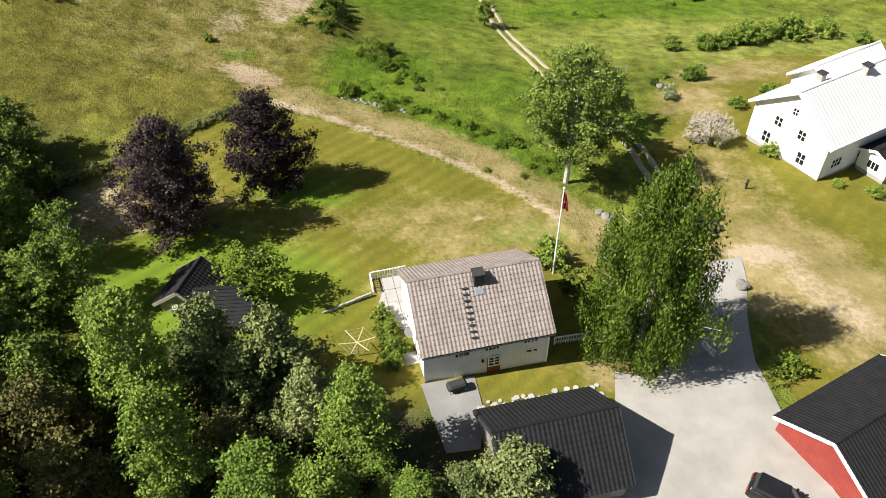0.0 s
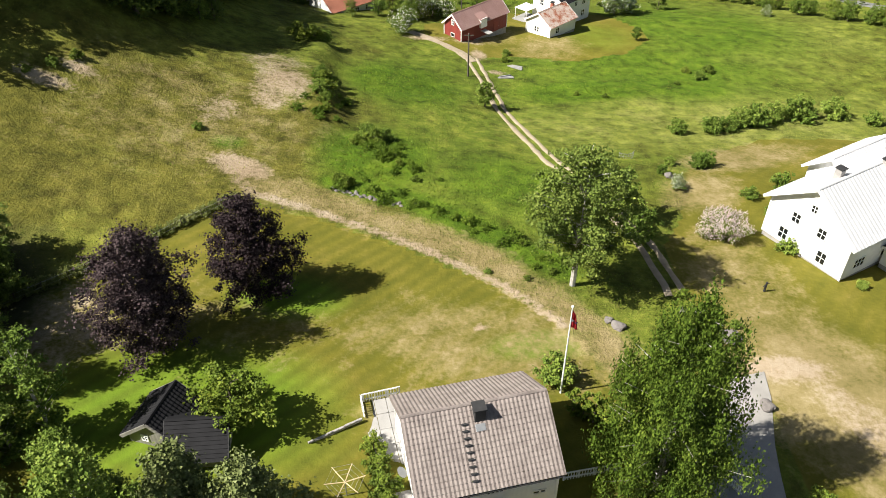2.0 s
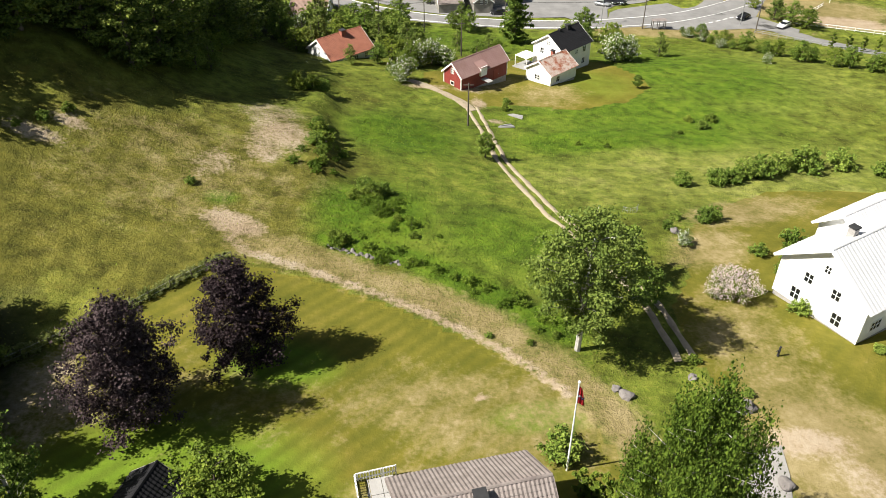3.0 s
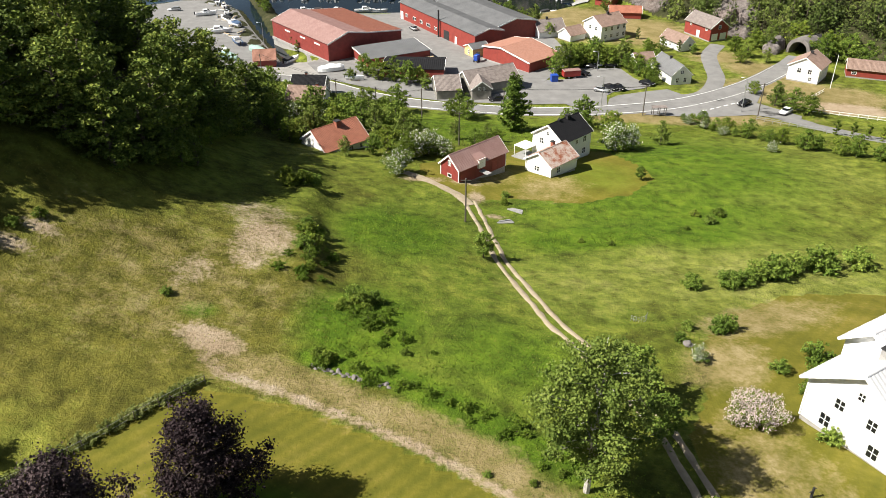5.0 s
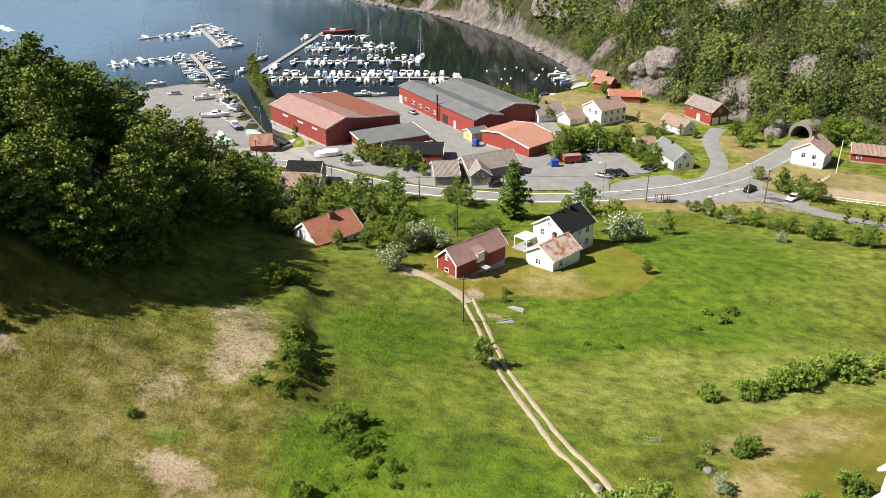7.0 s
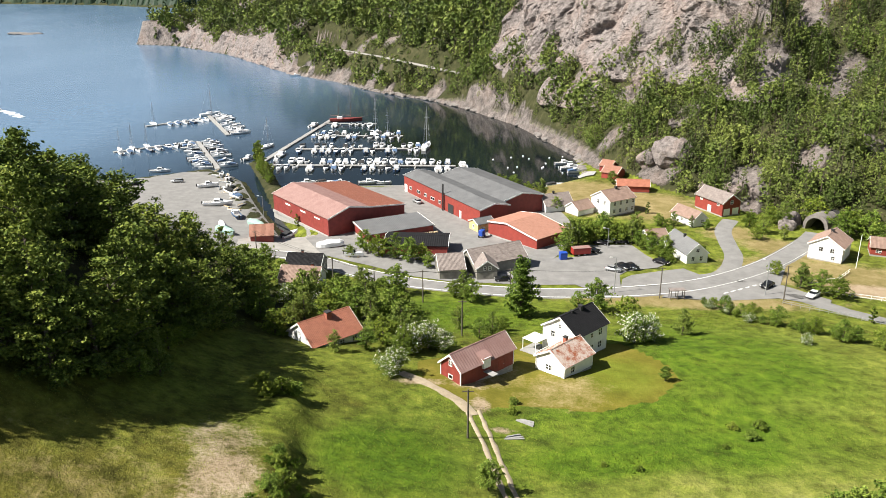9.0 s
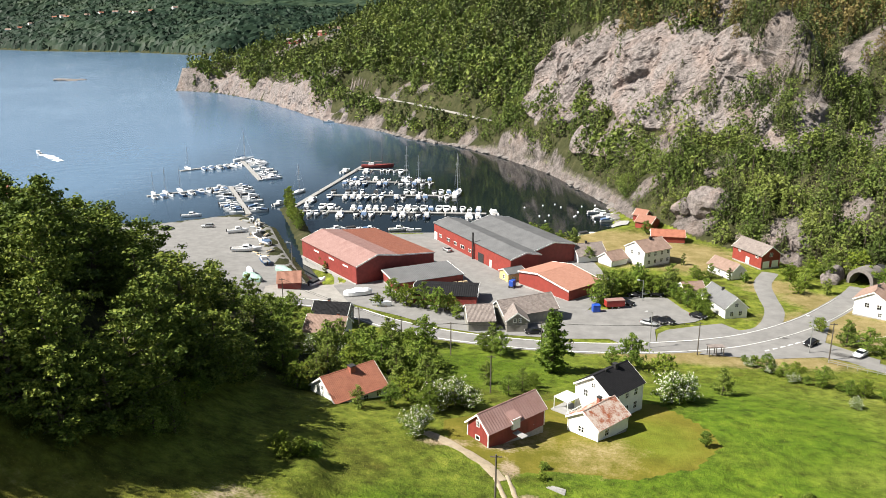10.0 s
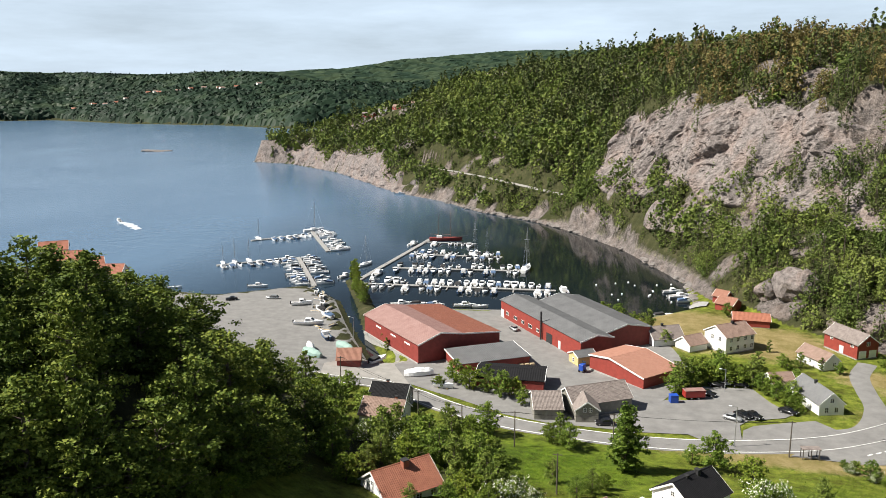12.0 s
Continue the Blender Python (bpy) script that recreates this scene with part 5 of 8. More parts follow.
# houses round the bay
house("house", "white two-storey house with brown tiled roof", "house", (53.6, 278.9), 32, 11, 9.0, 5.3, 2.5, WHITE, TILE_BROWN, base=2.4, windows=[("front", u, z, 0.9, 1.2) for u in (2, 4.6, 7.4, 10) for z in (1.7, 4.2)] + [("left", 2.6, 4.2, 0.9, 1.2), ("left", 5.6, 4.2, 0.9, 1.2)],
      chimneys=[(6, 4.2, 0.7, 0.7, SOOT)], tile=(0.32, 0.36, 0.05, 0.03))
house("house", "low white house with grey tiled roof and white gable", "house", (33.5, 283.5), 20, 10, 8, 2.6, 2.8, WHITE, TILE_GREY, base=2.2, windows=[("left", 4, 3.2, 1.0, 0.9)], chimneys=[(4.5, 4, 0.6, 0.8, SOOT)], tile=(0.32, 0.36, 0.05, 0.03))
house("house", "low white house with brown tiled roof", "house", (43.5, 279.5), 35, 7, 6, 2.4, 2.0, WHITE, TILE_BROWN, base=2.2, tile=(0.32, 0.36, 0.05, 0.03))
house("house", "white house with brown tiled roof beside the red barn house", "house", (73.1, 277.1), -64, 10.3, 5.2, 2.8, 2.1, WHITE, TILE_BROWN, base=2.3, windows=[("front", 2, 1.6, 0.8, 0.9), ("front", 5, 1.6, 0.8, 0.9), ("right", 3.5, 1.8, 0.9, 1.0)], tile=(0.32, 0.36, 0.05, 0.03))
red_house = house("house", "red barn house with grey roof and white garage doors", "house", (84.8, 291), -66, 13, 7.4, 4.6, 2.6, RED, TILE_GREY, base=2.4, windows=[("front", 3, 3.9, 0.9, 0.9), ("front", 11, 3.9, 1.0, 0.9), ("right", 3.7, 4.6, 1.0, 1.1)], doors=[("front", 7.0, 1.6, 2.2, TRIM), ("right", 1.9, 2.6, 2.2, TRIM), ("right", 5.5, 2.6, 2.2, TRIM)], tile=(0.32, 0.36, 0.05, 0.03))
house("house", "white roadside house with dark grey tiled roof", "house", (62.6, 245.6), -77, 13, 6.0, 3.4, 2.6, WHITE, SHEET_GREY, base=3.1, windows=[("right", 1.8, 1.8, 0.8, 1.2), ("right", 4.2, 1.8, 0.8, 1.2), ("right", 3.0, 4.1, 0.9, 0.9), ("front", 3, 1.8, 0.8, 1.0), ("front", 7, 1.8, 0.8, 1.0)], chimneys=[(6, 2.8, 0.6, 0.6, SOOT)],
      tile=(0.32, 0.36, 0.05, 0.03), corner=TRIM)
house("dormer_house", "white rear wing with grey tiled roof", "house", (58.6, 246), 14, 6, 6, 3.0, 2.0, WHITE, TILE_BROWN, base=3.0, windows=[("front", 3, 1.8, 0.9, 1.0)], tile=(0.32, 0.36, 0.05, 0.03))
house("house", "white house with brown tiled roof by the tunnel road", "house", (107.0, 233.0), 52, 9.5, 8.6, 4.6, 2.6, WHITE, TILE_BROWN, base=3.4, windows=[("left", 2.2, 1.4, 0.8, 1.0), ("left", 5.5, 3.4, 1.0, 1.2), ("left", 2.6, 3.4, 1.0, 1.2), ("front", 3, 3.2, 0.9, 1.1), ("front", 6.5, 3.2, 0.9, 1.1)],
      chimneys=[(5, 4.3, 0.7, 0.7, SOOT)], tile=(0.32, 0.36, 0.05, 0.03))
house("garage", "low red garage with brown tiled roof", "garage", (118.5, 240.5), -22, 13, 6.5, 2.6, 1.9, RED, TILE_BROWN, base=3.4, windows=[("front", 2, 1.5, 1.2, 0.8)], tile=(0.32, 0.36, 0.05, 0.03))
house("boathouse", "red boathouse with faded red roof at the bay", "boathouse", (62.3, 310.5), -8, 11.5, 6.5, 2.6, 1.6, RED, TILE_RED, base=2.0, tile=(0.4, 0, 0.04, 0))
house("boathouse", "small red boathouse with orange roof on the shore", "boathouse", (60.5, 331.5), -38, 6.5, 7, 2.9, 2.0, RED, TILE_ORANGE, base=1.6, tile=(0.32, 0.36, 0.05, 0.03))
house("boathouse", "small red boathouse with orange roof on the shore", "boathouse", (61.5, 341.5), -38, 5.0, 5.5, 2.9, 1.8, RED, TILE_ORANGE, base=1.8, tile=(0.32, 0.36, 0.05, 0.03))
# roofs behind the wooded hill
for hx, hy, hz, ht in ((-196, 330, 9, 20), (-182, 322, 8, 35), (-172, 318, 7, 10), (-208, 338, 11, 30)):
    house("house", "white waterside house with red tiled roof behind the wood", "house", (hx, hy), ht, 11, 8, 4.0, 2.8, WHITE, TILE_RED, base=hz, windows=[("right", 4, 2.2, 0.9, 1.1)], tile=(0.4, 0, 0.05, 0), group="waterside houses")

# ---------------------------------------------------------------- trees
def cards(centres, size, rng, droop=0.0, aspect=0.75, normals=None, loose=0.6):
    """Small leaf tufts: one slightly folded quad at every centre."""
    n = len(centres)
    if normals is None:
        normals = rng.normal(size=(n, 3))
    nrm = normals * 0.6 + np.array([0, 0, 0.35]) + rng.normal(size=(n, 3)) * loose
    nrm /= np.linalg.norm(nrm, axis=1)[:, None]
    ref = rng.normal(size=(n, 3))
    u = np.cross(nrm, ref)
    u /= np.linalg.norm(u, axis=1)[:, None]
    v = np.cross(nrm, u)
    if droop:
        u = u * (1 - droop)
        u[:, 2] -= droop
        u /= np.linalg.norm(u, axis=1)[:, None]
    s = size * (0.6 + 0.8 * rng.rand(n))[:, None]
    fold = nrm * s * 0.25
    q = np.stack([centres - u * s, centres - v * s * aspect + fold, centres + u * s, centres + v * s * aspect + fold], 1)
    return q.reshape(-1, 3), np.arange(4 * n).reshape(n, 4)


def crown_points(rng, n, clumps, tall=1.0):
    """Points in clumps (centre, radius): mostly near each clump's skin, and outward directions."""
    pts, nor = [], []
    vol = np.array([c[1] ** 2 for c in clumps])
    for (c, r), k in zip(clumps, np.maximum(3, (n * vol / vol.sum())).astype(int)):
        d = rng.normal(size=(k, 3))
        d /= np.linalg.norm(d, axis=1)[:, None]
        rad = r * (0.15 + 1.25 * rng.rand(k) ** 0.8) * (1 + 0.35 * np.sin(d[:, 0] * 5 + c[0]) * np.sin(d[:, 1] * 5 + c[1] * 2))
        stretch = (0.75 + 0.5 * rng.rand(3)) * np.array([1, 1, tall])
        pts.append(np.asarray(c) + d * rad[:, None] * stretch)
        nor.append(d)
    return np.concatenate(pts), np.concatenate(nor)


def clump_set(rng, height, base, radius, count, form):
    """Clump centres and sizes for a crown: form gives the half width at each relative height."""
    out = []
    for i in range(count):
        k = (i + 0.5) / count
        h = base + (height - base) * k
        w = radius * form(k)
        a = i * 2.399 + rng.rand() * 0.8
        rr = w * math.sqrt(0.25 + 0.75 * rng.rand()) * (0.80 + 0.22 * rng.rand())
        out.append(((rr * math.cos(a), rr * math.sin(a), h), max(0.28, radius * (0.12 + 0.15 * rng.rand() ** 1.5) * (0.55 + 0.45 * form(k)))))
    return out


def boughs(rng, height, base, radius, count, form, rise=0.35):
    """Boughs from the trunk outwards, each (start, tip) with sprays of leaves along it (centre, radius)."""
    limbs, sprays = [], []
    swell = rng.rand(4) * math.tau
    for i in range(count):
        k = ((i + 0.5) / count) ** 0.9
        a = i * 2.399 + rng.normal() * 0.3
        reach = radius * form(k) * (0.84 + 0.32 * rng.rand()) * (1 + 0.14 * math.sin(2 * a + swell[0] + 3 * k) + 0.10 * math.sin(3 * a + swell[1] - 5 * k))
        z = base + (height - base) * k
        lift = reach * (rise + 0.25 * k)
        start, tip = Vector((0, 0, max(base * 0.5, z - lift))), Vector((reach * math.cos(a), reach * math.sin(a), z))
        limbs.append((start, tip))
        n = max(2, int(reach / (radius * 0.17)))
        for j in range(n):
            f = 0.30 + 0.74 * (j + rng.rand() * 0.8) / n
            c = start.lerp(tip, f) + Vector(rng.normal(size=3) * radius * (0.05 + 0.05 * f))
            c.z += lift * 0.18 * math.sin(math.pi * min(f, 1))
            sprays.append((tuple(c), radius * (0.10 + 0.10 * rng.rand())))
    sprays += [((rng.normal() * 0.05 * radius, rng.normal() * 0.05 * radius, height - radius * 0.10 * j), radius * (0.06 + 0.03 * j)) for j in range(3)]
    return limbs, sprays


SPIRE = lambda k: min(1.0, 0.62 + 1.5 * k) * max(0.0, 1.05 - k) ** 0.62
ROUND = lambda k: math.sin(math.pi * min(1, 0.12 + 0.86 * k)) ** 0.7
CONE = lambda k: 1.02 - k
EGG = lambda k: math.sin(math.pi * min(1, 0.2 + 0.8 * k)) ** 0.8
COLUMN = lambda k: 0.75 + 0.25 * math.sin(math.pi * k) - 0.7 * max(0, k - 0.75) * 2


def tree(name, label, category, seed, height, radius, base, form, leaves, tufts, tuft, leaf_mat, bark, clumps=26, droop=0.0, trunk_r=0.22, flowers=None, at=None, group="", rise=0.35, loose=0.5, flat=0.62, bloom=0.75):
    """A tree of trunk with boughs and a crown of many small leaf tufts in sprays along them."""
    rng = np.random.RandomState(seed)
    root = hold(name, at or pose(0, 0, 0), label, category, group)
    limbs, cl = boughs(rng, height, base + radius * 0.1, radius, clumps, form, rise)
    lean = rng.normal(size=2) * 0.012 * height
    bm = bm_tube([(0, 0, -0.6), (lean[0] * 0.3, lean[1] * 0.3, height * 0.35), (lean[0] * 0.7, lean[1] * 0.7, height * 0.65), (lean[0], lean[1], height * 0.93)],
                 [trunk_r * 1.25, trunk_r, trunk_r * 0.6, trunk_r * 0.12], 7)
    for s, e in limbs[::2] if clumps > 16 else limbs[::3]:
        bm_tube([s, s.lerp(e, 0.5) + Vector((0, 0, 0.06 * radius)), e], [trunk_r * 0.36, trunk_r * 0.2, trunk_r * 0.06], 4, bm)
    part("trunk", bm, bark, root)
    if droop > 0.5:
        cl = [((c[0], c[1], c[2] - r * 1.1 * (j % 3)), r * 0.8) for c, r in cl for j in range(3)]
    p, nn = crown_points(rng, tufts, cl, 2.4 if droop > 0.5 else flat)
    v, f = cards(p, tuft, rng, droop, normals=nn, loose=loose)
    mats, idx = [leaf_mat], None
    if flowers:
        mats.append(flowers)
        lit = (rng.rand(len(f)) < bloom) & (nn[:, 2] > -0.3)
        v.reshape(-1, 4, 3)[lit] = p[lit][:, None] + (v.reshape(-1, 4, 3)[lit] - p[lit][:, None]) * 0.8 + nn[lit][:, None] * 0.12
        idx = lit.astype(int)
    cr = new("crown", mesh_np("crown", v, f, mats, idx))
    cr.parent = root
    return root


def put(x, y, turn=0.0, s=1.0, sink=0.1, sz=None):
    return pose(x, y, high(x, y) - sink, 0, 0, turn) @ Matrix.Diagonal((s, s, sz or s, 1))


def plant(kind, x, y, turn=0.0, s=1.0, sz=None, label=""):
    ob = copy_thing(kind, Matrix())
    ob.matrix_basis = put(x, y, turn, s, 0.1, sz)
    if label:
        tagged(ob, label)
    return ob


# by the house and lawn
tree("maple_tree", "tall copper-leaved maple on the lawn", "tree", 3, 12.1, 4.9, 0.5, SPIRE, 0, 30000, 0.105, LEAF["copper"], BARK, 64, at=put(-23.8, 52.7))
tree("maple_tree", "copper-leaved maple with dark red crown on the lawn", "tree", 4, 10.6, 4.2, 0.6, SPIRE, 0, 24000, 0.105, LEAF["copper"], BARK, 56, at=put(-16.8, 60.4))
tree("birch_tree", "big weeping birch with drooping light green branches", "tree", 5, 18.6, 4.15, 1.6, lambda k: math.sin(math.pi * (0.30 + 0.66 * k)) ** 0.8, 0, 80000, 0.105, LEAF["weeping"], BARK_WHITE, 90, 0.68, 0.22, at=put(15.6, 40.2), rise=0.5)
tree("aspen_tree", "slender aspen with pale trunk beside the track", "tree", 6, 15.6, 4.3, 4.4, lambda k: math.sin(math.pi * (0.24 + 0.70 * k)) ** 0.7, 0, 28000, 0.12, LEAF["aspen"], BARK_WHITE, 60, 0, 0.24, at=put(12.8, 64.2), rise=0.5)
fruit = tree("fruit_tree", "leafy green fruit tree", "tree", 7, 4.4, 2.6, 0.9, ROUND, 0, 8000, 0.105, LEAF["leaf"], BARK, 36, 0, 0.12, at=put(-15.2, 44.6))
fruit.matrix_basis = put(-15.4, 44.8, 0, 1.15)
small_tree = tree("young_tree", "small leafy tree beside the track", "tree", 8, 5.0, 1.9, 1.0, ROUND, 0, 5200, 0.105, LEAF["garden"], BARK, 40, 0, 0.1, at=put(20.6, 71.3))
plant(small_tree, 19.4, 76.6, 70, 1.35, label="leafy tree beside the farm track")
plant(small_tree, 6.6, 113.5, 40, 0.85, label="round bushy tree beside the farm track")
plant(small_tree, 37.5, 150, 10, 0.55, label="young fruit tree in the lower lawn")
thuja = tree("thuja", "clipped green columnar thuja", "shrub", 9, 3.2, 0.62, 0.05, COLUMN, 0, 1100, 0.13, LEAF["leaf"], BARK, 14, 0, 0.06, at=put(10.4, 47.0), group="thuja row")
for i, (x, y) in enumerate([(11.2, 46.7), (12.0, 46.4), (12.8, 46.1), (13.6, 45.8), (14.4, 45.4)]):
    plant(thuja, x, y, i * 50, 1.0 + 0.08 * math.sin(i * 2.1))
shrub = tree("shrub", "rounded green garden shrub", "shrub", 10, 1.7, 1.15, 0.1, ROUND, 0, 2000, 0.085, LEAF["garden"], BARK, 24, 0, 0.05, at=put(9.6, 50.6), flat=0.95, loose=0.4)
shrub.matrix_basis = put(9.6, 50.8, 0, 1.5)
bright_bush = tree("bush", "light green leafy bush by the terrace", "shrub", 11, 1.6, 1.0, 0.1, ROUND, 0, 2000, 0.08, LEAF["leaf"], BARK, 24, 0, 0.04, flat=0.95, loose=0.4, at=put(-5.0, 43.0), group="terrace bushes")
plant(bright_bush, -4.45, 41.2, 80, 1.0)
plant(bright_bush, -3.9, 39.3, 30, 1.15)
plant(bright_bush, -3.7, 38.2, 120, 0.9)
plant(bright_bush, 27.6, 39.0, 10, 1.25, label="light green bush on the verge of the drive")
pink = tree("lilac_bush", "big round bush covered in pale pink blossom", "shrub", 12, 3.4, 2.2, 0.2, ROUND, 0, 16000, 0.085, LEAF["leaf"], BARK, 44, 0, 0.1, LEAF["pink"], at=put(30.6, 74.4), flat=0.95)
# shrubs along the villa garden
for i, (x, y, s) in enumerate([(34.1, 105.5, 1.3), (39.3, 106.3, 1.5), (41.8, 107.2, 1.4), (46.6, 110, 2.0), (44.0, 109, 1.7), (50.5, 112.5, 1.7), (54.8, 113.5, 2.2), (56.4, 115, 1.5), (61, 114.5, 1.9), (66, 112, 1.3),
                               (32.8, 91.5, 1.1), (34.2, 92.6, 1.2), (36.6, 83.2, 0.9), (38.2, 79.7, 0.9), (40.0, 82, 1.2), (29.3, 92, 0.7), (27.4, 88.5, 0.7), (41.5, 85.5, 1.4), (39.4, 73.2, 0.8), (27.2, 58.8, 0.5), (42.5, 66.0, 0.6), (46.0, 64.6, 0.8), (37.0, 72.0, 1.0)]):
    plant(shrub, x, y, i * 37, s, label="dark green garden shrub near the villa")
elder = tree("elder_bush", "elder bush covered in white blossom", "shrub", 13, 4.4, 2.3, 0.4, ROUND, 0, 4200, 0.125, LEAF["garden"], BARK, 34, 0, 0.12, LEAF["flower"], at=put(-7.4, 145.6), group="elder bushes", bloom=0.36)
for i, (x, y, s) in enumerate([(-4.6, 158.0, 1.15), (-2.0, 161.0, 1.1), (0.6, 160, 0.95), (37.2, 170.5, 1.45), (40.5, 173.5, 1.2), (-33, 190, 1.0), (-27, 186.5, 0.9), (28.3, 84.5, 0.42), (-39.0, 189, 0.9), (64.5, 196.5, 0.6), (61.5, 201, 0.5), (66.5, 190, 0.5), (71, 172.5, 0.55)]):
    plant(elder, x, y, i * 61, s)
leaf_a = tree("tree", "broad green deciduous tree", "tree", 21, 8.5, 3.4, 1.0, ROUND, 0, 2500, 0.215, LEAF["garden"], BARK, 34, 0, 0.2, at=put(-20, 186))
leaf_b = tree("tree", "rounded green deciduous tree", "tree", 22, 7.0, 3.2, 0.6, ROUND, 0, 2500, 0.215, LEAF["leaf"], BARK, 34, 0, 0.18, at=put(-11, 188))
leaf_c = tree("tree", "dark green deciduous tree", "tree", 23, 9.5, 3.0, 0.8, EGG, 0, 2500, 0.215, LEAF["aspen"], BARK, 34, 0, 0.2, at=put(-28, 182))
poplar = tree("poplar_tree", "tall dark cone-shaped tree by the road", "tree", 24, 13.5, 3.5, 0.5, lambda k: min(1.0, 0.6 + 1.5 * k) * max(0, 1.05 - k) ** 0.5, 0, 9000, 0.21, LEAF["garden"], BARK, 90, 0, 0.22, at=put(17.2, 190.5), rise=0.6)
KINDS = (leaf_a, leaf_b, leaf_c)
for i, (x, y, s) in enumerate([(-9.4, 176, 0.95), (-5.6, 170, 0.85), (-13.5, 174, 0.8), (-17, 180, 0.9), (-22.5, 178, 0.9), (-26, 172, 0.8), (-30, 190, 0.9), (-24, 194, 0.9), (-17, 197, 0.85), (-10.5, 207, 0.9), (-14, 203, 0.7),
                               (5.0, 205, 0.75), (6.8, 202, 0.7), (2.8, 206, 0.6), (10.2, 174, 0.5), (7.5, 170, 0.5), (12.5, 178, 0.45), (3.5, 178, 0.5), (34.8, 196.5, 0.95), (39.4, 186, 0.9), (48.8, 178.5, 0.6), (31, 199, 0.5),
                               (-10, 160.5, 0.75), (-7, 163.5, 0.8), (-12.5, 156.5, 0.5), (-6, 156, 0.7), (-17.5, 153.6, 0.42), (-34, 172, 1.0), (-38, 184, 1.1), (-42, 192, 1.1), (-44, 205, 1.0), (-50, 214, 1.0), (-56, 222, 1.0), (-40, 214, 0.7),
                               (-24, 204, 0.6), (-20, 212, 0.6), (-46, 224, 0.8), (-62, 228, 0.8), (-29, 200, 0.8), (-33, 166, 0.8), (-29, 160, 0.7)]):
    plant(KINDS[i % 3], x, y, i * 83, s, label="leafy green tree in the gardens below the meadow")
for i, (x, y, s) in enumerate([(-22, 243, 0.8), (-18, 239, 0.9), (-13, 237, 0.8), (-9.5, 234, 0.85), (-6, 236, 0.7), (-4, 229, 0.55), (-26, 239, 0.5), (36, 247, 0.95), (39, 250, 0.95), (43, 252, 0.9), (47, 254, 1.0), (51, 253, 0.9), (55, 252, 0.9), (34, 243, 0.8),
                               (59, 247, 0.8), (62, 241, 0.7), (61, 236, 0.6), (57, 256, 0.9), (66, 254, 0.6), (44, 262, 0.7), (49, 266, 0.7), (29, 300, 0.9), (33, 296, 0.9), (25, 309, 0.8), (20, 315, 0.8), (37, 286, 0.6), (86, 224, 0.55), (88, 214, 0.7), (91, 210, 0.75), (94, 207, 0.8), (90, 217, 0.5), (68, 268, 0.5),
                               (72, 270, 0.5), (81, 266, 0.4), (93, 256, 0.6), (97, 262, 0.7), (95, 268, 0.8), (101, 256, 0.5), (63, 322, 0.6), (68, 315, 0.5)]):
    plant(KINDS[(i + i // 5) % 3], x, y, i * 47, s, label="leafy green tree among the village houses")
column = tree("column_tree", "slim dark columnar tree", "tree", 25, 9, 1.5, 0.2, COLUMN, 0, 1500, 0.26, LEAF["leaf"], BARK, 22, 0, 0.14, at=put(-80, 360), group="breakwater trees")
for i, (x, y, s) in enumerate([(-78, 354, 1.2), (-75.5, 347, 1.1), (-73, 340, 1.0), (-71.5, 334, 0.85), (-81, 361, 0.9), (-49, 277, 0.7), (-47, 272, 0.5)]):
    plant(column, x, y, i * 51, s)
for i, (x, y, s) in enumerate([(-74.5, 343, 0.7), (-71, 336, 0.8), (-69, 330, 0.75), (-67.5, 325, 0.55)]):
    plant(KINDS[i % 3], x, y, i * 77, s, label="leafy green tree on the breakwater")
for i, (x, y, s) in enumerate([(56.5, 249, 0.6), (57.2, 245.5, 0.55), (58.4, 242.5, 0.6), (59.6, 239.5, 0.5), (60.6, 236.5, 0.45), (61.4, 233.6, 0.35), (53, 253.5, 0.7), (48, 252.4, 0.75), (44, 252, 0.7), (59, 250, 0.65), (70, 246, 0.4), (73, 243, 0.35), (67, 270, 0.5)]):
    plant(KINDS[i % 2], x, y, i * 39, s, label="dense green bush beside the parking yard")
for i, (x, y) in enumerate([(93, 190), (96, 188), (98.6, 186), (101, 184), (103.5, 182), (67, 283), (77, 268)]):
    plant(thuja, x, y, i * 31, 1.25, label="small dark columnar thuja by the side road")
garden_rng = random.Random(17)
for i in range(60):
    x, y = garden_rng.uniform(-40, 4), garden_rng.uniform(160, 214)
    if x > -4 + 0.2 * (186 - y) or (abs(x + 34) < 8 and y > 198) or (abs(x + 17) < 9 and abs(y - 157) < 9) or y > 226 + 0.55 * x:
        continue
    plant(KINDS[i % 3] if i % 4 else bright_bush, x, y, i * 97, garden_rng.uniform(0.3, 0.62) * (1 if i % 4 else 2.6), label="dense green garden growth below the meadow")
# hedgerow above the side road
for i in range(26):
    k = i / 25
    x, y = 61 + 34 * k + 1.3 * math.sin(i * 3.1), 203 - 42 * k ** 0.8 + 1.5 * math.sin(i * 1.7)
    plant(KINDS[i % 2], x, y, i * 71, 0.24 + 0.14 * (i % 3) + 0.10 * k, label="bushy green hedgerow shrub")
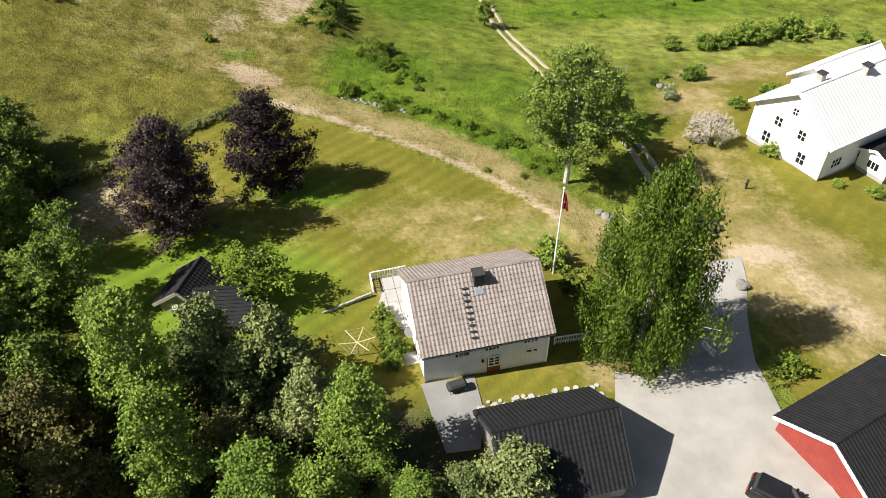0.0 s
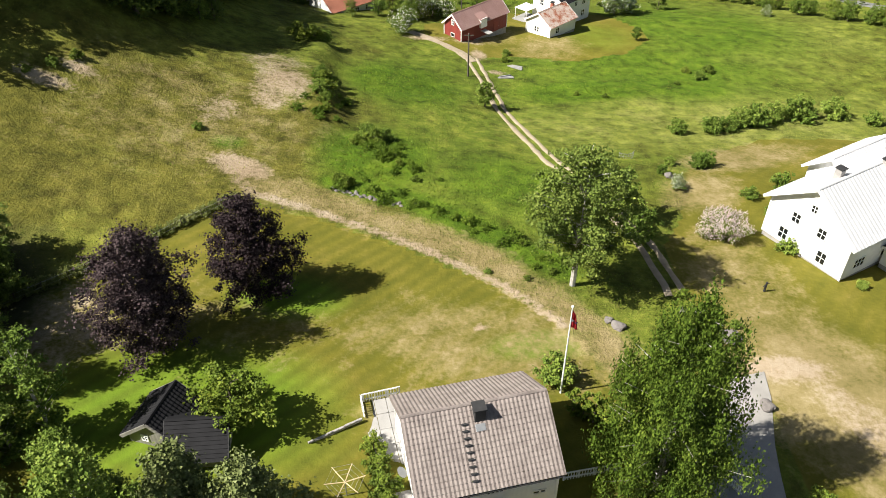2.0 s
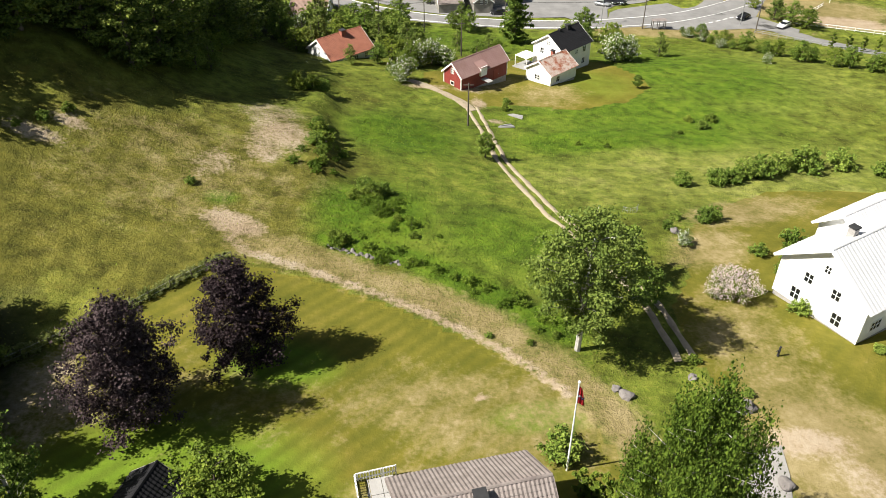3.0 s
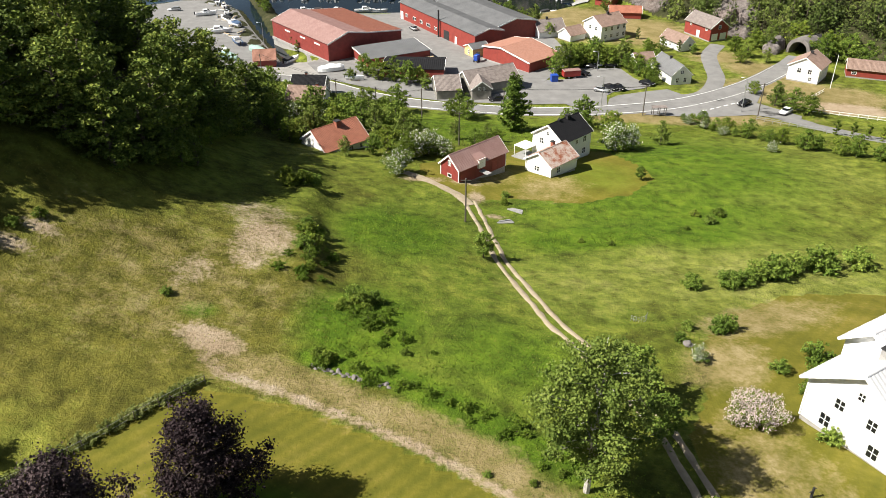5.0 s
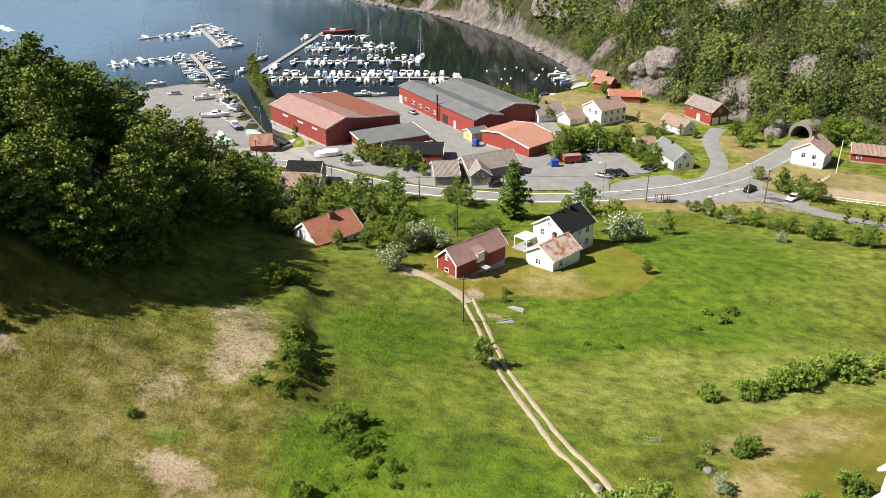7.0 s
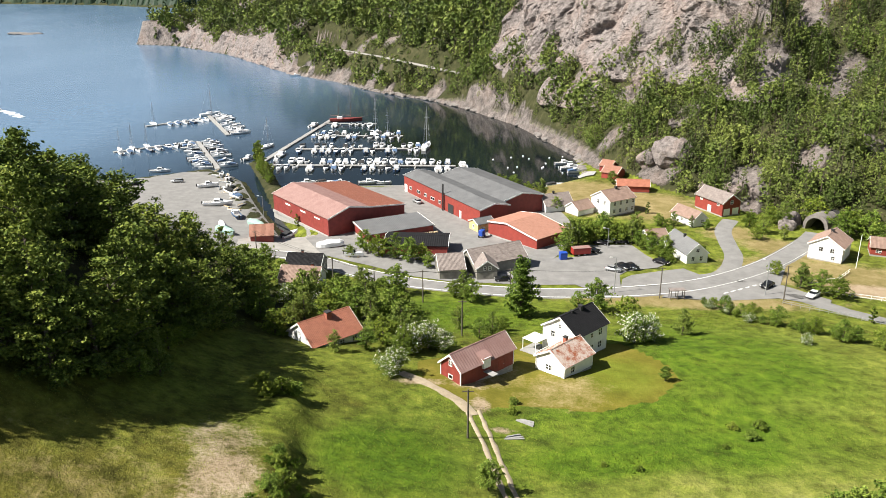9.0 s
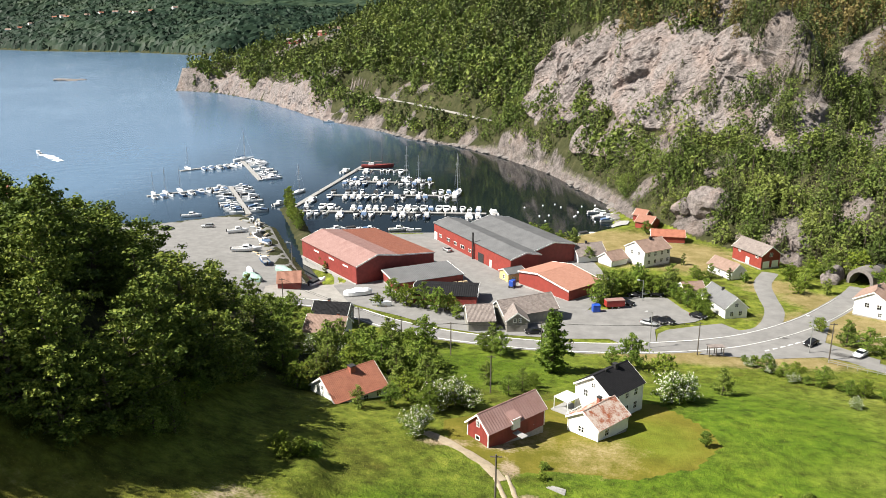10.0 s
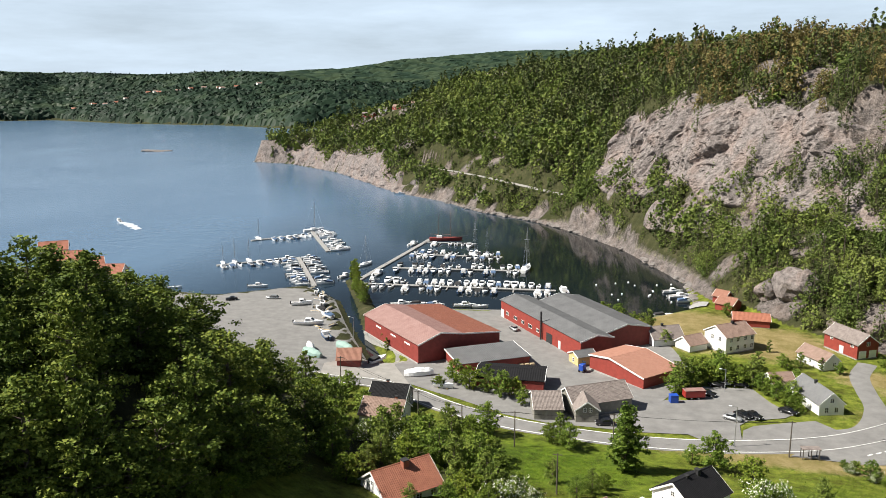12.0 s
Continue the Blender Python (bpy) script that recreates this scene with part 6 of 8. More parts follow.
# bushes on the meadow and along its bank
for i, (x, y, s) in enumerate([(-16.4, 102.4, 1.1), (-15.6, 104.6, 1.2), (-16.6, 107.5, 1.0), (-17.2, 110, 0.8), (-15.4, 100, 0.9), (-15, 98, 0.7), (-9.4, 93, 1.1), (-8.4, 91.4, 1.2), (-10.4, 90.4, 0.9), (-7.0, 92.8, 0.9), (-10.8, 80.2, 0.9), (-11.8, 80.8, 0.8), (-29.3, 89.4, 0.6), (-21, 129, 1.5), (-22.6, 127.5, 1.3),
                               (-19.4, 130, 1.2), (-24, 130.5, 1.3), (11.2, 136.5, 0.8), (11.6, 139.6, 0.7), (-5, 86, 0.5), (-3, 82.5, 0.5), (13.8, 70, 0.6), (11, 66, 0.5), (8.4, 64.6, 0.4), (4.6, 65.4, 0.35), (23.5, 63, 0.6), (40, 128, 0.5), (52, 116, 0.4), (26.5, 121, 0.5), (22, 122, 0.5), (44.6, 131, 0.9), (47, 134, 1.0), (43, 134, 0.8),
                               (-47, 94.5, 0.7), (-45, 97, 0.8), (-49, 92, 0.6)]):
    plant(bright_bush if i % 3 else shrub, x, y, i * 29, s, label="low green bush in the meadow")


weed = tree("weed_clump", "clump of tall green weeds in the meadow", "weeds", 47, 1.0, 0.8, 0.02, ROUND, 0, 700, 0.075, LEAF["weed"], BARK, 18, 0, 0.02, at=put(-9, 89), flat=0.95, group="meadow weeds")
weed_rng = random.Random(23)
for i in range(72):
    k = weed_rng.random()
    x, y = ((-10.5 + 8 * k, 92 - 9 * k), (-12.5 + 10 * k, 81 - 4 * k), (0 + 13 * k, 76 - 9.5 * k), (-15.6 + 1.5 * k, 95 + 17 * k))[i % 4]
    plant(weed, x + weed_rng.gauss(0, 1.5), y + weed_rng.gauss(0, 1.0), i * 57, weed_rng.uniform(0.45, 1.2))


# ---------------------------------------------------------------- the wood on the left and at the house
oak_a = tree("tree", "tall dense broadleaf tree of the wood", "tree", 31, 15.5, 5.0, 0.8, ROUND, 0, 5600, 0.235, LEAF["wood"], BARK, 54, 0, 0.3, at=put(-46, 118), group="wood")
oak_b = tree("tree", "tall dense broadleaf tree of the wood", "tree", 32, 17, 4.6, 0.8, EGG, 0, 5600, 0.235, LEAF["wood"], BARK, 54, 0, 0.3, at=put(-52, 128), group="wood")
oak_c = tree("tree", "tall dense broadleaf tree of the wood", "tree", 33, 15, 4.8, 0.6, ROUND, 0, 5600, 0.235, LEAF["wood"], BARK, 50, 0, 0.3, at=put(-42, 132), group="wood")
wood_rng = random.Random(5)
placed = [(-46, 118), (-52, 128), (-42, 132)]
for i in range(5200):
    x, y = wood_rng.uniform(-132, -30), wood_rng.uniform(90, 262)
    edge = -33 - 0.06 * (y - 120) if y > 122 else -34 - 0.80 * (122 - y)
    if y > 170:
        edge = -42 - 0.42 * (y - 170)
    if y > 205 and x > -62 - 0.9 * (y - 205):
        continue
    if x > edge or any((x - a) ** 2 + (y - b) ** 2 < (19 if x > -72 else 40) for a, b in placed) or len(placed) > 150:
        continue
    placed.append((x, y))
    top = (0.74 + 0.30 * wood_rng.random()) * min(1.0, 0.72 + max(0, edge - x) / 40)
    if y > 190:
        top *= 0.75
    ob = copy_thing((oak_a, oak_b, oak_c)[i % 3], Matrix())
    ob.matrix_basis = put(x, y, wood_rng.uniform(0, 360), 0.15 + 1.12 * top, 0.3, top * wood_rng.uniform(0.85, 1.1))
# undergrowth along the edge of the wood
for i in range(44):
    k = i / 43
    y = 116 + 62 * k + 2.0 * math.sin(i * 2.7)
    x = -35 - 0.10 * max(0, y - 122) - 0.6 * max(0, 122 - y) - 3.5 * abs(math.sin(i * 1.9)) - (0 if i % 2 else 4)
    ob = plant(KINDS[i % 3], x, y, i * 59, 0.36 + 0.22 * abs(math.sin(i * 3.3)), label="dense dark green undergrowth at the edge of the wood")
    tagged(ob, group="wood edge")
# trees round the garden shed
birch_s = tree("birch_tree", "tall light green birch by the garden shed", "tree", 41, 13, 3.7, 0.8, lambda k: min(1, 1.3 * (k + 0.35)) * max(0, 1.06 - k) ** 0.65, 0, 17000, 0.11, LEAF["garden"], BARK_WHITE, 70, 0.15, 0.17, at=put(-19.9, 31.6), group="garden wood", rise=0.7)
slim_s = tree("young_birch", "slim upright young birch by the lawn", "tree", 43, 11, 1.9, 0.6, COLUMN, 0, 8000, 0.10, LEAF["garden"], BARK_WHITE, 56, 0.1, 0.12, at=put(-28.5, 43.2), group="garden wood", rise=1.0)
pine_s = tree("pine_tree", "grey-green young pine by the shed", "tree", 42, 8.8, 3.2, 0.4, lambda k: max(0, 1.08 - k) ** 0.7, 0, 13000, 0.12, LEAF["needle"], BARK, 64, -0.5, 0.16, at=put(-16.6, 35.6), group="garden wood", rise=0.55)
olive_s = tree("pine_tree", "olive brown pine with bare inner boughs", "tree", 44, 8.5, 3.2, 0.6, lambda k: max(0, 1.08 - k) ** 0.55, 0, 9000, 0.12, LEAF["olive"], BARK, 56, -0.4, 0.16, at=put(-25.3, 28.6), group="garden wood", rise=0.45)
round_s = tree("broadleaf_tree", "bushy pale green broadleaf tree in the garden wood", "tree", 45, 8.0, 3.2, 0.4, ROUND, 0, 13000, 0.12, LEAF["aspen"], BARK, 50, 0, 0.16, at=put(-27.0, 32.6), group="garden wood")
for i, (k, x, y, s, h) in enumerate([(birch_s, -5.5, 28.9, 0.85, 0.74), (birch_s, -11.0, 24.6, 0.9, 0.62), (birch_s, -17.0, 26.6, 0.85, 0.8), (birch_s, -24, 36.6, 0.7, 0.62), (pine_s, -11.7, 34.6, 1.0, 1.02), (pine_s, -13.8, 33.2, 0.8, 0.75), (pine_s, -9.2, 32.0, 0.8, 0.72),
                                     (pine_s, 4.6, 26.4, 1.05, 0.68), (pine_s, 1.4, 25.8, 0.7, 0.5), (olive_s, -29.5, 27.5, 0.9, 0.95), (olive_s, -22.5, 25.0, 0.9, 0.9), (olive_s, -14.5, 29.0, 0.7, 0.6), (round_s, -31.5, 35.5, 0.95, 0.95), (round_s, -34.5, 41, 1.0, 0.8), (round_s, -32, 30, 1.0, 1.1),
                                     (birch_s, -7.5, 24.0, 0.8, 0.55), (birch_s, -1.8, 24.4, 0.7, 0.42), (round_s, -3.4, 25.5, 0.5, 0.4), (round_s, -38.8, 57.6, 0.8, 0.8), (round_s, -40.5, 51, 1.2, 1.35), (birch_s, -38.5, 46, 1.0, 0.95), (birch_s, -36.0, 50.0, 0.7, 0.6), (round_s, -41.5, 62, 0.9, 0.8), (birch_s, -35, 33, 1.0, 1.0), (birch_s, -42, 39, 1.0, 1.0), (round_s, -45, 47, 1.0, 1.0),
                                     (round_s, -44.5, 56.5, 1.1, 1.3), (slim_s, -30.6, 41.5, 0.9, 0.72), (round_s, -21.5, 37.2, 0.42, 0.4), (birch_s, -28, 23, 1.0, 1.0), (olive_s, -35, 26, 1.0, 1.1)]):
    ob = copy_thing(k, Matrix())
    ob.matrix_basis = put(x, y, i * 67, s * 1.05, 0.3, h * 1.05)
# wire fence along the lawn in a strip of tall pale growth
verge = tree("verge_growth", "tall pale grass and weeds along the lawn fence", "grass", 46, 0.75, 0.6, 0.02, ROUND, 0, 420, 0.07, LEAF["verge"], BARK, 14, 0, 0.02, at=put(-22.4, 74.6), flat=0.95, group="lawn verge")
for i in range(1, 46):
    k = i / 45
    plant(verge, -21.9 - 18.0 * k + 0.25 * math.sin(i * 2.9), 75.2 - 20.9 * k + 0.3 * math.sin(i * 1.7), i * 43, 1.0 + 0.12 * (i % 4) + 0.9 * max(0, k - 0.7))


# ---------------------------------------------------------------- far woods
RIDGE_HOUSES = [(-78, 942), (-60, 946), (-40, 944), (-20, 940), (-8, 946), (28, 930), (-186, 945), (-203, 948), (-170, 930), (-222, 940)]
for i, (x, y, s) in enumerate([(119, 257, 1.0), (122, 262, 1.2), (106, 269, 0.8), (125, 255, 1.1), (117, 272, 1.1), (109, 275, 1.0), (128, 249, 1.0), (103, 272, 0.9)]):
    plant(KINDS[i % 3], x, y, i * 40, s, label="leafy green tree beside the tunnel mouth")
def woods(name, label, spots, kinds, seed, mats):
    """Many small trees as one mesh: spots are (x, y, size, kind)."""
    rng = np.random.RandomState(seed)
    V, F, I, base = [], [], [], 0
    for x, y, z, s, k in spots:
        v, f, idx = kinds[k][rng.randint(len(kinds[k]))]
        a = rng.rand() * math.tau
        c, sn = math.cos(a), math.sin(a)
        w = v * np.array([s, s, s * (0.85 + 0.35 * rng.rand())])
        V.append(np.stack([w[:, 0] * c - w[:, 1] * sn + x, w[:, 0] * sn + w[:, 1] * c + y, w[:, 2] + z], 1))
        F.append(f + base)
        I.append(idx)
        base += len(v)
    me = mesh_np(name, np.concatenate(V), np.concatenate(F), mats, np.concatenate(I))
    return tagged(new(name, me), label, "woodland", kind="stuff")


def mini(seed, height, radius, base, form, n, tuft, mat, clumps):
    rng = np.random.RandomState(seed)
    cl = clump_set(rng, height - radius * 0.2, base, radius, clumps, form)
    p, nn = crown_points(rng, n, cl)
    v, f = cards(p, tuft, rng, normals=nn, loose=0.28)
    t = np.array([(-0.12, 0, -1), (0.12, 0, -1), (0.06, 0, height * 0.8), (-0.06, 0, height * 0.8), (0, -0.12, -1), (0, 0.12, -1), (0, 0.06, height * 0.8), (0, -0.06, height * 0.8)])
    tf = np.array([(0, 1, 2, 3), (4, 5, 6, 7)]) + len(v)
    return np.vstack([v, t]), np.vstack([f, tf]), np.concatenate([np.full(len(f), mat), [3, 3]])


MINI = {"leaf": [mini(s, 8, 3.3, 0.4, ROUND, 125, 0.48, 0, 18) for s in range(50, 55)], "pine": [mini(s, 10, 2.4, 1.2, lambda k: (1.1 - k) ** 0.7, 110, 0.40, 1, 26) for s in range(60, 65)],
        "dry": [mini(s, 8.5, 2.5, 2.6, lambda k: (1.1 - k) ** 0.5, 105, 0.39, 2, 22) for s in range(70, 74)],
        "leaf_near": [mini(s, 8, 3.3, 0.3, ROUND, 300, 0.29, 0, 26) for s in range(100, 105)], "pine_near": [mini(s, 10, 2.4, 0.8, lambda k: (1.1 - k) ** 0.7, 260, 0.26, 1, 36) for s in range(105, 109)], "dry_near": [mini(s, 8.5, 2.5, 2.6, lambda k: (1.1 - k) ** 0.5, 260, 0.25, 2, 26) for s in range(109, 111)],
        "leaf_small": [mini(s, 8, 3.3, 0.2, ROUND, 60, 0.70, 0, 14) for s in range(90, 94)], "pine_small": [mini(s, 10.5, 2.4, 0.8, lambda k: (1.1 - k) ** 0.7, 46, 0.70, 1, 12) for s in range(94, 98)],
        "far": [mini(s, 11, 4.5, 0, EGG, 16, 2.3, 0, 5) for s in range(80, 84)], "farpine": [mini(s, 13, 3.4, 0, CONE, 15, 2.0, 1, 5) for s in range(84, 87)]}
rng = np.random.RandomState(9)
N = 46000
wx, wy = rng.uniform(-360, 300, N), rng.uniform(225, 960, N)
wd, ws = seg_dist(wx, wy, FOOT)
wd = wd * ws
cdist, cs = seg_dist(wx, wy, CLIFF)
cdist = cdist * cs
wz = land(wx, wy)
e = 2.0
steep = np.hypot(land(wx + e, wy) - wz, land(wx, wy + e) - wz) / e
cdw = cliff_side(wx, wy)
on_cliff = (cdw > -8) & (cdw < 4) & (wx < 108) & (wy < 508)
bare_rock = (((wx - 82) / 9) ** 2 + ((wy - 325) / 7) ** 2 < 1) | (((wx - 104) / 6) ** 2 + ((wy - 300) / 6) ** 2 < 1)
gaps = wave(wx, wy, 11, 6.0)
keep = (wd > 3.5 + 12 * np.clip(shore_face(wx, wy) - 0.25, 0, 1) * (0.6 + 0.8 * rng.rand(N))) & (wd < np.where(wy > 520, 230, 300)) & (wz > 1.5) & (~bare_rock) & np.where(on_cliff, rng.rand(N) < np.clip(0.02 + 0.75 * wave(wx, wy, 9, 3.0), 0.02, 0.7), (gaps > -0.62) | (rng.rand(N) < 0.2)) 
keep &= (rng.rand(N) < np.where(wd > 160, 0.6, 1.0)) & (rng.rand(N) < np.clip(1.25 - wy / 1600, 0.4, 1)) & ~((wd > 120) & (wy < 400))
road_d, _ = seg_dist(wx, wy, np.array([(8, 540), (-20, 572), (-50, 612), (-82, 654), (-112, 690)], float))
keep &= road_d > 4.5
keep &= ~((np.abs(wx - 112) < 5) & (np.abs(wy - 262) < 7))
for cx, cy, r in CRAGS:
    keep &= ((wx - cx) ** 2 + (wy - cy + 2) ** 2 > (r * 0.85) ** 2) | (rng.rand(N) < 0.12)
for hx, hy in RIDGE_HOUSES:
    keep &= ~((np.abs(wx - hx - 6) < 13) & (wy > hy - 45) & (wy < hy + 12))
# what stands hidden behind the ridge, seen from over the meadow, is left out
seen = np.ones(N, bool)
for k in np.linspace(0.45, 0.985, 36):
    seen &= land(wx * k, 45 + (wy - 45) * k) < 79 + (wz + 10 - 79) * k + 1.0
keep &= seen
close = np.nonzero(keep & (wy < 560))[0]
apart_far = np.nonzero(keep & (wy >= 560))[0]
pick = np.concatenate([close[:4600], apart_far[:3400]])
spots = []
for i in pick:
    upper = wz[i] + 12 * wave(wx[i], wy[i], 30, 2.0)
    k = "leaf" if upper < (50 if wx[i] > 10 else 85) or rng.rand() < 0.25 else "pine"
    if wx[i] > 70 and upper > 62 and rng.rand() < 0.6:
        k = "dry"
    if upper < 85 and rng.rand() < 0.3:
        k = "pine"
    if wy[i] > 540 and k != "dry":
        k += "_small"
    if wy[i] < 395:
        k += "_near"
    spots.append((wx[i], wy[i], wz[i] - 0.3, (0.55 + 1.15 * rng.rand() ** 1.5) * (1.25 if wy[i] > 520 else 1.05) * (0.5 if on_cliff[i] or road_d[i] < 12 else 0.75 if wd[i] < 8 else 1.0), k))
woods("hillside_woods", "mixed green pine and broadleaf trees on the rocky hillside", spots, MINI, 3, [LEAF["slope"], LEAF["spruce"], LEAF["rust"], BARK])
N = 9000
fx, fy = rng.uniform(-2300, 600, N), rng.uniform(1700, 2900, N)
fz = land(fx, fy)
ok = fz > 3
far_spots = [(x, y, z - 1, 0.9 + 0.6 * rng.rand(), "far" if rng.rand() < 0.6 else "farpine") for x, y, z in zip(fx[ok], fy[ok], fz[ok])]
woods("far_woods", "dense green woods on the hills across the fjord", far_spots, MINI, 4, [LEAF["far"], LEAF["far"], LEAF["rust"], BARK])


def canopy(name, label, x0, x1, y0, y1, step, top, seed):
    """A closed far canopy: treetops of uneven height over the land, as one faceted sheet."""
    g = np.random.RandomState(seed)
    X, Y = np.meshgrid(np.arange(x0, x1, step), np.arange(y0, y1, step))
    X, Y = X + g.uniform(-0.4, 0.4, X.shape) * step, Y + g.uniform(-0.4, 0.4, X.shape) * step
    Z = land(X, Y)
    dry = Z > 3
    Z = np.where(dry, Z + top * (0.25 + 0.75 * g.rand(*X.shape) ** 0.7), Z - 6)
    i = np.arange(X.size).reshape(X.shape)
    f = np.stack([i[:-1, :-1], i[:-1, 1:], i[1:, 1:], i[1:, :-1]], -1).reshape(-1, 4)
    f = f[dry[:-1, :-1].ravel() | dry[1:, 1:].ravel()]
    ob = new(name, mesh_np(name, np.stack([X.ravel(), Y.ravel(), Z.ravel()], 1), f, [LEAF["far"]]))
    return tagged(ob, label, "woodland", kind="stuff")


canopy("far_canopy", "closed green canopy of the far wooded hills", -2300, 500, 1720, 2900, 8.0, 13.0, 12)
canopy("far_ridge_canopy", "dark conifer canopy on the farthest ridge", -3000, 900, 2950, 4700, 18.0, 16.0, 13)
N = 5000
fx, fy = rng.uniform(-330, 700, N), rng.uniform(900, 1600, N)
fz = land(fx, fy)
d2, s2 = seg_dist(fx, fy, FOOT)
ok = (fz > 3) & (fy < 1500)
woods("headland_woods", "green woods along the headland ridge", [(x, y, z - 0.5, 0.7 + 0.4 * rng.rand(), "far" if rng.rand() < 0.6 else "farpine") for x, y, z in zip(fx[ok], fy[ok], fz[ok])], MINI, 5, [LEAF["slope"], LEAF["spruce"], LEAF["rust"], BARK])


# ---------------------------------------------------------------- tall grass and weeds
def tufts(name, label, n, box, size, mats, pick, seed):
    """Upright blades and weeds scattered over the meadow as one mesh."""
    g = np.random.RandomState(seed)
    x, y = g.uniform(box[0], box[1], n), g.uniform(box[2], box[3], n)
    keep = pick(x, y, g)
    x, y = x[keep], y[keep]
    n = len(x)
    z = land(x, y)
    a = g.rand(n) * math.tau
    s = size * (0.5 + g.rand(n))
    lean = g.normal(size=(n, 2)) * 0.35 * s[:, None]
    u = np.stack([np.cos(a), np.sin(a)], 1) * (s * 0.5)[:, None]
    q = np.zeros((n, 4, 3))
    for k, (du, dz) in enumerate(((-1, -0.1), (1, -0.1), (0.35, 1.0), (-0.35, 1.0))):
        q[:, k, :2] = np.stack([x, y], 1) + u * du + (lean if dz > 0 else 0)
        q[:, k, 2] = z + s * dz * (0.7 + 0.5 * g.rand(n) if dz > 0 else 1)
    ob = new(name, mesh_np(name, q.reshape(-1, 3), np.arange(4 * n).reshape(n, 4), mats))
    return tagged(ob, label, "grass", kind="stuff")


def meadow_at(x, y, g):
    off = in_area(x, y, LAWN) | in_area(x, y, WHITE_LAWN) | in_area(x, y, LOWER_LAWN)
    track, _ = seg_dist(x, y, np.array([(22.8, 63.5), (21.4, 71.7), (15.7, 87.2), (11.9, 101.2), (7.3, 126.2), (5, 136)], float))
    d, sd = seg_dist(x, y, FOOT)
    return ~off & (track > 1.6) & (wave(x, y, 5, 2.0) + 0.7 * wave(x, y, 1.7, 4.0) + 0.6 * g.normal(size=len(x)) > 0.05)


def weeds_at(x, y, g):
    d = np.maximum.reduce([blob(x, y, -8, 88, 7, 8), 0.9 * blob(x, y, 24, 123, 14, 4, 10), 0.9 * blob(x, y, -6, 118, 8, 10), 0.8 * blob(x, y, 4, 78, 9, 6), blob(x, y, 14, 66, 9, 3, -40), 0.9 * blob(x, y, -2, 186, 30, 16), 0.8 * blob(x, y, 60, 190, 10, 12), 0.8 * blob(x, y, -16, 104, 2, 8),
                           0.7 * blob(x, y, -28, 66, 12, 3, 50)])
    off = in_area(x, y, LAWN) | in_area(x, y, WHITE_LAWN) | in_area(x, y, LOWER_LAWN)
    return ~off & (d + 0.35 * wave(x, y, 3, 1.0) + 0.25 * g.normal(size=len(x)) > 0.72)


tufts("meadow_grass", "tall seeding meadow grass in tufts", 150000, (-60, 80, 58, 200), 0.10, [LEAF["tuft"]], meadow_at, 21)
tufts("meadow_weeds", "bright green tall weeds in the meadow", 150000, (-34, 72, 60, 205), 0.13, [LEAF["weed"]], weeds_at, 22)

# ---------------------------------------------------------------- vehicles and boats
def wheel(parent, x, y, r, w):
    ty = part("tyre", bm_tube([(x, y - w / 2, r), (x, y + w / 2, r)], [r, r], 14), RUBBER, parent)
    part("rim", bm_tube([(x, y - w / 2 - 0.01, r), (x, y + w / 2 + 0.01, r)], [r * 0.6, r * 0.6], 10), STEEL, ty)
    return ty


def car(label, paint, at, length=4.4, group="", estate=False):
    k = length / 4.4
    root = hold("car", at, label, "car", group)
    w = 0.88
    side = [(-2.2, 0.35), (-2.15, 0.75), (-1.9, 0.92), (-0.9, 1.0), (1.55 if not estate else 1.9, 1.0), (2.1, 0.92), (2.2, 0.6), (2.15, 0.32), (1.7, 0.25), (-1.8, 0.25)]
    bm = bm_prism([(x * k, z) for x, z in side], -w, w)
    bmesh.ops.bevel(bm, geom=bm.edges[:], offset=0.06, segments=2, affect="EDGES")
    part("body", bm, paint, root, smooth=True)
    tail = 1.95 if estate else 1.5
    cab = [(-0.95, 0.98), (-0.25, 1.42), (1.0 if not estate else 1.7, 1.44), (tail, 1.0)]
    bm = bm_prism([(x * k, z) for x, z in cab], -w * 0.84, w * 0.84)
    bmesh.ops.bevel(bm, geom=bm.edges[:], offset=0.05, segments=1, affect="EDGES")
    part("glasshouse", bm, PANE, root)
    bm = bm_box(-0.25 * k, (1.0 if not estate else 1.7) * k, -w * 0.82, w * 0.82, 1.41, 1.47, 0.02)
    part("car_roof", bm, paint, root)
    for x in (-1.35 * k, 1.35 * k):
        for y in (-w + 0.08, w - 0.08):
            wheel(root, x, y, 0.32, 0.2)
    for y in (-0.6, 0.6):
        part("headlight", bm_box(-2.21 * k, -2.1 * k, y - 0.18, y + 0.18, 0.6, 0.76, 0.02), GELCOAT, root)
        part("tail_light", bm_box(2.1 * k, 2.21 * k, y - 0.15, y + 0.15, 0.65, 0.85, 0.02), CAR_RED, root)
        part("mirror", bm_box(-0.75 * k, -0.6 * k, y * 1.6 - 0.08, y * 1.6 + 0.08, 0.95, 1.1, 0.02), paint, root)
    return root


def on_ground(x, y, turn, lift=0.16):
    return pose(x, y, high(x, y) + lift, 0, 0, turn)


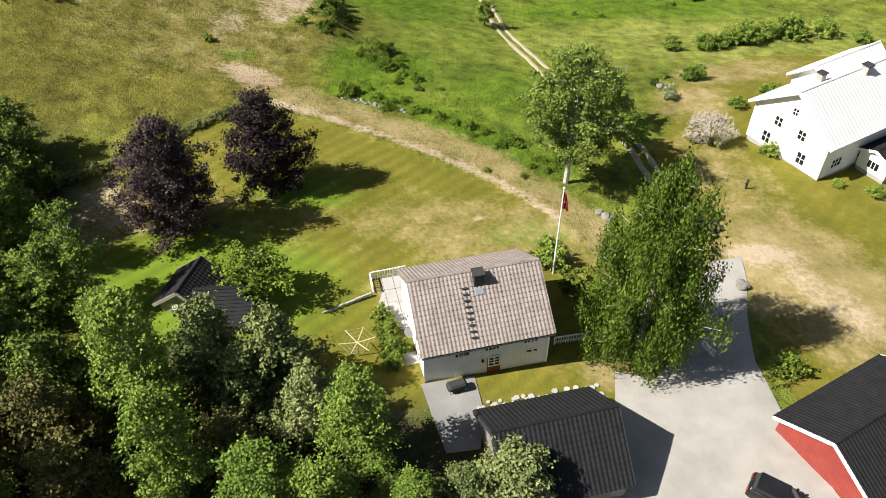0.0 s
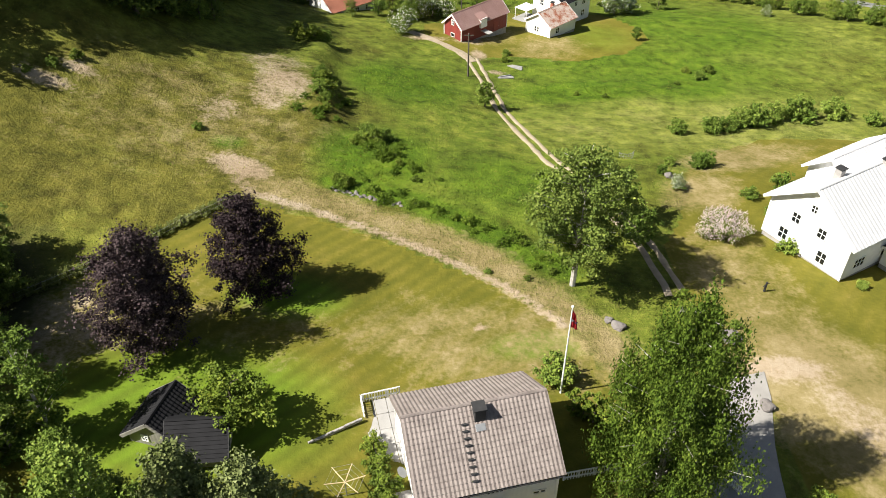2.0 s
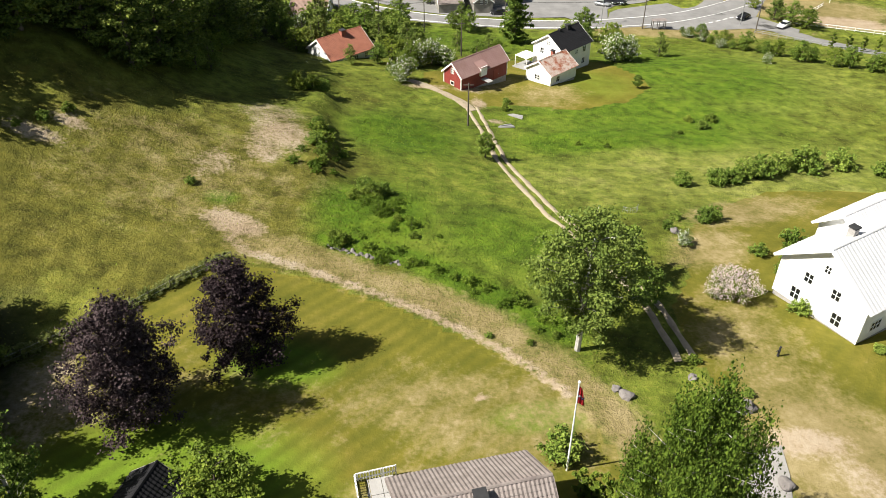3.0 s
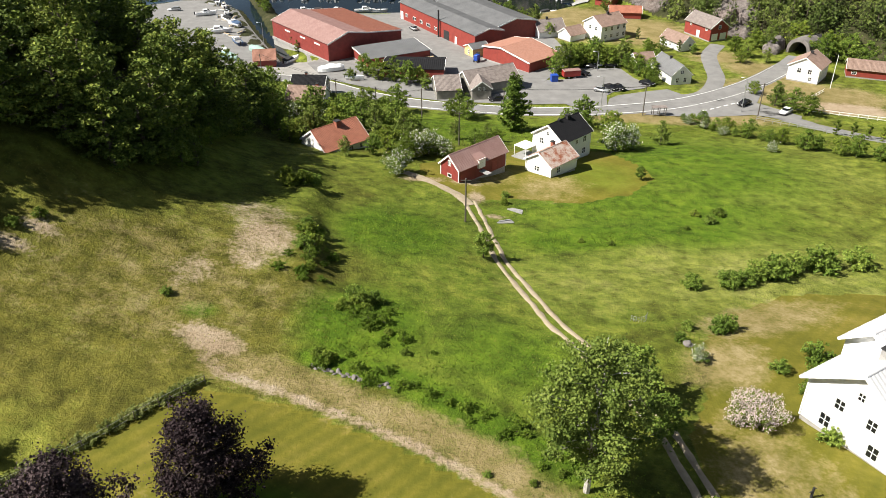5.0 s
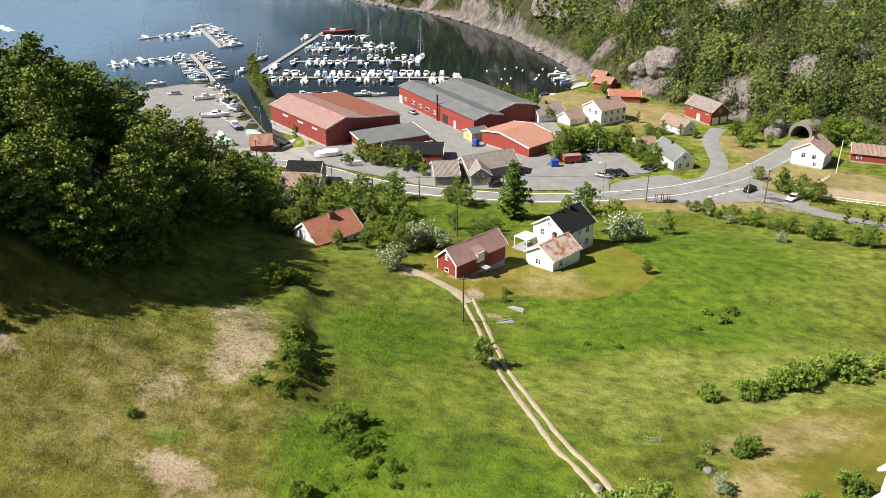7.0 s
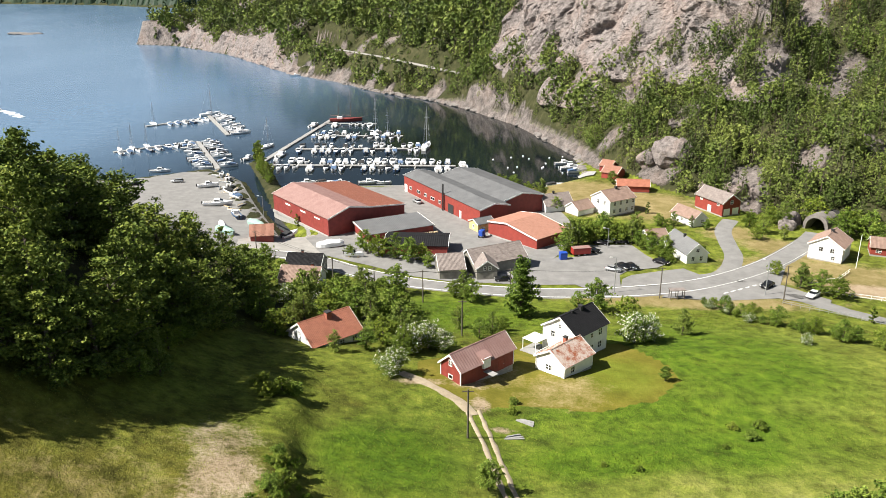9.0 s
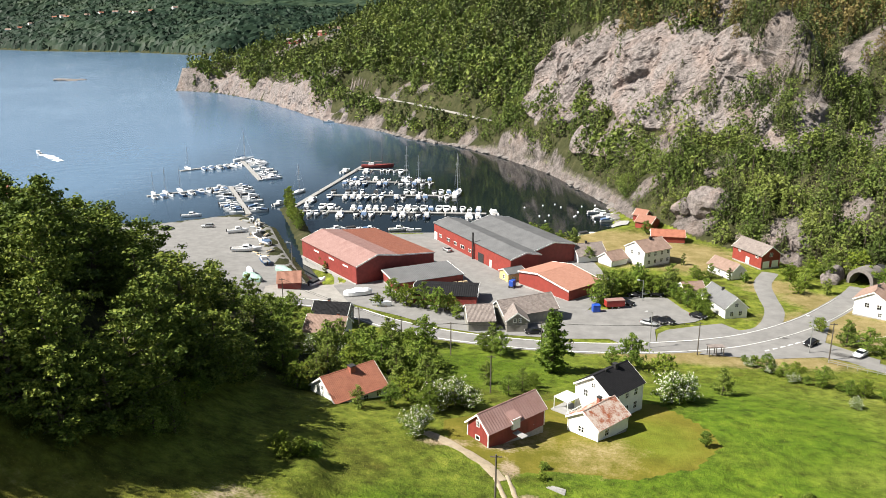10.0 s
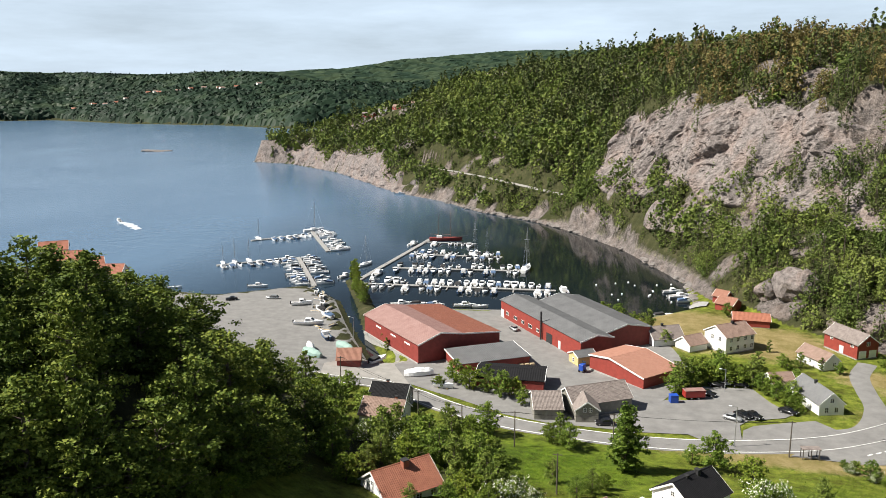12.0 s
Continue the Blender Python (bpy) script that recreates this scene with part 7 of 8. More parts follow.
car("black car parked on the gravel yard", CAR_BLACK, on_ground(22.9, 27.0, 147, 0.1), 4.5, estate=True)
for x, y, turn, paint, tone in ((45.7, 250.6, 160, CAR_BLACK, "black"), (48.6, 252.2, 190, CAR_WHITE, "white"), (51.7, 251.3, 170, CAR_BLACK, "black"), (44.6, 226.4, 150, CAR_SILVER, "silver"), (47.4, 228.6, 125, CAR_BLACK, "black"),
                                (49.8, 228.6, 125, CAR_BLACK, "black"), (58.7, 233.0, 140, CAR_BLACK, "black"), (42.0, 243, 150, CAR_BLACK, "dark"), (80.0, 214.3, 40, CAR_BLACK, "dark"), (15.2, 218.6, 5, CAR_BLACK, "black"), (88.5, 208.0, 40, CAR_WHITE, "white")):
    car(tone + " car parked on the asphalt yard", paint, on_ground(x, y, turn), group="parked cars")
car("dark car parked on the gravel lot", CAR_BLACK, on_ground(-116.6, 318.5, 30, 0.1))
car("silver estate car parked on the gravel lot", CAR_SILVER, on_ground(-102.3, 323.1, 5, 0.1), 4.8, estate=True)
car("white van parked by the boat hall", CAR_WHITE, on_ground(-16.1, 277.8, 20, 0.12), 4.9, estate=True)
car("grey car parked at the warehouse", CAR_SILVER, on_ground(-9.6, 295.3, -60, 0.12))
trailer = hold("trailer", on_ground(38.2, 240.2, 12, 0.17), "dark red covered trailer in the parking yard", "trailer")
part("box_body", bm_box(-2.6, 2.6, -1.1, 1.1, 0.6, 2.3, 0.08), CAR_RED, trailer)
part("roof_cover", bm_box(-2.65, 2.65, -1.15, 1.15, 2.3, 2.42, 0.04), SHEET_PINK, trailer)
for x in (-0.9, 0.9):
    for y in (-0.9, 0.9):
        wheel(trailer, x, y, 0.35, 0.22)
skip = hold("waste_container", on_ground(32.8, 236.6, 10, 0.17), "blue steel waste container", "container")
part("container_body", bm_box(-1.0, 1.0, -0.8, 0.8, 0.1, 1.9, 0.05), BLUE_BOX, skip)
part("container_lid", bm_box(-1.05, 1.05, -0.85, 0.85, 1.9, 2.0, 0.03), BLUE_BOX, skip)
tractor = hold("forklift", on_ground(11.3, 257.6, 60, 0.13), "blue forklift beside the orange roofed warehouse", "forklift")
part("cab", bm_box(-0.9, 0.9, -0.7, 0.7, 0.5, 2.3, 0.1), BLUE_BOX, tractor)
part("mast_frame", bm_box(0.9, 1.1, -0.6, 0.6, 0.1, 2.9, 0.03), SOOT, tractor)
for x in (-0.6, 0.7):
    for y in (-0.65, 0.65):
        wheel(tractor, x, y, 0.4, 0.25)


def hull(length, beam, free, stern=0.8, draft=0.3, sections=9):
    """A boat's hull with a sharp bow at +x, lofted from ribs."""
    bm, rings = bmesh.new(), []
    for i in range(sections):
        k = i / (sections - 1)
        x = -length / 2 + length * k
        b = beam / 2 * min(1.0, stern + (1 - stern) * k * 3) * (1 - max(0, (k - 0.45) / 0.55) ** 2.2)
        sheer = free * (1 + 0.35 * k * k)
        b = max(b, 0.02)
        rings.append([bm.verts.new((x + (0.05 * length if k == 1 and z > 0 else 0), y, z)) for y, z in ((-b, sheer), (-b * 0.92, sheer * 0.35), (-b * 0.55, -draft * (1 - 0.6 * k)), (0, -draft), (b * 0.55, -draft * (1 - 0.6 * k)), (b * 0.92, sheer * 0.35), (b, sheer))])
    for r, s in zip(rings, rings[1:]):
        for j in range(6):
            bm.faces.new((r[j], r[j + 1], s[j + 1], s[j]))
        bm.faces.new((r[6], r[0], s[0], s[6]))
    bm.faces.new(rings[0])
    bm.faces.new(rings[-1][::-1])
    return bm


def motorboat(label, length, paint, cover=None, cabin=True):
    root = hold("motorboat", pose(0, 0, 0), label, "boat", "moored boats")
    b = length * 0.34
    body = part("hull", hull(length, b, 0.75), paint, root, smooth=False)
    part("rub_rail", bm_tube([(-length / 2, -b * 0.42, 0.72), (0, -b * 0.5, 0.8), (length * 0.32, -b * 0.34, 0.9)], [0.05, 0.05, 0.04], 5), HULL_BLUE, body)
    if cabin:
        prof = [(-length * 0.12, 0.75), (-length * 0.10, 1.75), (length * 0.10, 1.75), (length * 0.22, 1.2), (length * 0.34, 0.95)]
        bm = bm_prism(prof, -b * 0.33, b * 0.33)
        bmesh.ops.bevel(bm, geom=bm.edges[:], offset=0.07, segments=1, affect="EDGES")
        cb = part("cabin", bm, GELCOAT, root)
        part("windscreen", bm_prism([(length * 0.105, 1.68), (length * 0.115, 1.70), (length * 0.215, 1.26), (length * 0.205, 1.24)], -b * 0.30, b * 0.30), PANE, cb)
        for s in (-1, 1):
            part("side_window", bm_box(-length * 0.08, length * 0.09, s * b * 0.335 - 0.01, s * b * 0.335 + 0.01, 1.25, 1.6), PANE, cb)
    else:
        part("windscreen", bm_prism([(length * 0.04, 0.8), (length * 0.0, 1.35), (length * 0.02, 1.36), (length * 0.07, 0.8)], -b * 0.32, b * 0.32), PANE, root)
    if cover:
        part("canvas_cover", bm_prism([(-length * 0.48, 0.78), (-length * 0.40, 1.15), (-length * 0.02, 1.45), (length * 0.06, 0.85)], -b * 0.44, b * 0.44), cover, root)
    else:
        part("cockpit", bm_box(-length * 0.46, -length * 0.13, -b * 0.34, b * 0.34, 0.72, 0.79, 0.02), PLANK, root)
    part("outboard_motor", bm_box(-length * 0.5 - 0.4, -length * 0.5, -0.18, 0.18, 0.15, 1.15, 0.06), SOOT, root)
    return root


def sailboat(label, length, mast):
    root = hold("sailboat", pose(0, 0, 0), label, "boat", "moored boats")
    b = length * 0.29
    part("hull", hull(length, b, 0.95, 0.65, 0.4), GELCOAT, root)
    bm = bm_prism([(-length * 0.15, 0.95), (-length * 0.13, 1.5), (length * 0.12, 1.45), (length * 0.25, 1.05)], -b * 0.27, b * 0.27)
    part("cabin", bm, GELCOAT, root)
    part("mast", bm_tube([(length * 0.08, 0, 0.9), (length * 0.08, 0, mast)], [0.12, 0.08], 6), STEEL, root)
    part("boom", bm_tube([(length * 0.07, 0, 2.0), (-length * 0.34, 0, 2.0)], [0.18, 0.15], 6), CANVAS_BLUE, root, "boom with rolled blue sail cover")
    for z in (0.45, 0.72):
        part("spreader", bm_tube([(length * 0.08, -0.9, mast * z), (length * 0.08, 0.9, mast * z)], [0.05, 0.05], 5), STEEL, root)
    for e in ((length * 0.49, 0, 1.2), (-length * 0.48, 0, 1.0), (length * 0.05, b * 0.48, 1.0), (length * 0.05, -b * 0.48, 1.0)):
        part("stay", bm_tube([(length * 0.08, 0, mast - 0.2), e], [0.02, 0.02], 4), STEEL, root)
    return root


BOATS = [motorboat("white cabin motorboat moored at the pier", 7.0, GELCOAT), motorboat("white motorboat with blue canvas cover at the pier", 6.2, GELCOAT, CANVAS_BLUE), motorboat("small open white motorboat at the pier", 5.0, GELCOAT, None, False),
         motorboat("dark blue hulled cabin boat at the pier", 7.4, HULL_BLUE), motorboat("large white cabin cruiser at the pier", 9.0, GELCOAT), motorboat("white motorboat with dark canvas cover at the pier", 6.4, GELCOAT, SOOT, False)]
SAIL = sailboat("white sailboat with tall mast at the pier", 9.5, 13.5)
berth = random.Random(11)
used = set()


def moor(kind, x, y, turn):
    m = pose(x, y, 0.05, 0, 0, turn) @ Matrix.Scale(1.06, 4)
    if kind in used:
        return copy_thing(kind, m)
    used.add(kind)
    kind.matrix_basis = m
    return kind


def pier(name, a, b, width=2.2):
    line = Vector((b[0] - a[0], b[1] - a[1]))
    L, ang = line.length, math.degrees(math.atan2(line.y, line.x))
    root = hold("pier", pose(a[0], a[1], 0.35, 0, 0, ang), name, "pier", "marina piers")
    for i in range(int(L / 2.0)):
        part("deck_board", bm_box(i * 2.0 + 0.02, i * 2.0 + 1.97, -width / 2, width / 2, 0, 0.16), PLANK, root)
    part("float", bm_box(0.1, L - 0.3, -width / 2 + 0.1, width / 2 - 0.1, -0.5, 0), CONCRETE, root)
    return root, L, ang


def berths(a, b, sides, pitch, kinds, start=2.5, fingers=True, gaps=0.12):
    root, L, ang = pier("grey planked floating pier with moored boats", a, b)
    ca, sa = math.cos(radians(ang)), math.sin(radians(ang))
    for s in sides:
        u = start
        while u < L - 1.5:
            kind = BOATS[berth.choice(kinds)]
            half = {0: 3.5, 1: 3.1, 2: 2.5, 3: 3.7, 4: 4.5, 5: 3.2}[BOATS.index(kind)]
            off = (half + 1.7 + berth.uniform(0, 0.5)) * s
            if berth.random() > gaps:
                moor(kind, a[0] + ca * u - sa * off, a[1] + sa * u + ca * off, ang + (90 if berth.random() < 0.5 else -90) + berth.uniform(-5, 5))
            u += pitch * berth.uniform(0.9, 1.15)
        if fingers:
            for i in range(1, int(L / 9)):
                part("mooring_finger", bm_box(i * 9 - 0.25, i * 9 + 0.25, min(1.1 * s, 5.5 * s), max(1.1 * s, 5.5 * s), -0.05, 0.1), PLANK, root)


pier("main planked walkway of the marina", (-80, 362), (-64, 466))
berths((-76, 359), (4, 357.5), (-1, 1), 3.3, (0, 0, 1, 2, 4, 5, 3))
berths((-70, 390), (-10, 391.5), (-1, 1), 3.3, (0, 0, 1, 2, 5, 3))
berths((-68, 421), (-22, 420.5), (-1, 1), 3.4, (0, 1, 2, 5, 3))
berths((-66, 454), (-38, 453), (-1,), 3.6, (0, 1, 4, 2))
berths((-95, 352), (-121, 408), (-1, 1), 3.8, (0, 1, 2, 5), 4, False)
berths((-152, 384), (-122, 406), (-1,), 4.0, (0, 1, 2, 3), 2, False)
berths((-110, 423), (-136, 478), (-1,), 4.2, (4, 4, 0), 2, False)
berths((-160, 446), (-134, 470), (-1,), 4.0, (0, 1, 3), 2, False)
for x, y, turn, s in ((-9.5, 394.5, 80, 1.25), (-36, 424.5, 85, 1.15), (-30, 425.5, 95, 0.85), (-84, 395, 65, 0.9), (-146, 391, -60, 0.8), (-151, 389, -60, 0.7), (-136, 481, 40, 1.15), (-158, 452, -50, 0.8), (-141, 396, -55, 0.75)):
    moor(SAIL, x, y, turn).scale = (s * 1.1, s * 1.1, s * 1.15)
for x, y, turn, k in ((-71, 448, 75, 4), (-87, 371, 60, 0), (-74, 378, 80, 4), (7, 358, 100, 4), (-54, 329, 20, 0), (-47, 330, 0, 5), (-41, 329, -5, 1), (-30, 330, 10, 0), (-24, 329.5, 0, 2), (-118, 348, 10, 0), (-151, 341, 15, 2), (50, 362, 10, 0), (52, 355, 20, 4), (53, 348, 10, 1), (42, 326.5, 10, 5), (-120, 655, 10, 0)):
    moor(BOATS[k], x, y, turn)
ship = hold("sailing_ship", pose(-56, 462, 0.1, 0, 0, 5), "old two-masted wooden sailing ship at the pier", "boat")
part("hull", hull(17, 4.4, 1.5, 0.6, 0.5), RED_DARK, ship)
part("deckhouse", bm_box(-4.5, -1.5, -1.1, 1.1, 1.5, 2.7, 0.08), GELCOAT, ship)
for x, h in ((-3.5, 15), (3.0, 16.5)):
    part("mast", bm_tube([(x, 0, 1.2), (x, 0, h)], [0.17, 0.09], 6), POLE_WOOD, ship)
    part("boom", bm_tube([(x, 0, 3.2), (x - 4.6, 0, 3.4)], [0.2, 0.16], 6), TILE_BROWN, ship)
part("bowsprit", bm_tube([(8, 0, 2.1), (12.5, 0, 3.0)], [0.14, 0.08], 6), POLE_WOOD, ship)
# boats on land, on stands
for x, y, turn, k in ((-88.3, 315.5, 20, 0), (-77.4, 289.5, 8, 4), (-67.5, 276.0, 120, 3), (-46.4, 257.0, 60, 5), (-24.8, 238.6, -10, 2), (-80.5, 316, 100, 2), (-79, 308, 130, 5), (-74, 300, 140, 1), (-84, 326, 110, 2), (-88, 333, 100, 2)):
    ob = copy_thing(BOATS[k], pose(x, y, high(x, y) + 0.55, 0, 0, turn))
    tagged(ob, "white boat stored on a cradle on the gravel", group="boats on land")
    for dx in (-1.2, 1.2):
        part("cradle", bm_box(dx - 0.1, dx + 0.1, -0.8, 0.8, -0.6, -0.2), WOOD_NEW, ob)


def tarped(label, x, y, turn, length, material):
    root = hold("covered_boat", on_ground(x, y, turn, 0.1), label, "boat", "boats on land")
    bm, rings = bmesh.new(), []
    for i in range(8):
        k = i / 7
        w, h = length * 0.17 * (1 - abs(2 * k - 1) ** 3 * 0.6), 2.3 * (1 - 0.3 * abs(2 * k - 1) ** 2) + 0.15 * math.sin(i * 2.3)
        rings.append([bm.verts.new((length * (k - 0.5), y2, z)) for y2, z in ((-w, 0.3), (-w * 0.95, h * 0.6), (-w * 0.4, h * 0.93), (0, h), (w * 0.4, h * 0.93), (w * 0.95, h * 0.6), (w, 0.3))])
    for r, s in zip(rings, rings[1:]):
        for j in range(6):
            bm.faces.new((r[j], r[j + 1], s[j + 1], s[j]))
    bm.faces.new(rings[0])
    bm.faces.new(rings[-1][::-1])
    part("tarpaulin", bm, material, root)
    for dx in (-0.3, 0.3):
        part("cradle", bm_box(dx * length - 0.1, dx * length + 0.1, -0.9, 0.9, 0, 0.4), WOOD_NEW, root)


tarped("boat under pale green tarpaulin on the gravel", -65.5, 256.4, -35, 8, TARP)
tarped("boat under pale green tarpaulin by the channel", -58.5, 266, -40, 8, TARP)
tarped("boat wrapped in white plastic on the gravel", -68.0, 262.5, 120, 6, GELCOAT)
tarped("boat wrapped in white plastic by the road", -32.8, 247.6, 20, 8, GELCOAT)
scrap = random.Random(3)
for i in range(16):   # clutter on the lot
    x, y = -92 + i * 1.5 + scrap.uniform(-4, 4), 345 - i * 4.0 + scrap.uniform(-4, 4)
    ob = hold("timber_stack", on_ground(x, y, scrap.uniform(0, 180), 0.1), "weathered timber and scrap lying on the gravel lot", "timber", "scrap heap")
    for j in range(3):
        part("beam", bm_box(-scrap.uniform(1, 2.4), scrap.uniform(1, 2.4), j * 0.45 - 0.6, j * 0.45 - 0.3, 0, scrap.uniform(0.2, 0.6), 0.02), (PLANK, WOOD_NEW, STEEL)[j], ob)
for x, y in ((-5.5, 258.6), (-4.0, 259.4), (-2.6, 260.1), (2, 231), (4.5, 230.4), (7, 230)):
    ob = hold("plank_stack", on_ground(x, y, 27, 0.14), "stack of pale planks in the harbour yard", "timber", "plank stacks")
    for j in range(4):
        part("plank", bm_box(-0.6, 0.6, -0.5, 0.5, j * 0.3, j * 0.3 + 0.26, 0.02), WOOD_NEW, ob)
# running boat with its wake, islet and buoys
runner = copy_thing(BOATS[0], pose(-268, 499, 0.2, 0, -6, 133))
tagged(runner, "small white motorboat running across the fjord")
strip("wake", [(-265, 496.5), (-254, 487), (-240, 474)], 4.2, FOAM, "white foaming wake behind the motorboat", 0.12, "stuff", "wake", 1.6, z=0.0)



def rock(name, label, at, size, seed, material=ROCKS, group=""):
    bm = bmesh.new()
    bmesh.ops.create_icosphere(bm, subdivisions=3, radius=1.0)
    for v in bm.verts:
        n = noise.noise(v.co * 1.3 + Vector((seed * 7.1, 0, 0))) * 0.38 + noise.noise(v.co * 3.1 + Vector((0, seed * 3.3, 0))) * 0.14
        v.co = Vector((v.co.x * size[0], v.co.y * size[1], v.co.z * size[2])) * (1 + n)
    ob = part(name, bm, material, smooth=False)
    ob.matrix_basis = at
    return tagged(ob, label, "rock", group)


rock("skerry", "low bare rock islet in the fjord", pose(-556, 1076, 0), (17, 7, 2.6), 3)
rock("skerry", "low bare rock islet in the fjord", pose(-540, 1084, 0), (10, 5, 1.6), 5)
for i in range(16):
    x, y = 20 + 34 * scrap.random(), 345 + 34 * scrap.random()
    bm = bmesh.new()
    bmesh.ops.create_icosphere(bm, subdivisions=2, radius=0.4)
    ob = part("buoy", bm, GELCOAT, at=pose(x, y, 0.15), smooth=True)
    tagged(ob, "round white mooring buoy floating in the bay", "buoy", "mooring buoys")
area("boat_jetty", [(52, 341), (57, 343), (60, 340), (58, 334), (54, 336)], PLANK, "planked quay in front of the boathouses", 0.5)

# ---------------------------------------------------------------- poles, fences and garden things
def pole(name, label, x, y, h, r, material, lamp=False, bars=0):
    root = hold(name, pose(x, y, high(x, y)), label, "pole", "roadside poles")
    part("post", bm_tube([(0, 0, -0.6), (0, 0, h)], [r * 1.2, r * 0.8], 8), material, root)
    for i in range(bars):
        part("crossarm", bm_box(-0.8, 0.8, -0.06, 0.06, h - 0.4 - i * 0.6, h - 0.28 - i * 0.6), material, root)
    if lamp:
        part("lamp_arm", bm_tube([(0, 0, h - 0.05), (-1.2, 0, h + 0.15)], [0.05, 0.04], 6), STEEL, root)
        part("lamp_head", bm_box(-1.7, -1.0, -0.15, 0.15, h + 0.08, h + 0.24, 0.04), GELCOAT, root)
    return root


POLES = [(-49.3, 229.0, 8.5), (-4.4, 201.3, 8.0), (51.6, 206.6, 8.0), (4.4, 127.5, 7.6), (4.2, 171, 7.5), (16.2, 207.6, 7), (-16, 206, 7), (80.5, 205.5, 9), (-27, 214, 7.5)]
for x, y, h in POLES:
    pole("utility_pole", "tarred wooden utility pole", x, y, h, 0.13, POLE_WOOD, bars=1)
for x, y, h in ((41.6, 210.4, 9.0), (77.7, 209.5, 9.0), (-60, 282, 7), (47, 247, 6)):
    pole("street_lamp", "grey steel street lamp", x, y, h, 0.1, STEEL, True)
pole("flagpole", "bare white flagpole by the tunnel road house", 109.3, 229.5, 9.5, 0.09, TRIM)


def cable(a, b, sag=0.6):
    pts = [Vector(a).lerp(Vector(b), k / 10) - Vector((0, 0, sag * 4 * (k / 10) * (1 - k / 10))) for k in range(11)]
    ob = part("cable", bm_tube(pts, [0.03] * 11, 4), SOOT)
    tagged(ob, "thin dark overhead cable between poles", "cable", "overhead cables")


for (x0, y0, h0), (x1, y1, h1) in ((POLES[0], POLES[8]), (POLES[8], POLES[6]), (POLES[6], POLES[1]), (POLES[1], POLES[5]), (POLES[5], POLES[2])):
    for dx in (-0.6, 0.6):
        cable((x0 + dx, y0, high(x0, y0) + h0 - 0.3), (x1 + dx, y1, high(x1, y1) + h1 - 0.3))

flagpole = hold("flagpole", pose(9.8, 49.4, high(9.8, 49.4)), "white flagpole with a red, white and blue flag hanging limp", "flagpole")
part("post", bm_tube([(0, 0, -0.4), (0, 0, 9.6)], [0.09, 0.05], 8), TRIM, flagpole)
bm = bmesh.new()
bmesh.ops.create_uvsphere(bm, u_segments=10, v_segments=6, radius=0.12)
part("finial", bm, TRIM, flagpole, at=pose(0, 0, 9.68))


def flag_cloth(name, z0, z1, mat, grow):
    bm = bmesh.new()
    grid = []
    for i in range(7):
        k = i / 6
        z = z1 - (z1 - z0) * k
        w = 0.25 + 0.30 * k
        grid.append([bm.verts.new((0.06 + j * w / 5, (0.07 + grow) * math.sin(j * 2.2 + i * 0.6), z - 0.08 * j)) for j in range(6)])
    for r, s in zip(grid, grid[1:]):
        for j in range(5):
            bm.faces.new((r[j], r[j + 1], s[j + 1], s[j]))
    bmesh.ops.solidify(bm, geom=bm.faces[:], thickness=0.015)
    return part(name, bm, mat, flagpole)


flag_cloth("flag_cloth", 7.6, 9.3, FLAG_RED, 0.0)
flag_cloth("flag_stripe", 8.25, 8.55, TRIM, 0.05)
flag_cloth("flag_stripe", 8.34, 8.46, FLAG_BLUE, 0.08)


def picket_fence(label, a, b, height=0.9, post=1.6, material=TRIM, pickets=True, base=None):
    line = Vector((b[0] - a[0], b[1] - a[1]))
    L = line.length
    za, zb = (base, base) if base is not None else (high(*a), high(*b))
    root = hold("fence", pose(a[0], a[1], za, 0, 0, math.degrees(math.atan2(line.y, line.x))), label, "fence")
    rise = (zb - za) / L
    for i in range(int(L / post) + 1):
        x = min(i * post, L)
        part("post", bm_box(x - 0.05, x + 0.05, -0.05, 0.05, rise * x - 0.4, rise * x + height), material, root)
    for z in (0.25, height - 0.1):
        bm = bmesh.new()
        v = [bm.verts.new((x, y, rise * x + z + dz)) for x in (0, L) for y in (-0.04, 0.04) for dz in (0, 0.1)]
        for q in ((0, 1, 3, 2), (4, 6, 7, 5), (0, 4, 5, 1), (2, 3, 7, 6), (1, 5, 7, 3), (0, 2, 6, 4)):
            bm.faces.new([v[k] for k in q])
        part("rail", bm, material, root)
    if pickets:
        for i in range(int(L / 0.22)):
            x = i * 0.22 + 0.1
            part("picket", bm_box(x - 0.035, x + 0.035, -0.07, -0.045, rise * x + 0.08, rise * x + height - 0.03), material, root)
    return root


deck = hold("terrace", pose(-6.0, 46.4, 29.75, 0, 0, 13.5), "pale paved terrace beside the white house", "terrace")
for i in range(6):
    for j in range(3):
        part("slab", bm_box(j * 0.95 + 0.02, j * 0.95 + 0.93, 1.2 - i * 1.5 - 1.47, 1.2 - i * 1.5, -0.4, 0.18 - 0.01 * (i % 2)), CONCRETE, deck)
picket_fence("white railing round the terrace", (-6.2, 47.6), (-3.3, 48.4), 0.95, 1.0, base=29.9)
picket_fence("white railing round the terrace", (-6.3, 47.5), (-5.9, 45.9), 0.95, 1.0, base=29.9)
wire_fence = hold("fence", pose(-21.4, 75.0, 0), "old wire fence on thin grey posts beside the lawn", "fence")
for i in range(12):
    px, py = -1.55 * i, -1.8 * i
    part("post", bm_tube([(px, py, high(px - 21.4, py + 75.0) - 0.3), (px, py, high(px - 21.4, py + 75.0) + 1.05)], [0.05, 0.045], 5), POLE_WOOD, wire_fence)
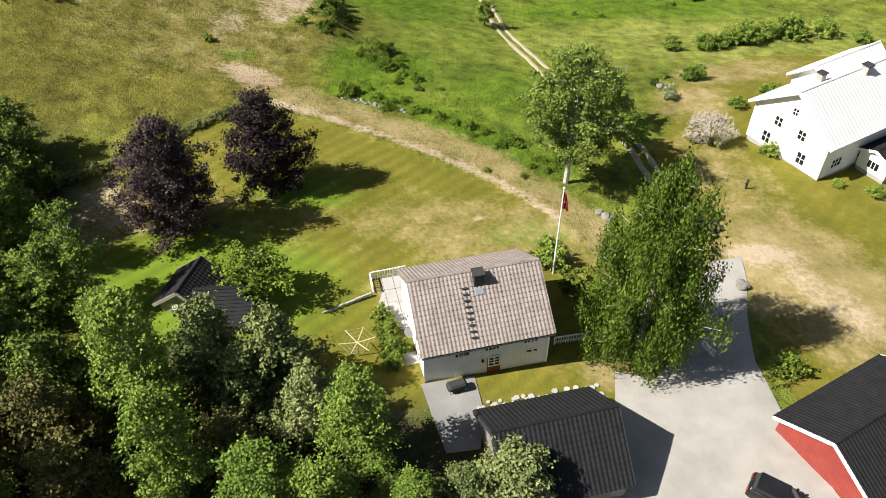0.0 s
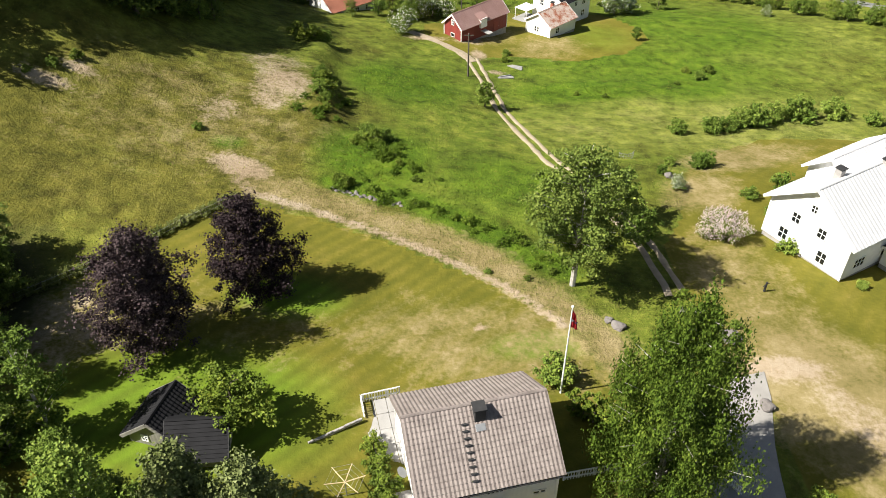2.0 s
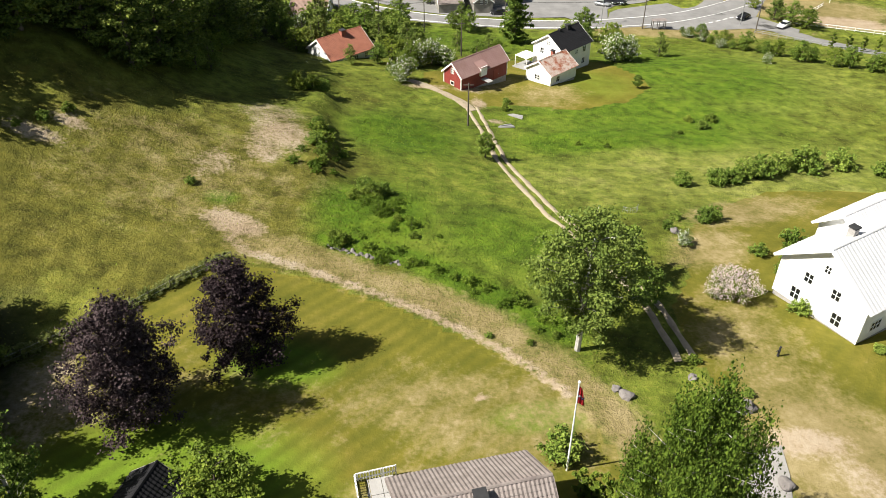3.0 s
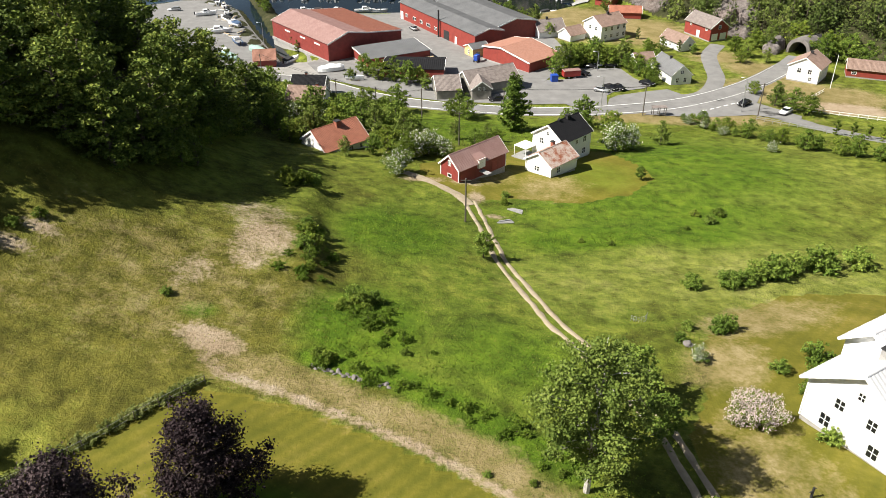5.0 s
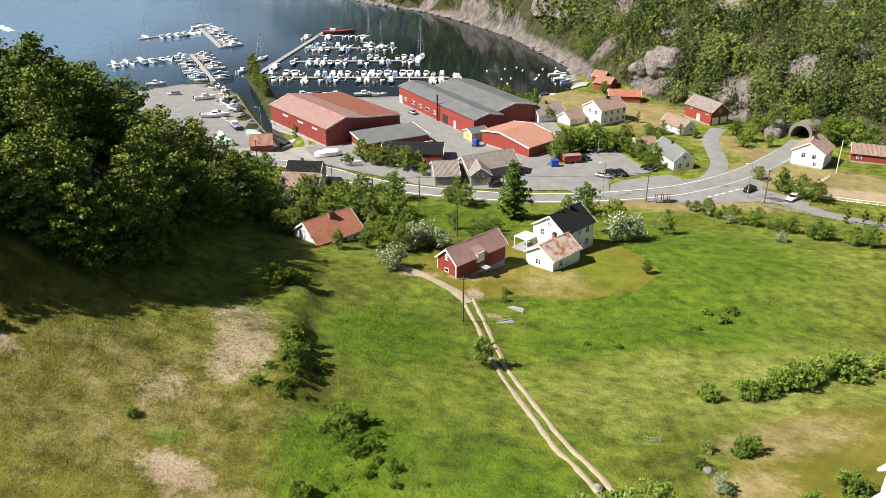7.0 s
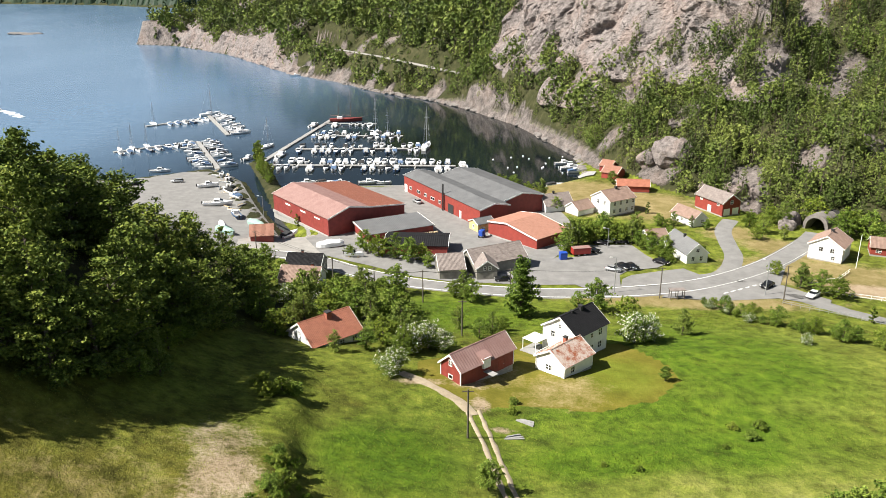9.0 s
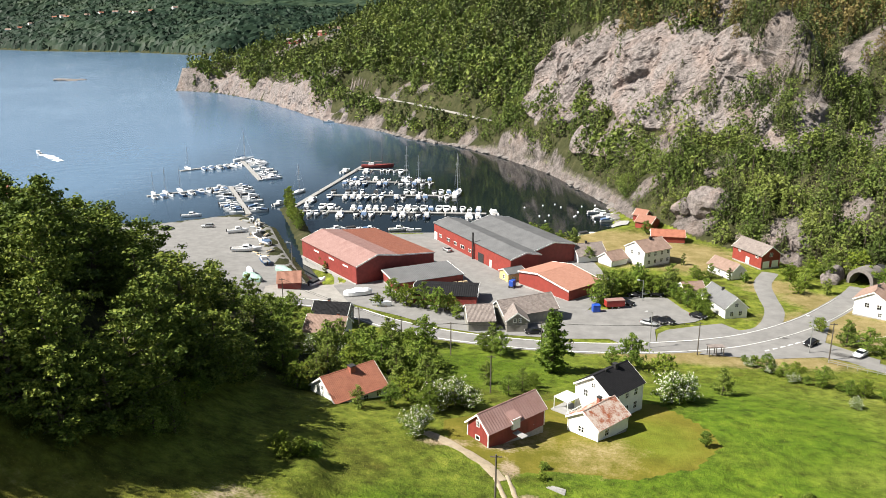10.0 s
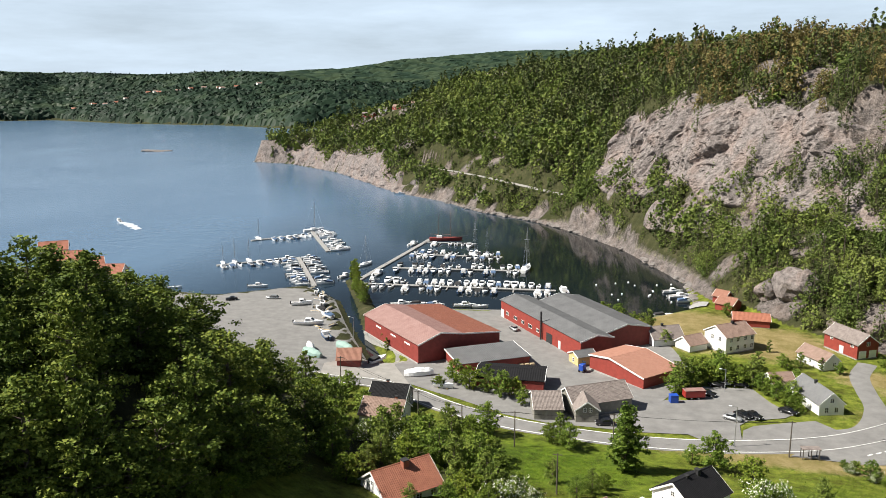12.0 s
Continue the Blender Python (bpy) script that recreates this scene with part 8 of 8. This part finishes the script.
for z in (0.45, 0.95):
    part("wire", bm_tube([(-1.55 * i, -1.8 * i, high(-21.4 - 1.55 * i, 75.0 - 1.8 * i) + z) for i in range(12)], [0.012] * 12, 4), STEEL, wire_fence)
picket_fence("white railing behind the house", (8.9, 40.6), (13.4, 41.8), 0.9, 1.2)
path = hold("garden_edging", pose(-9.9, 43.3, high(-9.9, 43.3), 0, 0, 31), "low pale stone edging across the lawn", "edging")
for i in range(9):
    part("edging_stone", bm_box(i * 0.5, i * 0.5 + 0.47, -0.09, 0.09, -0.2, 0.10 - 0.02 * (i % 3), 0.02), STONE, path)
stones = random.Random(8)
steps = hold("stepping_stones", pose(0, 0, 0), "pale stepping stones laid across the grass", "paving")
for i in range(40):
    k = i / 39
    x, y = 2.7 + 9.4 * k + stones.uniform(-0.1, 0.1), 34.0 + 2.2 * k + stones.choice((-0.4, 0.0, 0.4)) + stones.uniform(-0.1, 0.1)
    s, z = stones.uniform(0.15, 0.27), high(x, y)
    bm = bmesh.new()
    n = stones.choice((5, 6))
    bot = [bm.verts.new((x + s * math.cos(k2 * math.tau / n + i) * stones.uniform(0.8, 1.2), y + s * math.sin(k2 * math.tau / n + i), z - 0.2)) for k2 in range(n)]
    top = [bm.verts.new((v.co.x, v.co.y, z + 0.09)) for v in bot]
    bm.faces.new(top)
    for j in range(n):
        bm.faces.new((bot[j], bot[(j + 1) % n], top[(j + 1) % n], top[j]))
    part("stone", bm, CONCRETE, steps)
area("forecourt", [(-1.7, 36.1), (2.4, 37.0), (3.0, 33.6), (2.6, 30.5), (0.2, 30.0), (-0.8, 33)], ASPHALT, "grey paved forecourt by the house corner", 0.07, 1.5)
bench = hold("covered_grill", on_ground(1.0, 35.6, 20, 0.08), "black covered grill by the house wall", "grill")
part("cover", bm_box(-0.75, 0.75, -0.4, 0.4, 0.25, 0.85, 0.15), SOOT, bench)
for x in (-0.6, 0.6):
    for y in (-0.28, 0.28):
        part("leg", bm_tube([(x, y, 0), (x, y, 0.3)], [0.03, 0.03], 5), STEEL, bench)
dryer = hold("rotary_dryer", on_ground(-6.6, 38.9, 0, 0.0), "pale rotary clothes dryer with six arms on the grass", "clothes dryer")
part("post", bm_tube([(0, 0, -0.2), (0, 0, 1.75)], [0.04, 0.035], 7), STEEL, dryer)
for i in range(6):
    a = i * math.tau / 6 + 0.25
    part("arm", bm_tube([(0, 0, 1.6), (1.45 * math.cos(a), 1.45 * math.sin(a), 1.85)], [0.04, 0.03], 6), WOOD_NEW, dryer)
for k in (0.45, 0.7, 0.95):
    ring = [(1.45 * k * math.cos(i * math.tau / 6 + 0.25), 1.45 * k * math.sin(i * math.tau / 6 + 0.25), 1.6 + 0.25 * k) for i in range(7)]
    part("line", bm_tube(ring, [0.012] * 7, 4), STEEL, dryer)
gate = hold("gate", on_ground(21.2, 41.2, -60, 0.0), "white slatted gate leaning by the drive", "gate")
for i in range(7):
    part("slat", bm_box(i * 0.2 - 0.05, i * 0.2 + 0.06, -0.03, 0.0, 0.15, 0.95), TRIM, gate)
for z in (0.28, 0.8):
    part("rail", bm_box(-0.1, 1.35, 0.0, 0.05, z, z + 0.09), TRIM, gate)
post = hold("garden_post", on_ground(32.0, 64.6, 20, 0.0), "dark old hand pump on the villa lawn", "pump")
part("pump_body", bm_tube([(0, 0, -0.2), (0, 0, 1.2)], [0.12, 0.1], 8), SOOT, post)
part("pump_handle", bm_tube([(0, 0, 1.15), (0.5, 0.1, 0.75)], [0.04, 0.03], 6), SOOT, post)
part("pump_spout", bm_tube([(0, 0, 0.85), (-0.35, 0, 0.7)], [0.05, 0.05], 6), SOOT, post)
for i, (x, y, s) in enumerate(((26.3, 57.2, 0.85), (25.2, 58.4, 0.45), (26.9, 49.0, 0.6), (16.2, 58.0, 0.55), (15.4, 58.8, 0.4), (28.0, 87.6, 0.5), (16.4, 84.6, 0.45), (39.6, 80.0, 1.2), (22.8, 60.8, 0.4))):
    rock("boulder", "grey granite boulder lying in the grass", pose(x, y, high(x, y) + s * 0.25, 0, 0, i * 50), (s * 1.15, s, s * 0.75), i + 1)
for i in range(26):   # old stone wall between lawn and meadow
    k = i / 25
    x, y, s = -12.4 + 8 * k, 79.3 - 2.4 * k + 0.25 * math.sin(i * 2.2), 0.12 + 0.12 * abs(math.sin(i * 1.9))
    rock("wall_stone", "loose grey stone of an old field wall", pose(x, y, high(x, y), i * 23 % 50, i * 31 % 40, i * 70), (s * 1.5, s, s * 0.7), i + 20, group="field wall")
toy = hold("climbing_frame", on_ground(24.1, 94.0, 15, 0.0), "pale blue curved steel grid panel standing in the meadow", "steel grid")
for i in range(9):
    a = radians(-60 + i * 15)
    part("bar", bm_tube([(1.2 * math.sin(a), -1.2 * math.cos(a) + 0.6, 0.0), (1.2 * math.sin(a), -1.2 * math.cos(a) + 0.6, 0.95)], [0.025, 0.025], 5), STEEL, toy)
for z in (0.1, 0.5, 0.92):
    part("hoop", bm_tube([(1.2 * math.sin(radians(-60 + i * 12)), -1.2 * math.cos(radians(-60 + i * 12)) + 0.6, z) for i in range(11)], [0.025] * 11, 5), STEEL, toy)
for x, y, t in ((13.0, 133.6, -30), (10.9, 129.2, 10)):
    ob = hold("plank_pile", on_ground(x, y, t, 0.0), "pile of grey old planks in the grass", "timber", "plank piles")
    for j in range(5):
        part("plank", bm_box(-1.5 + 0.15 * j, 1.4 - 0.1 * j, j * 0.22 - 0.5, j * 0.22 - 0.32, 0.0, 0.12 + 0.04 * (j % 2)), PLANK, ob, at=pose(0, 0, 0.05, 0, 0, (j - 2) * 3))
terrace = hold("veranda", pose(17.2, 161.0, 12.9, 0, 0, 44), "white veranda with a white canopy at the farmhouse gable", "veranda")
part("floor_deck", bm_box(-0.2, 4.2, -0.5, 3.5, 0.2, 0.5), PLANK, terrace)
part("canopy", bm_box(0.3, 3.8, 0.2, 3.4, 2.6, 2.75, 0.04), GELCOAT, terrace)
for x in (0.4, 3.7):
    for y in (0.3, 3.3):
        part("post", bm_box(x - 0.05, x + 0.05, y - 0.05, y + 0.05, 0, 2.6), TRIM, terrace)
for i in range(12):
    part("baluster", bm_box(-0.2 + i * 0.38, -0.14 + i * 0.38, -0.5, -0.44, 0.5, 1.4), TRIM, terrace)
part("hand_rail", bm_box(-0.25, 4.25, -0.52, -0.42, 1.4, 1.48), TRIM, terrace)
shelter = hold("bus_shelter", on_ground(55.6, 206.6, 3, 0.05), "small open wooden bus shelter by the road", "bus shelter")
part("shelter_roof", bm_box(-1.9, 1.9, -0.9, 0.9, 2.25, 2.38, 0.02), TILE_GREY, shelter)
for x in (-1.6, 0, 1.6):
    for y in (-0.7, 0.7):
        part("post", bm_box(x - 0.07, x + 0.07, y - 0.07, y + 0.07, -0.2, 2.25), POLE_WOOD, shelter)
part("bench_seat", bm_box(-1.5, 1.5, -0.6, -0.2, 0.4, 0.48), PLANK, shelter)
picket_fence("long white rail fence round the paddock", (90, 216.5), (99, 218.5), 1.0, 2.2, pickets=False)
picket_fence("long white rail fence round the paddock", (99, 218.5), (106, 226), 1.0, 2.2, pickets=False)
picket_fence("long white rail fence along the side road", (91.5, 211), (118, 199), 1.0, 2.2, pickets=False)
picket_fence("grey steel guard rail along the side road", (79.5, 203.5), (92, 193), 0.8, 2.0, STEEL, False)
picket_fence("grey steel guard rail along the side road", (92, 192), (108, 170), 0.8, 2.0, STEEL, False)
# hillside tunnel portal
portal = hold("tunnel_portal", pose(114.5, 265.5, 2.0, 0, 0, -48) @ Matrix.Diagonal((0.72, 0.9, 0.72, 1)), "grey concrete road tunnel portal", "tunnel")
bm, inner, outer = bmesh.new(), [], []
for i in range(13):
    a = math.pi * i / 12
    inner.append((-4.2 * math.cos(a), 0.2 + 6.0 * math.sin(a) ** 0.75))
    outer.append((-5.4 * math.cos(a), 0.2 + 7.4 * math.sin(a) ** 0.6))
for y0, y1 in ((-0.5, 9.0),):
    fi, fo = [bm.verts.new((x, y0, z)) for x, z in inner], [bm.verts.new((x, y0, z)) for x, z in outer]
    bi, bo = [bm.verts.new((x, y1, z)) for x, z in inner], [bm.verts.new((x, y1, z)) for x, z in outer]
    for i in range(12):
        bm.faces.new((fi[i], fi[i + 1], fo[i + 1], fo[i]))
        bm.faces.new((fi[i], bi[i], bi[i + 1], fi[i + 1]))
        bm.faces.new((fo[i], fo[i + 1], bo[i + 1], bo[i]))
part("arch", bm, ROCKS, portal)
# added near-black panel closes the bore, standing for the shade deep inside
part("tunnel_dark_panel", bm_box(-5, 5, 8.8, 9.2, -1, 8), SOOT, portal)
# road markings
for i in range(7):
    ob = part("road_marking", bm_box(-0.7, 0.7, -0.2, 0.2, 0.0, 0.03), LINE_PAINT, at=pose(68.5 + i * 2.2, 210.2 + i * 1.25, high(68.5 + i * 2.2, 210.2 + i * 1.25) + 0.17, 0, 0, 30))
    tagged(ob, "white painted give-way dash on the road", "road marking", "road dashes")
# houses on the far hills
for i, (x, y, ww) in enumerate([(a, b, 10 + (k * 3) % 7) for k, (a, b) in enumerate(RIDGE_HOUSES)]):
    house("house", "pale house on top of the wooded ridge", "house", (x, y), (i * 17) % 50 - 25, ww, 8, 4.0, 2.2, WHITE if i % 3 else RED, TILE_GREY if i % 2 else TILE_BROWN, base=high(x, y) + 2.0, windows=[("front", 3, 2.4, 1.2, 1.2), ("front", 7, 2.4, 1.2, 1.2)], tile=(0.8, 0, 0.05, 0), group="ridge houses")
for i in range(16):
    x, y = -1500 + i * 42 + 12 * math.sin(i * 2.2), 2330 + 26 * math.sin(i * 1.3) - i * 6
    house("house", "small pale house on the hill across the fjord", "house", (x, y), i * 23 % 60, 15, 11, 6, 3.5, WHITE, TILE_BROWN if i % 2 else TILE_RED, base=high(x, y) + 7.0, tile=(2, 0, 0.05, 0), foundation=0.5, group="far houses")

for i, (x, y, sx) in enumerate(((106.5, 267, 2.6), (110, 272.5, 3.4), (121, 262, 3), (86, 327, 8), (79, 332, 5), (101, 298, 5), (107, 293, 4), (93, 306, 3))):
    rock("rock_outcrop", "cracked grey granite outcrop at the foot of the hill", pose(x, y, high(x, y) + sx * 0.1, 0, 0, i * 40), (sx, sx * 0.8, sx * (1.1 if i < 3 else 0.8)), i + 60, CLIFF_ROCK)
for i in range(70):
    k = i / 69 * 6
    j = int(min(k, 5))
    a, b = FJORD[j], FJORD[j + 1]
    x, y = a + (b - a) * (k - j)
    s = 0.8 + 1.3 * abs(math.sin(i * 2.7))
    rock("shore_rock", "pale grey shore rock at the water line", pose(x + 2 + math.sin(i * 1.3), y + 1.5 * math.cos(i * 2.1), 0.3, 0, 0, i * 33), (s * 1.6, s, s * 0.7), i % 9 + 80, group="shore rocks")
